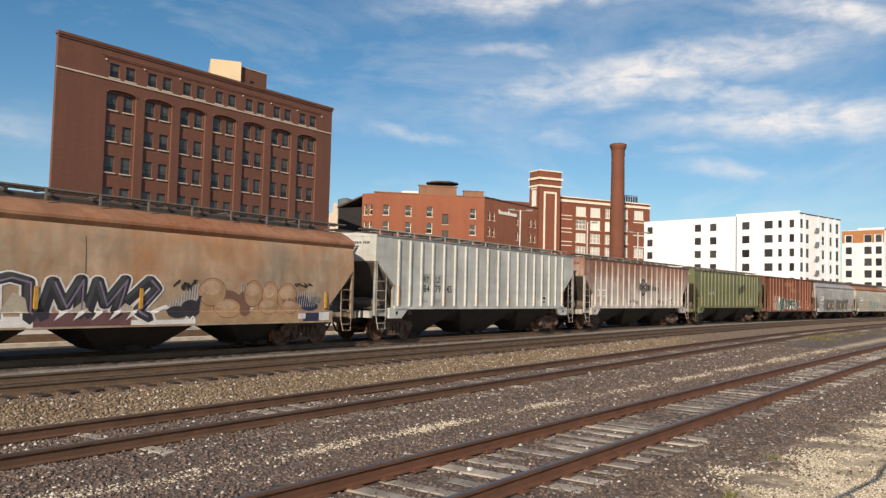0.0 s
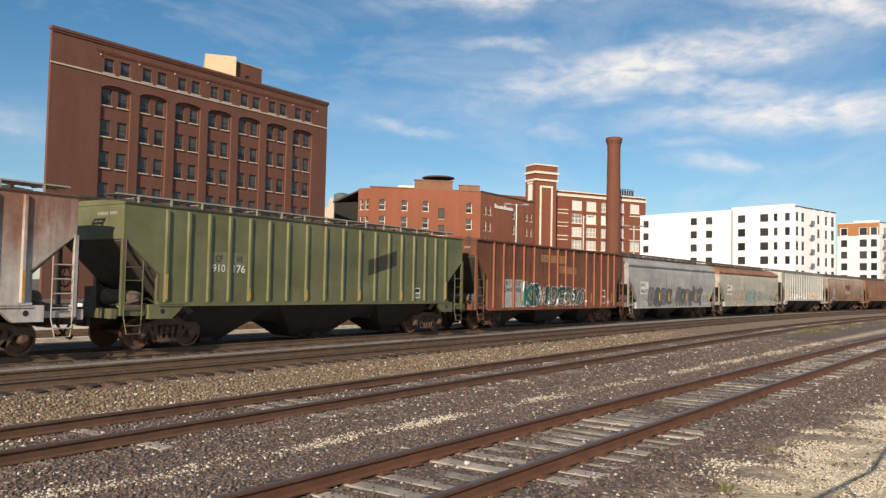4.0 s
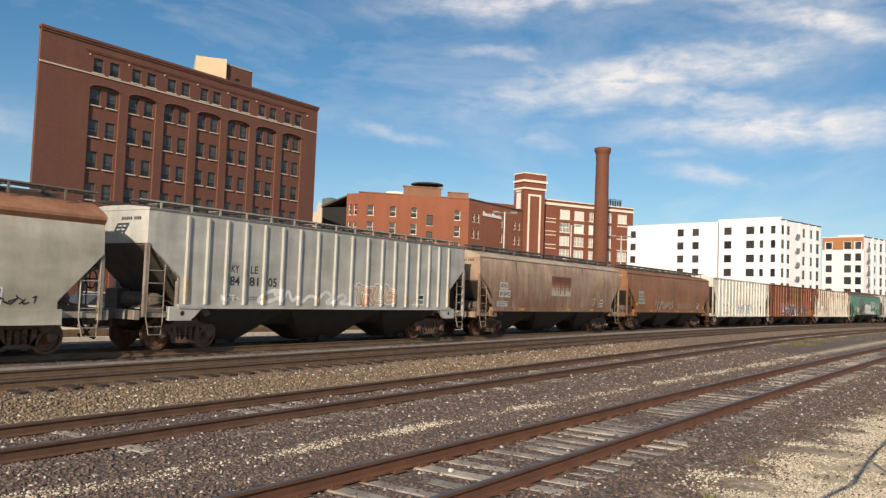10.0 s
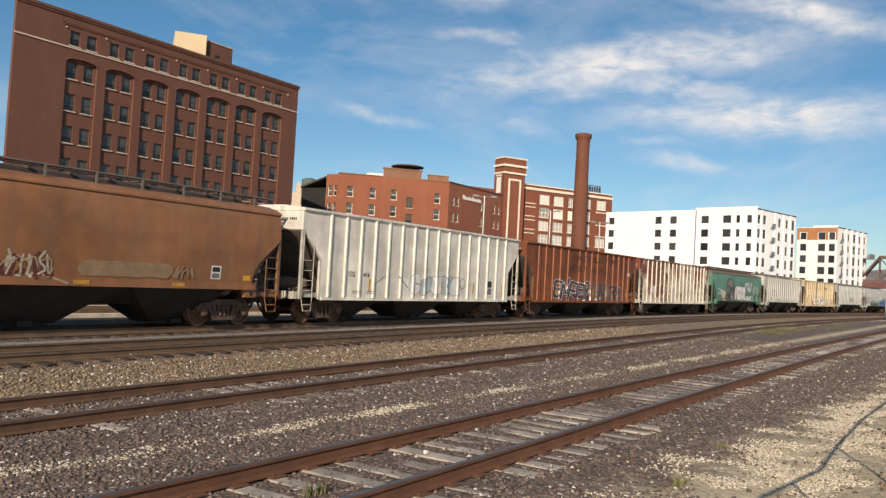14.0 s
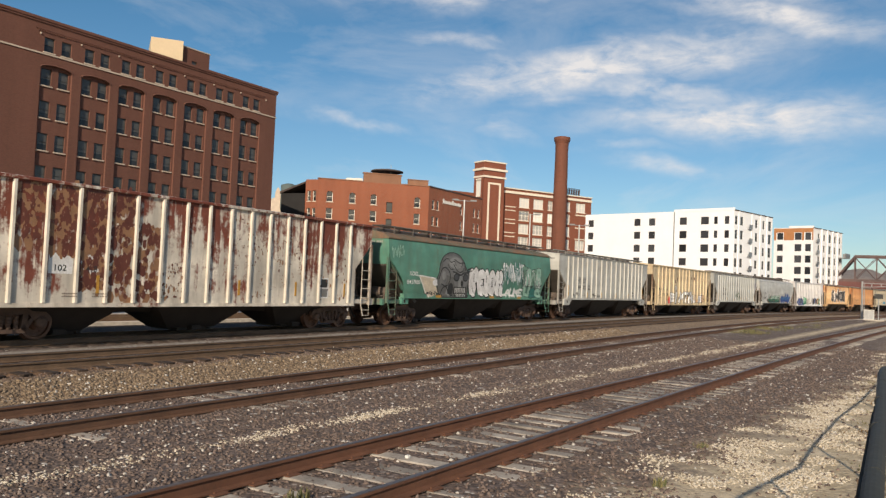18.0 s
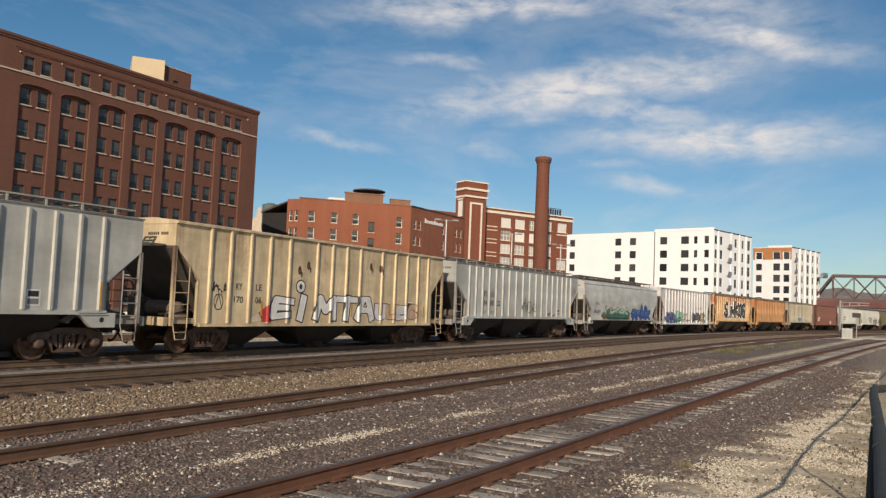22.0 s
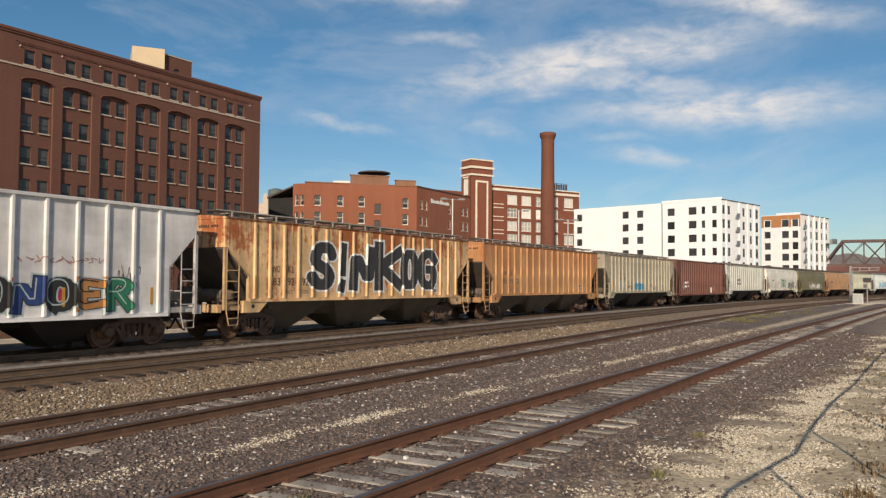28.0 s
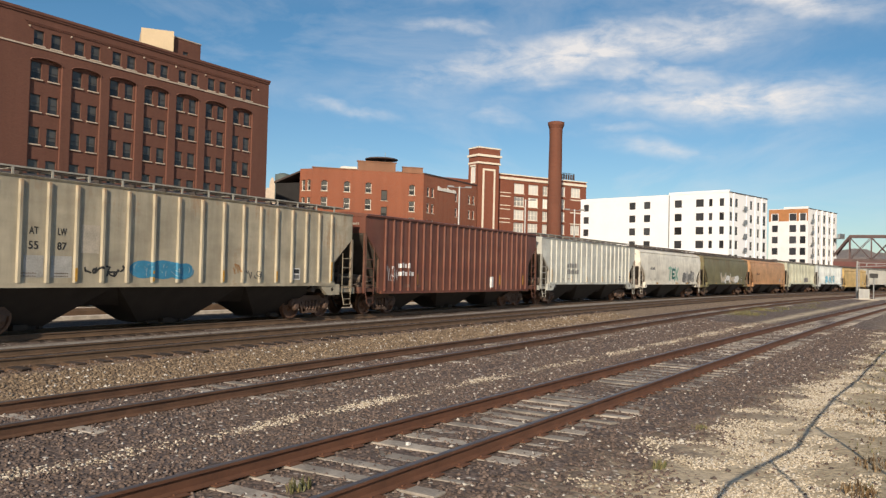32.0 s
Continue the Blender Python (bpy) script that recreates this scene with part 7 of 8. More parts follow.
for x_, z_, h_, w_ in ((-4.95, 3.68, 1.3, 0.14), (-3.72, 3.1, 1.1, 0.1), (2.83, 3.68, 0.9, 0.16)):
    put_flat(8, "rust_run", [([[(x_ - w_ * f, z_ - h_ * f), (x_ - w_ * f * 0.3, z_ - h_), (x_ + w_ * f * 0.3, z_ - h_ * 1.03), (x_ + w_ * f, z_ - h_ * f * 0.6), (x_ + w_ * 0.8, z_), (x_ - w_ * 0.8, z_)] for f in (0.4,)], "faint_brown")], "thin run of rust")
put_flat(8, "graffiti", [(brush([(4.25, 1.95), (4.6, 1.98), (4.55, 1.75), (4.3, 1.55), (4.3, 1.8), (4.25, 1.95)], 0.04) + brush([(5.05, 1.5), (5.05, 1.7), (5.35, 1.7), (5.35, 1.5), (5.05, 1.5)], 0.03), "cream")], "small cream marks")
# faded brown
plain_text(9, ["NOKL"], -6.45, 2.32, 0.2, "black", "patch", 0.26)
plain_text(9, ["844754"], -6.5, 1.85, 0.2, "black", "patch", 0.25)
put_flat(9, "graffiti", scribble(130, -3.4, 0.1, 1.36, 2.05, "maroon_dark", 16, 0.11) + scribble(131, -3.4, 0.1, 1.34, 2.1, "cream_grey", 18, 0.06) + scribble(132, -3.3, 0.0, 1.34, 2.0, "tan_grey", 12, 0.04), "pale spiky graffiti")
put_flat(9, "graffiti", [(brush([(-3.6, 1.3), (-3.3, 1.45), (-3.45, 2.1)], 0.07, 1.2) + brush([(-0.2, 1.5), (0.5, 1.28)], 0.06, 1.0), "tan_grey")], "pale spikes")
put_flat(9, "faded_graffiti", [(rect(0.9, 3.2, 1.5, 1.9), "faded")] + [(fan(oval(1.2 + 0.75 * k, 1.7, 0.42, 0.22)), "faded") for k in range(4)] + scribble(24, 3.2, 4.6, 1.46, 1.85, "faded", 7, 0.08), "ghost of painted-over graffiti")
put_flat(9, "lettering", [(rect(-7.0, -6.62, 1.66, 1.84), "yellow")])
put_flat(9, "lettering", [(rect(6.65, 6.98, 1.5, 1.66), "yellow")])
# white with a pale tag
split_text(10, 1, ["102", "416"], 1.8, 0.2, "black")
put_flat(10, "graffiti", piece("CNUUR", -1.6, 2.6, 1.06, 2.12, ["white", "pale_blue"], "slate", None, 0.46, 0.025, 2, 0.05, 0, 23, 0.05), "white and pale blue bubble graffiti")
put_flat(10, "graffiti", [(brush(oval(2.75, 1.72, 0.22, 0.24) + [(2.97, 1.72)], 0.03) + brush([(-4.1, 1.5), (-3.3, 1.9)], 0.03) + brush([(-2.4, 1.9), (-1.7, 1.45)], 0.04), "slate")], "thin dark lines")
# rust red
for text_, xs_, z_ in (("CO-OP", (-2.2, -1.75, -1.2, -0.7, -0.1), 3.42), ("ELEV", (0.75, 1.1, 1.65, 2.1), 3.42), ("ATOR", (2.55, 2.95, 3.4, 3.8), 3.42), ("CO", (4.5, 5.15), 3.42), ("MPTON", (-2.6, -2.05, -1.6, -1.1, -0.6), 2.78), ("NEBRA", (0.55, 1.0, 1.65, 2.1, 2.6), 2.78)):
    for c_, x_ in zip(text_, xs_):
        put_flat(11, "faded_lettering", [(glyphs(c_, x_, x_ + 0.34, z_ + (0.12 if c_ == "-" else 0), z_ + (0.17 if c_ == "-" else 0.34), 0.015), "faint")])
put_flat(11, "graffiti", piece("ENFER", -4.95, 0.4, 1.04, 2.26, ["ink_violet", "violet"], "white", None, 0.26, 0.04, 1, 0.1, 0.5, 24, 0.1, None, "rust_grey"), "dark graffiti outlined in white")
put_flat(11, "graffiti", scribble(150, -5.0, 0.5, 1.05, 2.2, "silver_white", 26, 0.03) + scribble(151, -4.9, 0.4, 1.05, 1.4, "violet", 10, 0.08), "thin white curls", kind_of="stuff")
put_flat(11, "graffiti", [([[(x, 1.04), (x + 0.55, 1.04), (x + 0.6, z), (x + 0.28, z + 0.22), (x - 0.02, z - 0.05)] for x, z in ((0.8, 1.95), (1.4, 1.7), (1.95, 1.9), (3.2, 1.75), (3.8, 1.6), (4.55, 1.85), (5.15, 1.5))], "haze_brown")], "hazy silver spray")
put_flat(11, "graffiti", piece("ENDRK", 0.75, 5.75, 1.04, 2.15, ["rust_grey", "faint"], "silver_brown", None, 0.26, 0.025, 0, 0.05, 0.4, 25, 0.08), "brown and silver graffiti")
put_flat(11, "graffiti", [(fan([(1.2, 1.04), (1.75, 1.5), (2.2, 1.2), (2.1, 1.04)]), "silver")] + scribble(26, 0.9, 5.7, 1.1, 2.1, "silver_brown", 16, 0.03) + [(fan(oval(7.0, 2.85, 0.2, 0.2)), "silver")], "silver chips", kind_of="stuff")
# white with large rust patches
put_flat(12, "number_panel", [(rect(-5.82, -5.13, 1.76, 2.3), "white")], "white number panel")
put_flat(12, "number_panel", [(rect(-4.9, -4.22, 1.76, 2.3), "white")], "white number panel")
split_text(12, 1, ["102", "418"], 1.83, 0.17, "black")
def flakes(seed, x0, x1, z0, z1, count, big):
    """Ragged rust flakes, thicker towards the top of their stretch."""
    rng = random.Random(seed)
    out = []
    for _ in range(count):
        cx, cz = rng.uniform(x0, x1), z1 - (z1 - z0) * rng.random() ** 1.25
        r = big * rng.uniform(0.25, 1.0)
        tall = rng.uniform(0.8, 2.2)
        pts = [(cx + r * rng.uniform(0.55, 1.1) * math.cos(0.8976 * k), cz + r * tall * rng.uniform(0.5, 1.1) * math.sin(0.8976 * k)) for k in range(7)]
        out += fan([(min(x1, max(x0, x)), z) for x, z in pts])
    return out


post_ = post_places(16)
for k, lo_, hi_, n_, m_ in ((0, 2.3, 4.0, 40, 40), (1, 2.2, 4.05, 48, 40), (2, 1.2, 4.05, 95, 60), (3, 1.05, 4.05, 95, 60), (4, 1.05, 3.2, 60, 50), (5, 1.05, 2.2, 16, 30), (8, 2.0, 3.9, 8, 30), (9, 1.1, 3.6, 12, 50), (10, 1.2, 3.2, 10, 40), (11, 1.8, 3.6, 8, 26), (12, 1.6, 3.6, 14, 40), (13, 1.1, 3.4, 12, 36), (14, 1.1, 3.6, 12, 36)):
    a_, b_ = post_[k] + 0.06, post_[k + 1] - 0.06
    put_flat(12, "rust_patch", [(flakes(k, a_, b_, lo_, hi_, n_, 0.15 if k < 5 else 0.06), "rusty_tan"), (flakes(k + 40, a_, b_, lo_ + 0.1, hi_, n_, 0.13 if k < 5 else 0.045), "maroon_rust"), (flakes(k + 80, a_, b_, lo_, hi_, m_, 0.03), "rust_fleck")], "peeling rust patch", kind_of="stuff")
# green
plain_text(13, ["NOKL"], -6.75, 2.2, 0.2, "white", None, 0.25)
plain_text(13, ["845900"], -6.95, 1.84, 0.19, "white", None, 0.28)
put_flat(13, "graffiti", [(fan([(-5.95, 2.22), (-4.7, 2.16), (-4.6, 1.85), (-4.3, 1.5), (-4.9, 1.3), (-5.3, 1.28), (-5.6, 1.7)]), "cream"), (brush([(-6.0, 2.24), (-4.6, 2.14)], 0.05) + brush([(-6.0, 2.22), (-5.2, 1.28)], 0.05) + fan(oval(-4.6, 1.95, 0.25, 0.15)), "white")] + scribble(29, -5.6, -4.4, 1.35, 1.55, "slate", 8, 0.03), "cream and white tag")
dome = [(-4.15, 1.3), (-4.42, 1.75), (-4.5, 2.1), (-4.3, 2.4), (-4.25, 2.8), (-3.95, 3.2), (-3.3, 3.4), (-2.6, 3.35), (-2.1, 3.05), (-1.85, 2.65), (-1.6, 2.45), (-1.5, 2.2), (-1.65, 1.9), (-1.6, 1.5), (-1.75, 1.3)]
holes_ = [q for cx, cz, rx, rz in ((-2.75, 2.24, 0.28, 0.2), (-1.9, 2.24, 0.25, 0.19), (-3.25, 1.65, 0.25, 0.32), (-2.2, 1.95, 0.12, 0.16)) for q in fan(oval(cx, cz, rx, rz))]
lines_ = brush(bent([(-4.35, 2.1), (-4.05, 2.75), (-3.4, 2.55), (-3.3, 2.1), (-3.6, 1.75), (-4.1, 1.9)], 2), 0.06) + brush(bent([(-3.0, 3.1), (-2.5, 2.9), (-2.0, 3.0), (-1.95, 2.6)], 2), 0.05) + brush(bent([(-3.05, 2.85), (-2.7, 2.5), (-2.2, 2.5), (-2.1, 2.7)], 1), 0.05) + brush(bent([(-4.1, 1.35), (-4.0, 1.75), (-3.6, 1.8), (-3.4, 1.4)], 2), 0.06)
rims_ = [q for cx in (-2.75, -1.9) for q in fan(oval(cx, 2.24, 0.2, 0.13))]
teeth_ = [rect(-2.85 + 0.15 * k, -2.75 + 0.15 * k, 1.5, 1.74)[0] for k in range(7)] + [rect(-2.8 + 0.15 * k, -2.7 + 0.15 * k, 1.32, 1.46)[0] for k in range(6)]
shade_ = fan(oval(-3.05, 2.75, 1.0, 0.52, 20)) + fan(oval(-2.3, 2.1, 0.7, 0.4, 18)) + fan(oval(-3.95, 2.2, 0.35, 0.4))
light_ = fan(oval(-2.85, 2.92, 0.62, 0.28, 18)) + fan(oval(-2.35, 2.0, 0.2, 0.35)) + fan(oval(-3.9, 2.3, 0.18, 0.22)) + fan(oval(-3.5, 1.5, 0.14, 0.2))
cracks_ = brush(bent([(-4.0, 2.95), (-3.6, 3.15), (-3.3, 2.9), (-3.0, 3.05), (-2.8, 2.8)], 1), 0.045) + brush(bent([(-3.6, 2.85), (-3.4, 2.6), (-3.05, 2.62)], 1), 0.04) + brush([(-2.3, 3.2), (-2.2, 2.9), (-2.35, 2.75)], 0.04) + brush([(-1.75, 2.62), (-1.3, 2.75)], 0.06) + brush([(-1.75, 2.55), (-1.25, 2.6)], 0.05) + brush(bent([(-3.1, 2.5), (-2.75, 2.46), (-2.4, 2.32), (-2.1, 2.46), (-1.6, 2.5)], 1), 0.075)
put_flat(13, "graffiti", [(fan([(x + (x + 3.0) * 0.045, z + (z - 2.3) * 0.045) for x, z in bent(dome, 2)]), "black"), (fan(bent(dome, 2)), "grey_mid"), (shade_, "skull_mid"), (light_, "skull_light"), (holes_ + rect(-2.95, -1.75, 1.32, 1.78) + lines_ + cracks_, "black"), (rims_, "slate"), (teeth_, "patch")], "large dark grey skull shape outlined in black")
# five fat letters, each a cluster of rounded lobes with thin black lines
lobes_ = [[(-1.25, 2.35, 0.3, 0.4), (-0.85, 2.4, 0.3, 0.42), (-1.1, 1.7, 0.36, 0.42), (-1.3, 2.0, 0.26, 0.5)], [(-0.4, 2.1, 0.34, 0.62), (-0.2, 2.45, 0.34, 0.3), (-0.25, 1.68, 0.36, 0.36)], [(0.3, 2.1, 0.3, 0.68), (0.3, 1.65, 0.33, 0.36)], [(0.9, 2.25, 0.4, 0.5), (0.9, 1.75, 0.4, 0.42)], [(1.5, 2.3, 0.28, 0.45), (1.85, 2.35, 0.28, 0.4), (1.5, 1.75, 0.28, 0.42), (1.9, 1.65, 0.28, 0.35)]]
inner_ = [[[(-1.05, 2.5), (-1.05, 2.1)], [(-1.0, 1.55), (-1.2, 1.85)]], [[(-0.25, 2.2), (0.0, 2.22)], [(-0.3, 1.9), (-0.02, 1.92)]], [[(0.25, 2.4), (0.28, 2.05)]], [[(0.85, 2.3), (0.85, 1.85), (0.97, 1.85), (0.97, 2.3), (0.85, 2.3)]], [[(1.68, 2.6), (1.66, 2.2)], [(1.7, 1.4), (1.7, 1.75)]]]
for k in range(5):
    put_flat(13, "graffiti_letter", [([q for c in lobes_[k] for q in fan(oval(c[0], c[1], c[2] + 0.03, c[3] + 0.03, 18))], "black"), ([q for c in lobes_[k] for q in fan(oval(c[0], c[1], c[2] - 0.03, c[3] - 0.03, 18))], "white"), ([q for st in inner_[k] for q in brush(st, 0.04)], "black")], "fat white bubble letter outlined in black", 0.0008 * k)
put_flat(13, "graffiti", scribble(140, 2.0, 4.5, 1.95, 3.2, "white", 15, 0.13) + scribble(141, 2.0, 4.5, 1.95, 3.25, "pale_blue", 14, 0.08) + scribble(142, 2.0, 4.5, 1.95, 3.3, "teal", 16, 0.035) + piece("LAUME", 1.95, 4.5, 1.3, 1.85, "white", "mint", None, 0.16, 0.03, 1, 0.05, 0.3, 33, 0.06, base=4), "white spiky graffiti")
put_flat(13, "graffiti", scribble(145, 2.0, 4.5, 1.95, 3.2, "black", 12, 0.025) + scribble(146, 4.4, 7.0, 1.35, 3.0, "dark_teal", 18, 0.04) + scribble(147, 4.4, 7.0, 1.5, 3.0, "white", 10, 0.03), "thin dark and white lines", kind_of="stuff")
put_flat(13, "graffiti", piece("TARR", 4.3, 7.0, 2.0, 3.1, ["green_grey", "mint"], "black", None, 0.26, 0.04, 1, 0.06, 0.3, 34, 0.1) + piece("UBC", 4.6, 7.0, 1.26, 1.95, ["mint", "teal"], "dark_teal", None, 0.28, 0.04, 1, 0, 0, 35, 0.08, base=5), "pale green graffiti")
put_flat(13, "graffiti", scribble(34, -8.2, -7.2, 2.9, 3.5, "mint", 10, 0.04) + scribble(36, -5.3, -4.2, 1.3, 1.5, "black", 8, 0.03), "pale marker tags", kind_of="stuff")
# grey with dark lettering
split_text(14, 2, ["KY", "LE"], 2.36, 0.24, "black", "patch")
split_text(14, 2, ["84", "83", "22"], 1.9, 0.29, "black")
put_flat(14, "graffiti", scribble(35, -6.15, -5.5, 1.38, 1.72, "black", 6, 0.04) + scribble(36, -2.95, -2.35, 1.4, 1.66, "black", 7, 0.045) + scribble(37, -2.2, -1.5, 1.4, 1.6, "black", 7, 0.045), "black marker tags", kind_of="stuff")
# yellow tan
split_text(15, 1, ["KY", "LE"], 2.12, 0.22, "slate")
split_text(15, 1, ["170", "06"], 1.68, 0.22, "black")
put_flat(15, "graffiti", [(fan([(-4.6, 1.3), (-4.0, 1.66), (-3.8, 1.04), (-4.3, 1.04)]), "red"), (fan([(-5.0, 1.1), (-4.5, 1.35), (-4.3, 1.1), (-4.8, 1.04)]), "cream")], "red and cream flourish")
put_flat(15, "graffiti", piece("EI", -4.0, -1.55, 1.0, 2.12, "white", "black", None, 0.34, 0.06, 0, 0.12, 0, 37, 0.05) + piece("MTA", -1.5, 2.6, 1.0, 2.2, "white", "black", None, 0.36, 0.06, 0, 0.06, 0, 38, 0.05, base=3), "white block graffiti outlined in black")
put_flat(15, "graffiti", [(fan(oval(-2.3, 2.35, 0.28, 0.26)), "black"), (fan(oval(-2.3, 2.35, 0.23, 0.21)), "white"), (fan(oval(-2.3, 2.35, 0.09, 0.1)), "black")], "round dot over the letter")
put_flat(15, "graffiti", piece("UUBS", 2.55, 6.1, 1.04, 1.88, ["silver_white", "peach"], "black", None, 0.3, 0.035, 1, 0.05, 0, 39, 0.05), "small silver graffiti")
put_flat(15, "graffiti", scribble(38, -6.75, -6.1, 1.95, 2.4, "black", 8, 0.035) + [(brush(oval(-6.4, 1.7, 0.2, 0.26) + [(-6.2, 1.7)], 0.03) + brush([(-6.55, 1.5), (-6.4, 1.95), (-6.25, 1.5)], 0.03), "black")], "black marker tags", kind_of="stuff")
for x_, z_ in ((-1.9, 3.15), (-2.4, 2.95), (2.2, 3.35), (2.9, 3.3)):
    put_flat(15, "rust_patch", [(fan(oval(x_, z_, 0.1, 0.17, 9)) + fan(oval(x_ + 0.12, z_ - 0.15, 0.05, 0.12, 8)), "brown")], "small rust hole")
# grey with dark numbers
split_text(16, 2, ["KY", "LE"], 2.42, 0.26, "black", "patch")
split_text(16, 2, ["84", "80", "22"], 1.92, 0.3, "black")
put_flat(16, "graffiti", [(brush(bent([(-0.4, 1.9), (-0.1, 2.35), (-0.1, 1.8), (0.15, 2.3), (0.25, 1.75)], 1), 0.05) + brush(bent([(0.45, 2.4), (0.6, 1.9), (0.95, 2.15), (0.55, 2.3)], 1), 0.045) + brush(bent([(1.05, 1.5), (1.1, 1.95), (1.3, 1.6), (1.6, 1.9), (1.35, 1.95)], 1), 0.045), "moss")] + scribble(160, -0.5, 1.3, 1.45, 2.5, "moss", 12, 0.035), "thin green tag")
put_flat(16, "graffiti", scribble(42, 3.1, 3.8, 1.42, 1.7, "black", 7, 0.04) + scribble(44, 4.0, 4.5, 1.42, 1.55, "black", 4, 0.04) + scribble(43, 4.1, 5.2, 2.2, 2.7, "pale_blue", 6, 0.035) + scribble(45, 7.2, 8.0, 2.6, 3.5, "lilac", 9, 0.03), "thin marker tags", kind_of="stuff")
# grey with green and blue graffiti
plain_text(17, ["NOKL"], -6.35, 2.3, 0.23, "black", None, 0.24)
plain_text(17, ["852885"], -6.5, 1.72, 0.22, "black", None, 0.27)
put_flat(17, "graffiti", [(fan(oval(-4.6, 1.5, 0.5, 0.28)) + fan(oval(-3.3, 1.75, 0.9, 0.35)) + fan(oval(-1.6, 1.75, 1.2, 0.35)) + fan(oval(0.4, 1.6, 0.8, 0.35)), "brown_grey"), (rect(-4.8, 1.0, 1.26, 1.45), "dark_teal")], "shadow of green graffiti")
put_flat(17, "graffiti", piece("LKABS", -4.4, 0.9, 1.32, 2.2, ["mint_light"], "dark_teal", None, 0.24, 0.05, 1, 0.12, 0.4, 44, 0.08, "green_deep"), "green and mint graffiti")
put_flat(17, "graffiti", piece("RAWK", 1.6, 6.0, 1.3, 2.2, ["blue"], "blue_deep", "blue", 0.4, 0.05, 0, 0.12, 0.5, 45, 0.1, None, "sky"), "deep blue graffiti")
# white with multicoloured graffiti
split_text(18, 1, ["KY", "LE"], 2.14, 0.14, "black", None, 0.26)
put_flat(18, "graffiti", piece("SMA", -6.9, -4.05, 1.02, 2.05, ["blue_deep", "navy"], "blue", "navy", 0.3, 0.04, 0, 0.1, 0.4, 46, 0.08, None, "pale_blue"), "blue graffiti")
put_flat(18, "graffiti", piece("HE", -4.15, -2.2, 1.02, 2.1, ["mint", "green"], "green_deep", None, 0.34, 0.05, 0, 0.1, 0.3, 47, 0.08, "green_deep", "white"), "green graffiti")
put_flat(18, "graffiti", piece("SML!", -2.3, 1.3, 1.05, 2.1, "panel_white", "black", None, 0.3, 0.022, 2, 0.1, 0, 48, 0.06), "unfilled black outline graffiti")
for k, (c_, f_, g_) in enumerate((("O", "black", "pale_blue"), ("N", "blue_deep", "pale_blue"), ("O", "black", "pale_blue"), ("E", "orange", "black"), ("R", "green_deep", "mint_light"))):
    put_flat(18, "graffiti", piece(c_, 1.34 + 0.91 * k, 2.3 + 0.91 * k, 1.04, 2.1, f_, "black", "pale_blue", 0.3, 0.035, 1, 0, 0, 60 + k, 0.02, None, g_, base=k), "multicoloured letter")
put_flat(18, "graffiti", [(fan(oval(1.82, 1.6, 0.11, 0.3)) + rect(2.28, 2.36, 1.15, 2.0) + fan(oval(3.64, 1.6, 0.12, 0.3)), "crimson")], "red cores")
put_flat(18, "graffiti", [(rect(4.08, 4.24, 1.1, 2.05) + rect(4.95, 5.1, 1.2, 2.05), "orange")], "orange edges")
put_flat(18, "graffiti", scribble(49, 2.5, 4.9, 2.35, 2.58, "crimson_pale", 12, 0.025) + scribble(50, 5.4, 6.2, 1.5, 2.4, "brown", 6, 0.02) + scribble(51, -2.0, 1.2, 1.1, 1.5, "black", 9, 0.02), "thin red and black scrawl", kind_of="stuff")
# orange rusted with huge letters
split_text(19, 1, ["NO", "KL"], 2.26, 0.25, "brown")
split_text(19, 1, ["83", "92", "92"], 1.8, 0.28, "brown")
put_flat(19, "graffiti", piece("S", -4.3, -2.3, 1.42, 3.68, "spray_black", "white", None, 0.64, 0.1, 2, 0.1, 0, 70, 0.03) + piece("!", -2.75, -1.45, 1.42, 3.6, "spray_black", "white", None, 0.44, 0.09, 0, 0.1, 0, 71, 0.02, base=1) + piece("N", -1.75, 0.2, 1.44, 3.55, "spray_black", "white", None, 0.6, 0.1, 1, 0.0, 0, 72, 0.03, base=2)
         + piece("K", 0.0, 2.3, 1.44, 3.8, "spray_black", "white", None, 0.64, 0.1, 0, 0.0, 0, 73, 0.02, base=3) + piece("O", 1.95, 3.6, 1.44, 3.6, "spray_black", "white", None, 0.6, 0.1, 2, 0.0, 0, 74, 0.02, base=4) + piece("G", 3.35, 5.4, 1.42, 3.66, "spray_black", "white", None, 0.6, 0.1, 1, 0.0, 0, 75, 0.02, base=5), "huge black letters outlined in white")
# orange rusted, plain
split_text(20, 1, ["NO", "KL"], 2.36, 0.25, "slate")
split_text(20, 1, ["83", "93", "22"], 1.92, 0.28, "slate")
# beige
split_text(21, 2, ["AT", "LW"], 2.6, 0.19, "black")
split_text(21, 2, ["55", "87"], 2.22, 0.2, "black")
put_flat(21, "number_panel", [(rect(-5.34, -4.8, 1.5, 2.06), "patch")], "grey data panel")
put_flat(21, "number_panel", [(rect(-4.6, -4.0, 1.5, 2.06), "patch")], "grey data panel")
put_flat(21, "number_panel", [(rect(-3.75, -3.18, 2.16, 2.92), "cream_grey")], "pale painted-out panel")
put_flat(21, "graffiti", scribble(51, -3.6, -2.4, 1.5, 1.85, "black", 8, 0.05), "black marker tag", kind_of="stuff")
put_flat(21, "graffiti", [(fan(oval(-1.7, 1.75, 0.5, 0.26)) + fan(oval(-1.0, 1.75, 0.6, 0.28)) + fan(oval(-0.3, 1.7, 0.5, 0.24)), "sky_deep")] + piece("SBRO", -2.1, 0.15, 1.52, 2.0, "sky_deep", "pale_blue", None, 0.1, 0.02, 2, 0.02, 0, 52, 0.03), "sky blue tag")
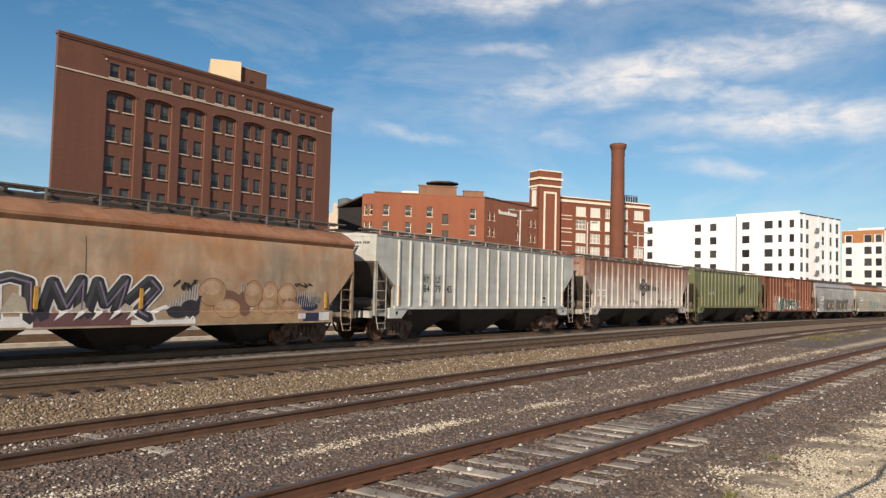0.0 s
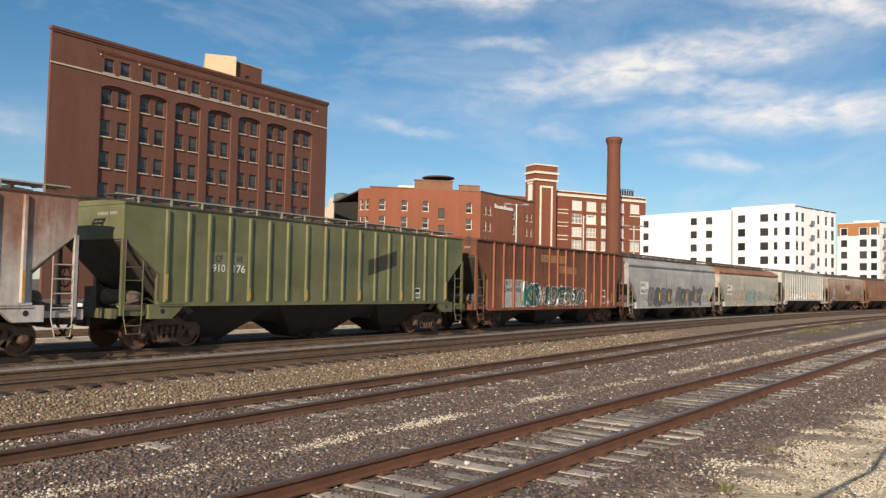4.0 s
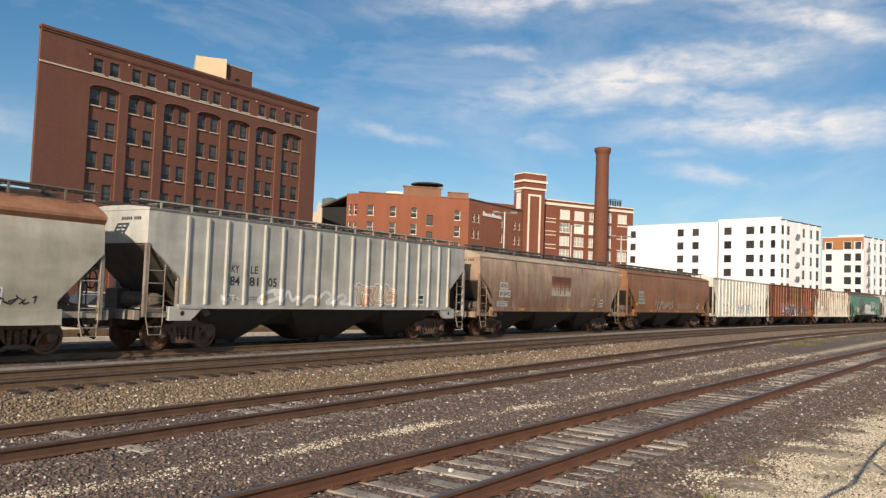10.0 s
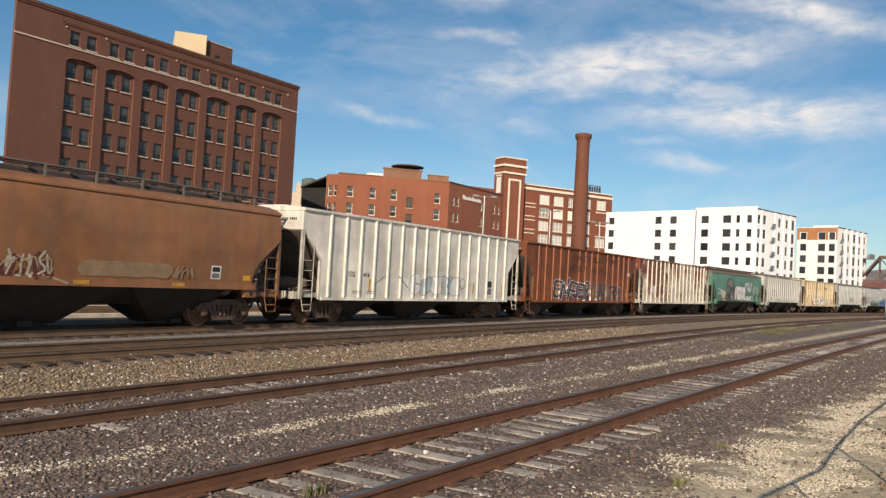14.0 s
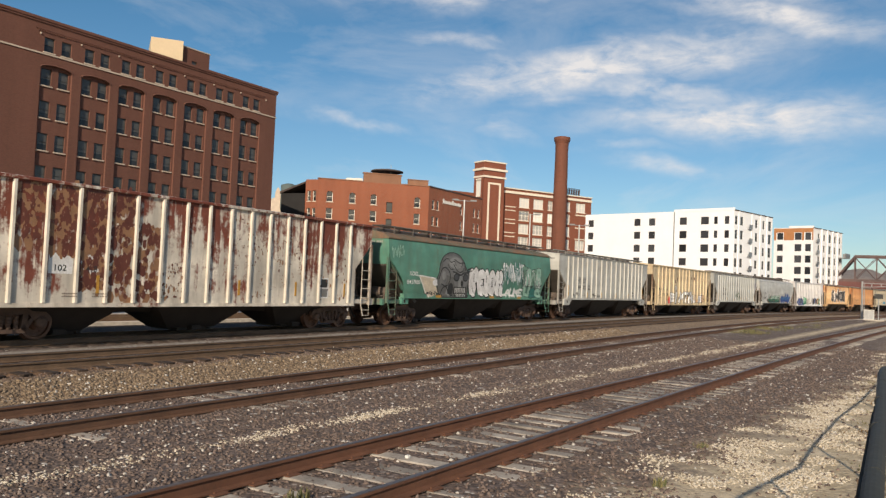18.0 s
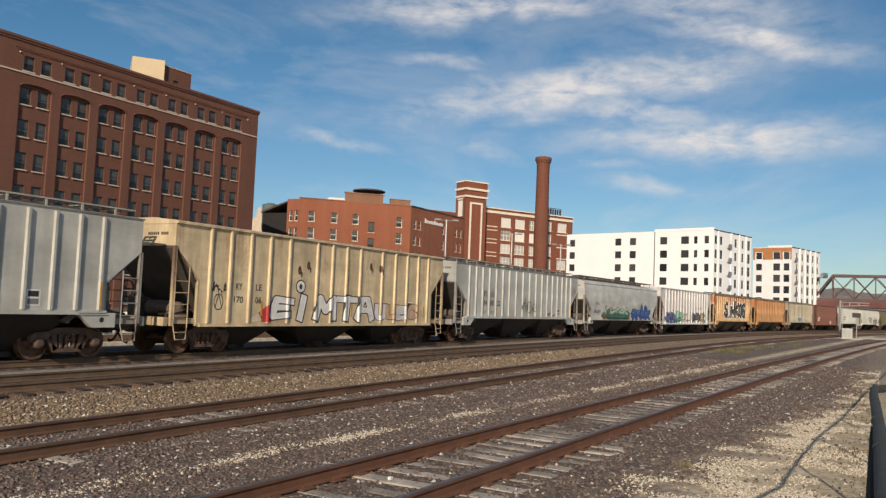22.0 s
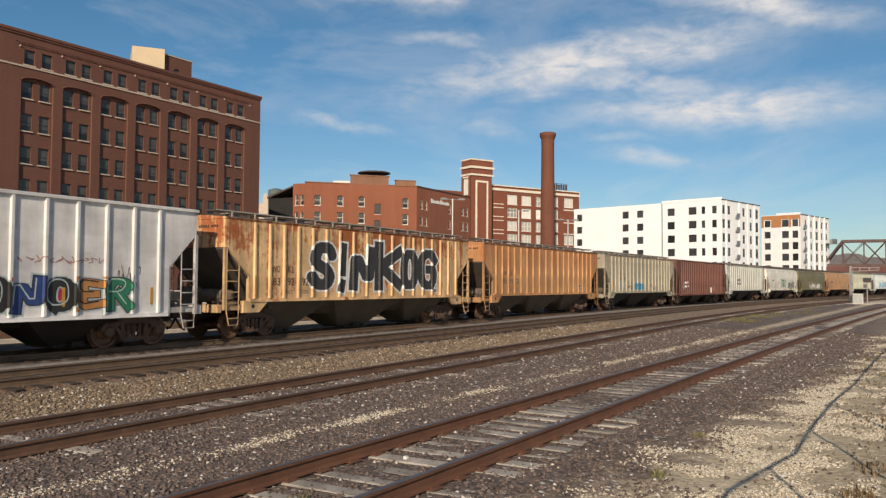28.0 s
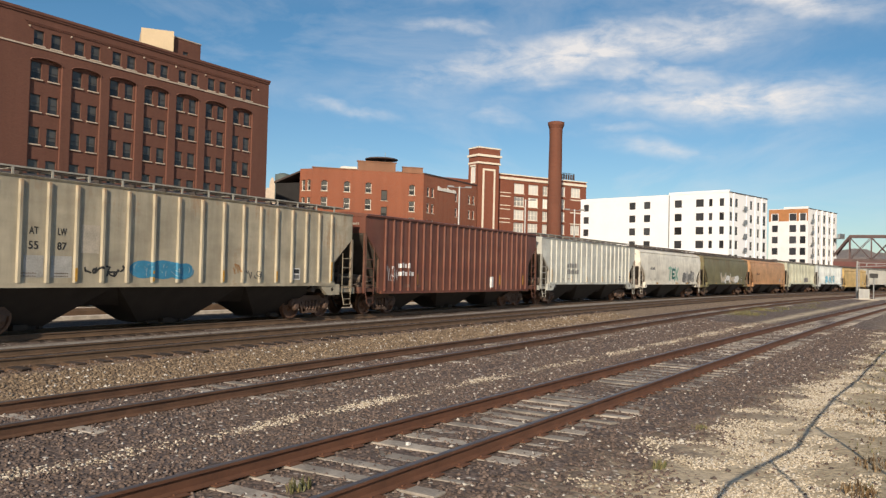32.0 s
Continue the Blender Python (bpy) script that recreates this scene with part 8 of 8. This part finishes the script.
put_flat(21, "graffiti", scribble(53, 2.4, 3.2, 1.5, 1.8, "slate", 6, 0.03) + scribble(54, 1.8, 2.2, 1.6, 2.0, "dull_yellow", 3, 0.05), "faint marks", kind_of="stuff")
# dark brown and those beyond
put_flat(22, "lettering", bar_row(-5.9, -4.9, 2.0, 0.22, 4, "white") + bar_row(-5.9, -4.6, 1.65, 0.22, 5, "white"))
put_flat(22, "data_panel", [(rect(2.6, 3.0, 1.1, 1.65), "white")])
put_flat(22, "graffiti", scribble(53, -6.8, -5.9, 1.4, 2.2, "silver", 9, 0.03), "silver marker tag", kind_of="stuff")
put_flat(23, "lettering", bar_row(-4.5, -3.0, 2.3, 0.28, 4, "grey") + bar_row(-4.7, -2.6, 1.9, 0.3, 6, "grey"))
put_flat(24, "lettering", bar_row(-6.0, -4.8, 2.4, 0.22, 4, "grey"))
put_flat(24, "graffiti", piece("SANE", 2.6, 6.2, 1.3, 2.4, ["grey", "patch"], "black", None, 0.34, 0.04, 1, 0.06, 0.3, 54, 0.08) + piece("TEX", -1.5, 1.3, 1.5, 2.7, ["mint", "teal"], "white", None, 0.3, 0.04, 1, 0, 0.3, 55, 0.08, base=5), "grey and green graffiti")
put_flat(25, "graffiti", piece("WAKS", -2.8, 4.6, 1.3, 2.3, ["cream", "white"], "pale_blue", None, 0.4, 0.04, 0, 0.1, 0.5, 56, 0.1), "cream spiky graffiti")
put_flat(26, "lettering", bar_row(-5.8, -4.4, 2.3, 0.25, 5, "brown"))
put_flat(27, "graffiti", piece("SOE", 1.0, 3.7, 1.42, 2.2, ["grey"], "black", None, 0.3, 0.04, 1, 0, 0, 57, 0.06), "grey graffiti block")
put_flat(28, "graffiti", piece("DUKES", -3.4, 2.8, 1.42, 2.7, ["sky", "pale_blue"], "teal", None, 0.36, 0.05, 1, 0.06, 0.3, 58, 0.08), "pale blue graffiti")

# ---- beside the tracks ----
# a signal with its cabinet where the siding meets a crossing
sg = thing("signal_mast", "grey railway signal mast with a cantilever arm", "railway signal", m=pose(108.6, 4.8, GZ))
part("mast", mesh_of("mast", bars([[(0, 0, 0), (0, 0, 4.6)]], 0.11, 8), M_GALV), None, sg)
part("arm", mesh_of("arm", bars([[(0, 0, 4.4), (0, -3.1, 4.35)], [(0, 0, 3.9), (0, -3.1, 4.1)], [(0, -1, 4.4), (0, -1, 4.0)], [(0, -2, 4.4), (0, -2, 4.05)]], 0.06), M_GALV), None, sg)
part("ladder", mesh_of("ladder", bars([[(-0.25, 0.1, 0), (-0.25, 0.1, 4.4)], [(-0.25, -0.25, 0), (-0.25, -0.25, 4.4)]] + [[(-0.25, 0.1, 0.4 + 0.35 * k), (-0.25, -0.25, 0.4 + 0.35 * k)] for k in range(11)], 0.025), M_GALV), None, sg)
bm = boxes((-0.25, 0.25, -2.2, -1.3, 2.6, 3.15))
part("signal_head", mesh_of("signal_head", bm, M_BLACK), None, sg, "black signal head")
part("post", mesh_of("post", bars([[(0, -1.75, 0), (0, -1.75, 2.7)]], 0.07, 8), M_GALV), None, sg)
cb = thing("relay_cabinet", "pale grey trackside relay cabinet on a concrete slab", "cabinet", m=pose(107.6, 4.0, GZ))
bm = boxes((-0.45, 0.45, -0.55, 0.55, 0.1, 1.2), (-0.5, 0.5, -0.6, 0.6, 1.2, 1.26))
part("body", mesh_of("body", bm, plain("cabinet_paint", (0.55, 0.55, 0.5), 0.5, 0, 0.1, 2)), None, cb)
part("door", mesh_of("door", boxes((-0.47, -0.45, -0.5, -0.02, 0.18, 1.14), (-0.47, -0.45, 0.02, 0.5, 0.18, 1.14)), M_GALV), None, cb)
part("slab", mesh_of("slab", boxes((-1.2, 1.6, -1.6, 1.8, -0.1, 0.1)), M_CONCRETE), None, cb)
tagged(new("road", mesh_of("road", boxes((118, 124, -60, 12.0, -0.26, -0.2), (113, 118, -12, 3.0, -0.26, -0.19)), M_CONCRETE)), "pale concrete crossing road beyond the signal", "road", kind="structure")
# the ground behind the train: a service road and a low kerb wall seen under the cars
def ribbon(off0, off1, z0, z1, s0, s1, mat, name):
    """A strip that runs beside the train's track."""
    bm = bmesh.new()
    rings = []
    for s in spaced((s0, s1, 6.0)):
        a, b = train_line(s, off0), train_line(s, off1)
        rings.append([bm.verts.new((p[0], p[1], z)) for p, z in ((a, z0), (b, z0), (b, z1), (a, z1))])
    for p, q in zip(rings, rings[1:]):
        for k in range(4):
            bm.faces.new((p[k], p[(k + 1) % 4], q[(k + 1) % 4], q[k]))
    bm.faces.new(rings[0]), bm.faces.new(rings[-1][::-1])
    return mesh_of(name, bm, mat)


M_PALEROAD = plain("pale_concrete_road", (0.6, 0.54, 0.46), 0.9, 0, 0.2, 0.5, 0.2, 20)
M_LEDGE = plain("pale_stone_ledge", (0.62, 0.57, 0.5), 0.95, 0, 0.35, 3, 0.5, 12)
tagged(new("pavement", ribbon(-7.62, -16.5, -0.3, 0.07, -40, 120, M_PALEROAD, "pavement")), "pale concrete service road behind the train", "road", kind="structure")
yt = thing("railway_track", "brown rails on pale ballast beside the service road", "railway track", "parallel tracks", "structure", pose(0, 0, 0))
part("ballast_ledge", ribbon(-5.2, -7.6, -0.3, 0.01, -40, 120, M_LEDGE, "ballast_ledge"), None, yt, "pale sunlit ballast under the rails")
for o_ in (-5.6, -7.03):
    part("rail", ribbon(o_, o_ - 0.07, 0.0, 0.18, -40, 120, M_RAILMAIN, "rail"), None, yt)


def parked_car(x, y, turn):
    """A white saloon seen only between the wheels of the train."""
    car = thing("parked_car", "white parked car on the service road behind the train", "car", "parked cars", m=pose(x, y, 0.07, 0, 0, turn))
    bm = bmesh.new()
    prism(bm, [(-2.2, 0.3), (2.2, 0.3), (2.25, 0.55), (2.1, 0.78), (1.1, 0.92), (-1.9, 0.95), (-2.25, 0.8)], -0.85, 0.85, "y")
    bmesh.ops.bevel(bm, geom=list(bm.edges), offset=0.05, segments=2, affect="EDGES")
    part("body", mesh_of("body", bm, M_SASHW), None, car)
    bm = bmesh.new()
    prism(bm, [(-1.75, 0.93), (1.05, 0.91), (0.35, 1.42), (-1.1, 1.44)], -0.74, 0.74, "y")
    part("window", mesh_of("window", bm, M_GLASSB), None, car, "dark windows")
    bm = bmesh.new()
    prism(bm, [(-1.12, 1.42), (0.38, 1.4), (0.25, 1.47), (-1.0, 1.48)], -0.73, 0.73, "y")
    part("roof", mesh_of("roof", bm, M_SASHW), None, car)
    for wx in (-1.35, 1.35):
        for sy in (-0.78, 0.78):
            bm = bmesh.new()
            disc_ring(bm, 0, 0, 0, [(-0.1, 0.24), (-0.09, 0.31), (0.09, 0.31), (0.1, 0.24)], 20, "y")
            wh = part("wheel", mesh_of("wheel", bm, M_BLACK), None, car)
            wh.location = (wx, sy, 0.31)
            bm = bmesh.new()
            disc_ring(bm, 0, 0, 0, [(-0.105, 0.02), (-0.11, 0.22), (0.11, 0.22), (0.105, 0.02)], 16, "y")
            part("rim", mesh_of("rim", bm, M_GALV), None, wh)


parked_car(20.8, 30.4, 4)
parked_car(27.4, 30.1, -2)

# the coated guard cable close to the camera, with wire netting under it
M_PIPE = plain("dark_coating", (0.035, 0.037, 0.032), 0.75, 0.0, 0.3, 30)
pr = thing("cable_railing", "dark rubber-coated guard cable with black wire netting", "railing", m=pose(0, 0, 0))
part("top_rail", mesh_of("top_rail", bars([[(0.264, -0.008, 1.927), (0.36, -0.006, 1.927), (0.636, -0.002, 1.927), (0.93, 0.005, 1.927), (0.985, 0.0045, 1.9268), (1.02, -0.01, 1.927), (1.05, -0.05, 1.928), (1.06, -0.2, 1.93)]], 0.0041, 14), M_PIPE), None, pr)
for x in (0.384, 0.528, 0.672, 0.816):
    bm = bmesh.new()
    disc_ring(bm, x, -0.008 + (x - 0.264) * 0.0185, 1.927, [(-0.002, 0.0043), (0.002, 0.0043)], 14, "x")
    part("sleeve", mesh_of("sleeve", bm, M_PIPE), None, pr)
for x, y in ((0.262, -0.004), (1.06, -0.2)):
    part("post", mesh_of("post", bars([[(x, y, GZ - 0.1), (x, y, 1.93)]], 0.012, 8), M_PIPE), None, pr)
bm = bmesh.new()
for k in range(110):
    x = 0.264 + k * 0.0036
    for s_ in (-1, 1):
        tube(bm, [(x, 0.001 + k * 4e-5, 1.8), (x + s_ * 0.012, 0.0015 + k * 4e-5, 1.86), (x + s_ * 0.02, -0.003 + k * 5e-5, 1.923)], 0.0014, 4)
tagged(part("netting", mesh_of("netting", bm, M_PIPE), None, pr, "black wire netting"), kind="stuff")

# the tall fence beside the camera; only its shadow reaches into view
fe = thing("fence", "galvanised steel post and rail fence beside the pale gravel", "fence", m=pose(0, 0, 0))
fline = [(1.4, -0.26), (4.2, -0.22), (5.62, -0.45), (6.66, -0.64), (8.69, -0.64), (12.03, -0.74), (15.35, -0.97), (22.06, -1.25), (40.0, -2.1), (60.0, -3.0)]
part("top_rail", mesh_of("top_rail", bars([[(x, y, 2.34) for x, y in fline]], 0.027, 8), M_GALV), None, fe)
for x, y in ((2.4, -0.25), (5.62, -0.45), (8.69, -0.64), (11.95, -0.74), (15.35, -0.97), (18.7, -1.11), (22.06, -1.25), (25.4, -1.41), (28.8, -1.57), (32.2, -1.73), (35.6, -1.89), (39.0, -2.05)):
    part("post", cached("fpost", lambda: mesh_of("post", bars([[(0, 0, GZ - 0.1), (0, 0, 2.36)]], 0.022, 8), M_GALV)), None, fe).location = (x, y, 0)


# ---- weeds ----
def leaf_mat(name, a, b):
    m, nt, bs = node_mat(name)
    g = nt.nodes.new("ShaderNodeNewGeometry")
    link_color(nt, bs.inputs["Base Color"], mix(nt, g.outputs["Random Per Island"], a, b))
    bs.inputs["Roughness"].default_value = 0.7
    return m


M_WEED = leaf_mat("weed_blades", (0.07, 0.085, 0.03), (0.24, 0.2, 0.09))


def weeds(name, label, centres, seed, mat=None):
    rng = random.Random(seed)
    vs, fs = [], []
    for cx, cy, r, n, tall in centres:
        for _ in range(n):
            a, d = rng.uniform(0, 6.28), r * math.sqrt(rng.random())
            x, y = cx + d * math.cos(a), cy + d * math.sin(a) * 0.5
            z = ground_height(x, y) - 0.02
            h, w, b = tall * rng.uniform(0.4, 1.0), rng.uniform(0.006, 0.014), rng.uniform(0, 6.28)
            lx, ly = math.cos(b) * h * rng.uniform(0.1, 0.6), math.sin(b) * h * rng.uniform(0.1, 0.6)
            px, py = -math.sin(b) * w, math.cos(b) * w
            k = len(vs)
            vs += [(x - px, y - py, z), (x + px, y + py, z), (x + lx * 0.4 + px * 0.8, y + ly * 0.4 + py * 0.8, z + h * 0.65), (x + lx * 0.4 - px * 0.8, y + ly * 0.4 - py * 0.8, z + h * 0.65), (x + lx, y + ly, z + h)]
            fs += [(k, k + 1, k + 2, k + 3), (k + 3, k + 2, k + 4)]
    me = bpy.data.meshes.new(name)
    me.from_pydata(vs, [], fs)
    me.materials.append(mat or M_WEED)
    tagged(new(name, me), label, "weeds", kind="stuff")


rng = random.Random(77)
weeds("weeds", "thin green weeds growing in the ballast", [(58 + rng.uniform(-9, 9), 8.0 + rng.uniform(-0.7, 0.7), 1.1, 75, 0.28) for _ in range(12)] + [(75 + rng.uniform(-12, 14), 6.6 + rng.uniform(-1, 1), 1.6, 60, 0.26) for _ in range(6)]
      + [(6.15, 5.1, 0.18, 40, 0.22), (12.3, 2.6, 0.2, 60, 0.1), (9.6, 2.5, 0.15, 50, 0.1)] + [(10 + 2.2 * k, 0.5 + rng.uniform(-0.4, 0.35), 0.5, 22, 0.1) for k in range(9)], 5)


weeds("dry_weeds", "dry brown weeds along the guard rail", [(9.7, 0.4, 0.35, 90, 0.12), (11.3, 0.3, 0.4, 60, 0.12), (15.5, 0.4, 0.6, 60, 0.14)] + [(13 + 2.5 * k, rng.uniform(0.1, 0.8), 0.5, 26, 0.1) for k in range(9)], 6, leaf_mat("dry_weed", (0.09, 0.055, 0.03), (0.25, 0.17, 0.08)))


# ---- loose stones ----
def stone_mat(name, dark, light, bright=0.02):
    m, nt, b = node_mat(name)
    g = nt.nodes.new("ShaderNodeNewGeometry")
    r = g.outputs["Random Per Island"]
    col = mix(nt, r, dark, light)
    col = mix(nt, math_node(nt, "GREATER_THAN", math_node(nt, "FRACT", math_node(nt, "MULTIPLY", r, 37.7)), 1 - bright), col, (0.6, 0.57, 0.52))
    fine = tex_noise(nt, coords(nt), 30, 4)
    col = mix(nt, ramp(nt, fine, 0.3, 0.7, 0.0, 0.35), col, tuple(c * 0.65 for c in dark))
    link_color(nt, b.inputs["Base Color"], col)
    b.inputs["Roughness"].default_value = 0.92
    return m


def pale_zone(x, y):
    """How likely a pale limestone chip is here: the strip between the tracks, and the sandy margin at the fence."""
    n = noise.noise((x * 0.7, y * 0.7, 4.0))
    sand = 1 - smooth(3.0, 4.1, y + 0.1 * min(x, 27.0) + 1.3 * n)
    strip = (1 - smooth(0.05, 0.3 + 0.006 * max(0.0, x - 12), abs(y + 0.05 * x - 8.3))) * (0.12 + 0.75 * smooth(-0.15, 0.5, noise.noise((x * 0.5, 2.0, 9.0)) + 0.006 * x))
    return max(sand, 0.85 * strip)


def scatter(name, label, count, seed, pick, size, mat, sink=0.35):
    """Angular stones, denser near the camera."""
    rng = np.random.default_rng(seed)
    base = np.array([(1, 0, 0), (-1, 0, 0), (0, 1, 0), (0, -1, 0), (0, 0, 1), (0, 0, -1)], float)
    tri = np.array([(0, 2, 4), (2, 1, 4), (1, 3, 4), (3, 0, 4), (2, 0, 5), (1, 2, 5), (3, 1, 5), (0, 3, 5)])
    places = []
    while len(places) < count:
        u = rng.random((count, 4))
        for a, b, c, d in u:
            x = 2.5 + 40 * a ** 2.2
            y = 0.2 + 17.5 * b
            if c < pick(x, y):
                places.append((x, y, ground_height(x, y) + 0.03 * noise.noise((x * 0.9, y * 0.9, 0.0))))
                if len(places) == count:
                    break
    p = np.array(places)
    n = len(p)
    s = rng.uniform(size[0], size[1], n) * (1 + p[:, 0] / 60)
    shape = rng.uniform(0.55, 1.25, (n, 6, 1)) * base[None] + rng.normal(0, 0.16, (n, 6, 3))
    ang = rng.uniform(0, 6.283, n)
    ca, sa = np.cos(ang)[:, None], np.sin(ang)[:, None]
    vx, vy, vz = shape[..., 0], shape[..., 1], shape[..., 2] * 0.75
    v = np.stack([vx * ca - vy * sa, vx * sa + vy * ca, vz], -1) * s[:, None, None] + p[:, None, :]
    v[..., 2] += (s * (0.5 - sink))[:, None]
    f = (tri[None] + (np.arange(n) * 6)[:, None, None]).reshape(-1, 3)
    me = bpy.data.meshes.new(name)
    me.vertices.add(n * 6)
    me.vertices.foreach_set("co", v.reshape(-1))
    me.loops.add(len(f) * 3)
    me.loops.foreach_set("vertex_index", f.reshape(-1).astype(np.int32))
    me.polygons.add(len(f))
    me.polygons.foreach_set("loop_start", np.arange(len(f), dtype=np.int32) * 3)
    me.update(calc_edges=True)
    me.materials.append(mat)
    tagged(new(name, me), label, "gravel", kind="stuff")


def shoulder(x, y):
    off = track_distance(x, y)[1]
    return smooth(5.62, 5.85, off) * (1 - smooth(7.4, 8.1, off))


scatter("ballast_stones", "dark purple-grey crushed ballast stones", 52000, 3, lambda x, y: (1 - 0.88 * pale_zone(x, y)) * (1 - shoulder(x, y)) * (0.42 if track_distance(x, y)[0] < 1.2 else 1.0) * (0.1 if 3.2 < track_distance(x, y)[1] < 5.3 else 1.0) * (0.12 if track_distance(x, y)[1] <= 3.2 else 1.0), (0.014, 0.034), stone_mat("dark_stone", (0.087, 0.064, 0.055), (0.235, 0.177, 0.15), 0.045))
scatter("shoulder_ballast", "tan crushed ballast stones on the raised track bed", 26000, 4, shoulder, (0.018, 0.042), stone_mat("tan_stone", (0.1, 0.07, 0.048), (0.36, 0.275, 0.185), 0.05))
scatter("limestone_chips", "pale limestone chips lying in patches", 46000, 5, lambda x, y: pale_zone(x, y) ** (1.0 if x < 13 else 1.5) * (1 - shoulder(x, y)) * (1.0 if y > 4 else smooth(-0.1, 0.4, noise.noise((x * 1.1, y * 1.1, 2.0)) + 0.1)), (0.008, 0.024), stone_mat("pale_stone_chip", (0.38, 0.32, 0.23), (0.76, 0.69, 0.57), 0.08))

# the white stone lying between the siding's rails
ws = part("white_stone", mesh_of("white_stone", boxes((-0.025, 0.02, -0.018, 0.02, -0.02, 0.018), (-0.014, 0.03, -0.02, 0.008, -0.02, 0.012)), M_WHITE), None)
ws.location = (8.42, 5.28, -0.15)
tagged(ws, "white stone lying between the siding rails", "stone")


# ---- ties ----
def tie_mesh(seed, mat):
    rng = random.Random(seed)
    bm = bmesh.new()
    vs = box(bm, -0.115, 0.115, -1.3, 1.3, -0.36, -0.168)
    for v in vs:
        v.co.x += rng.uniform(-0.012, 0.012)
        v.co.y += rng.uniform(-0.05, 0.05)
        v.co.z += rng.uniform(-0.012, 0.006)
    bmesh.ops.bevel(bm, geom=list(bm.edges), offset=0.012, segments=1, affect="EDGES")
    return mesh_of("tie", bm, mat)


def plate_mesh(mat):
    bm = boxes((-0.1, 0.1, -0.15, 0.15, -0.172, -0.16), (-0.05, -0.035, -0.095, -0.075, -0.16, -0.145), (0.035, 0.05, 0.075, 0.095, -0.16, -0.145))
    return mesh_of("tie_plate", bm, mat)


TIES = [[tie_mesh(k + 10 * j, m) for k in range(6)] for j, m in enumerate((M_TIE, M_TIE, M_TIEDARK, M_TIEDARK))]
PLATE = plate_mesh(M_RAIL)
rng = random.Random(31)
for j, (tname, line, off, top, s0, s1) in enumerate(TRACKS):
    step = 0.53 if j < 2 else 0.55
    count = (150, 190, 170, 120)[j]
    start = (0.5, 2.0, 3.0, 3.0)[j]
    for k in range(count):
        s = start + k * step + rng.uniform(-0.03, 0.03)
        x, y, h = line(s, off)
        drop = rng.uniform(0.0, 0.03) if j == 0 else (rng.uniform(0.0, 0.035) if j == 1 else (-0.014 if j == 2 else 0.0))
        o = part("tie", TIES[j][rng.randrange(6)], None, TRACK_THINGS[tname])
        o.matrix_basis = pose(x, y, top - drop, 0, 0, math.degrees(h) + rng.uniform(-1.5, 1.5)) @ Matrix.Diagonal((1, 0.97 if j > 1 else 1, 1, 1))
        if j == 0 and s < 26:
            for side in (-0.7525, 0.7525):
                a, b, _ = line(s, off + side)
                part("tie_plate", PLATE, None, TRACK_THINGS[tname], "", pose(a, b, top, 0, 0, math.degrees(h)))
# the far rest of the ties, too small to pick apart
for j, (tname, line, off, top, s0, s1) in enumerate(TRACKS):
    step, count, start = (0.53 if j < 2 else 0.55), (150, 190, 170, 120)[j], (0.5, 2.0, 3.0, 3.0)[j]
    bm = bmesh.new()
    s = start + count * step
    while s < min(s1, 190):
        x, y, h = line(s, off)
        box(bm, -0.115, 0.115, -1.3, 1.3, -0.36, -0.172, pose(x, y, top, 0, 0, math.degrees(h)))
        s += step
    tagged(part("far_ties", mesh_of("far_ties", bm, M_TIE if j < 2 else M_TIEDARK), None, TRACK_THINGS[tname]), kind="stuff")


def motions():
    """The train rolls past at a steady pace; its wheels turn."""
    for i, car in enumerate(CARS):
        mid = (COUPLINGS[i] + COUPLINGS[i + 1]) / 2
        walk(car, [(t, train_place(t, mid)) for t in range(33)])
    turn = math.degrees(11.62 / FPS / 0.457)
    first = {}
    for w, s in TRUCKS:
        if s not in first:
            walk(w, [(k / FPS, pose(s * 0.86, 0, 0.457, 0, -turn * k, 0)) for k in range(32 * FPS + 1)])
            first[s] = w.animation_data
        else:
            w.rotation_mode = "QUATERNION"
            keys = w.animation_data_create()
            keys.action = first[s].action
            keys.action_slot = first[s].action_slot


motions()
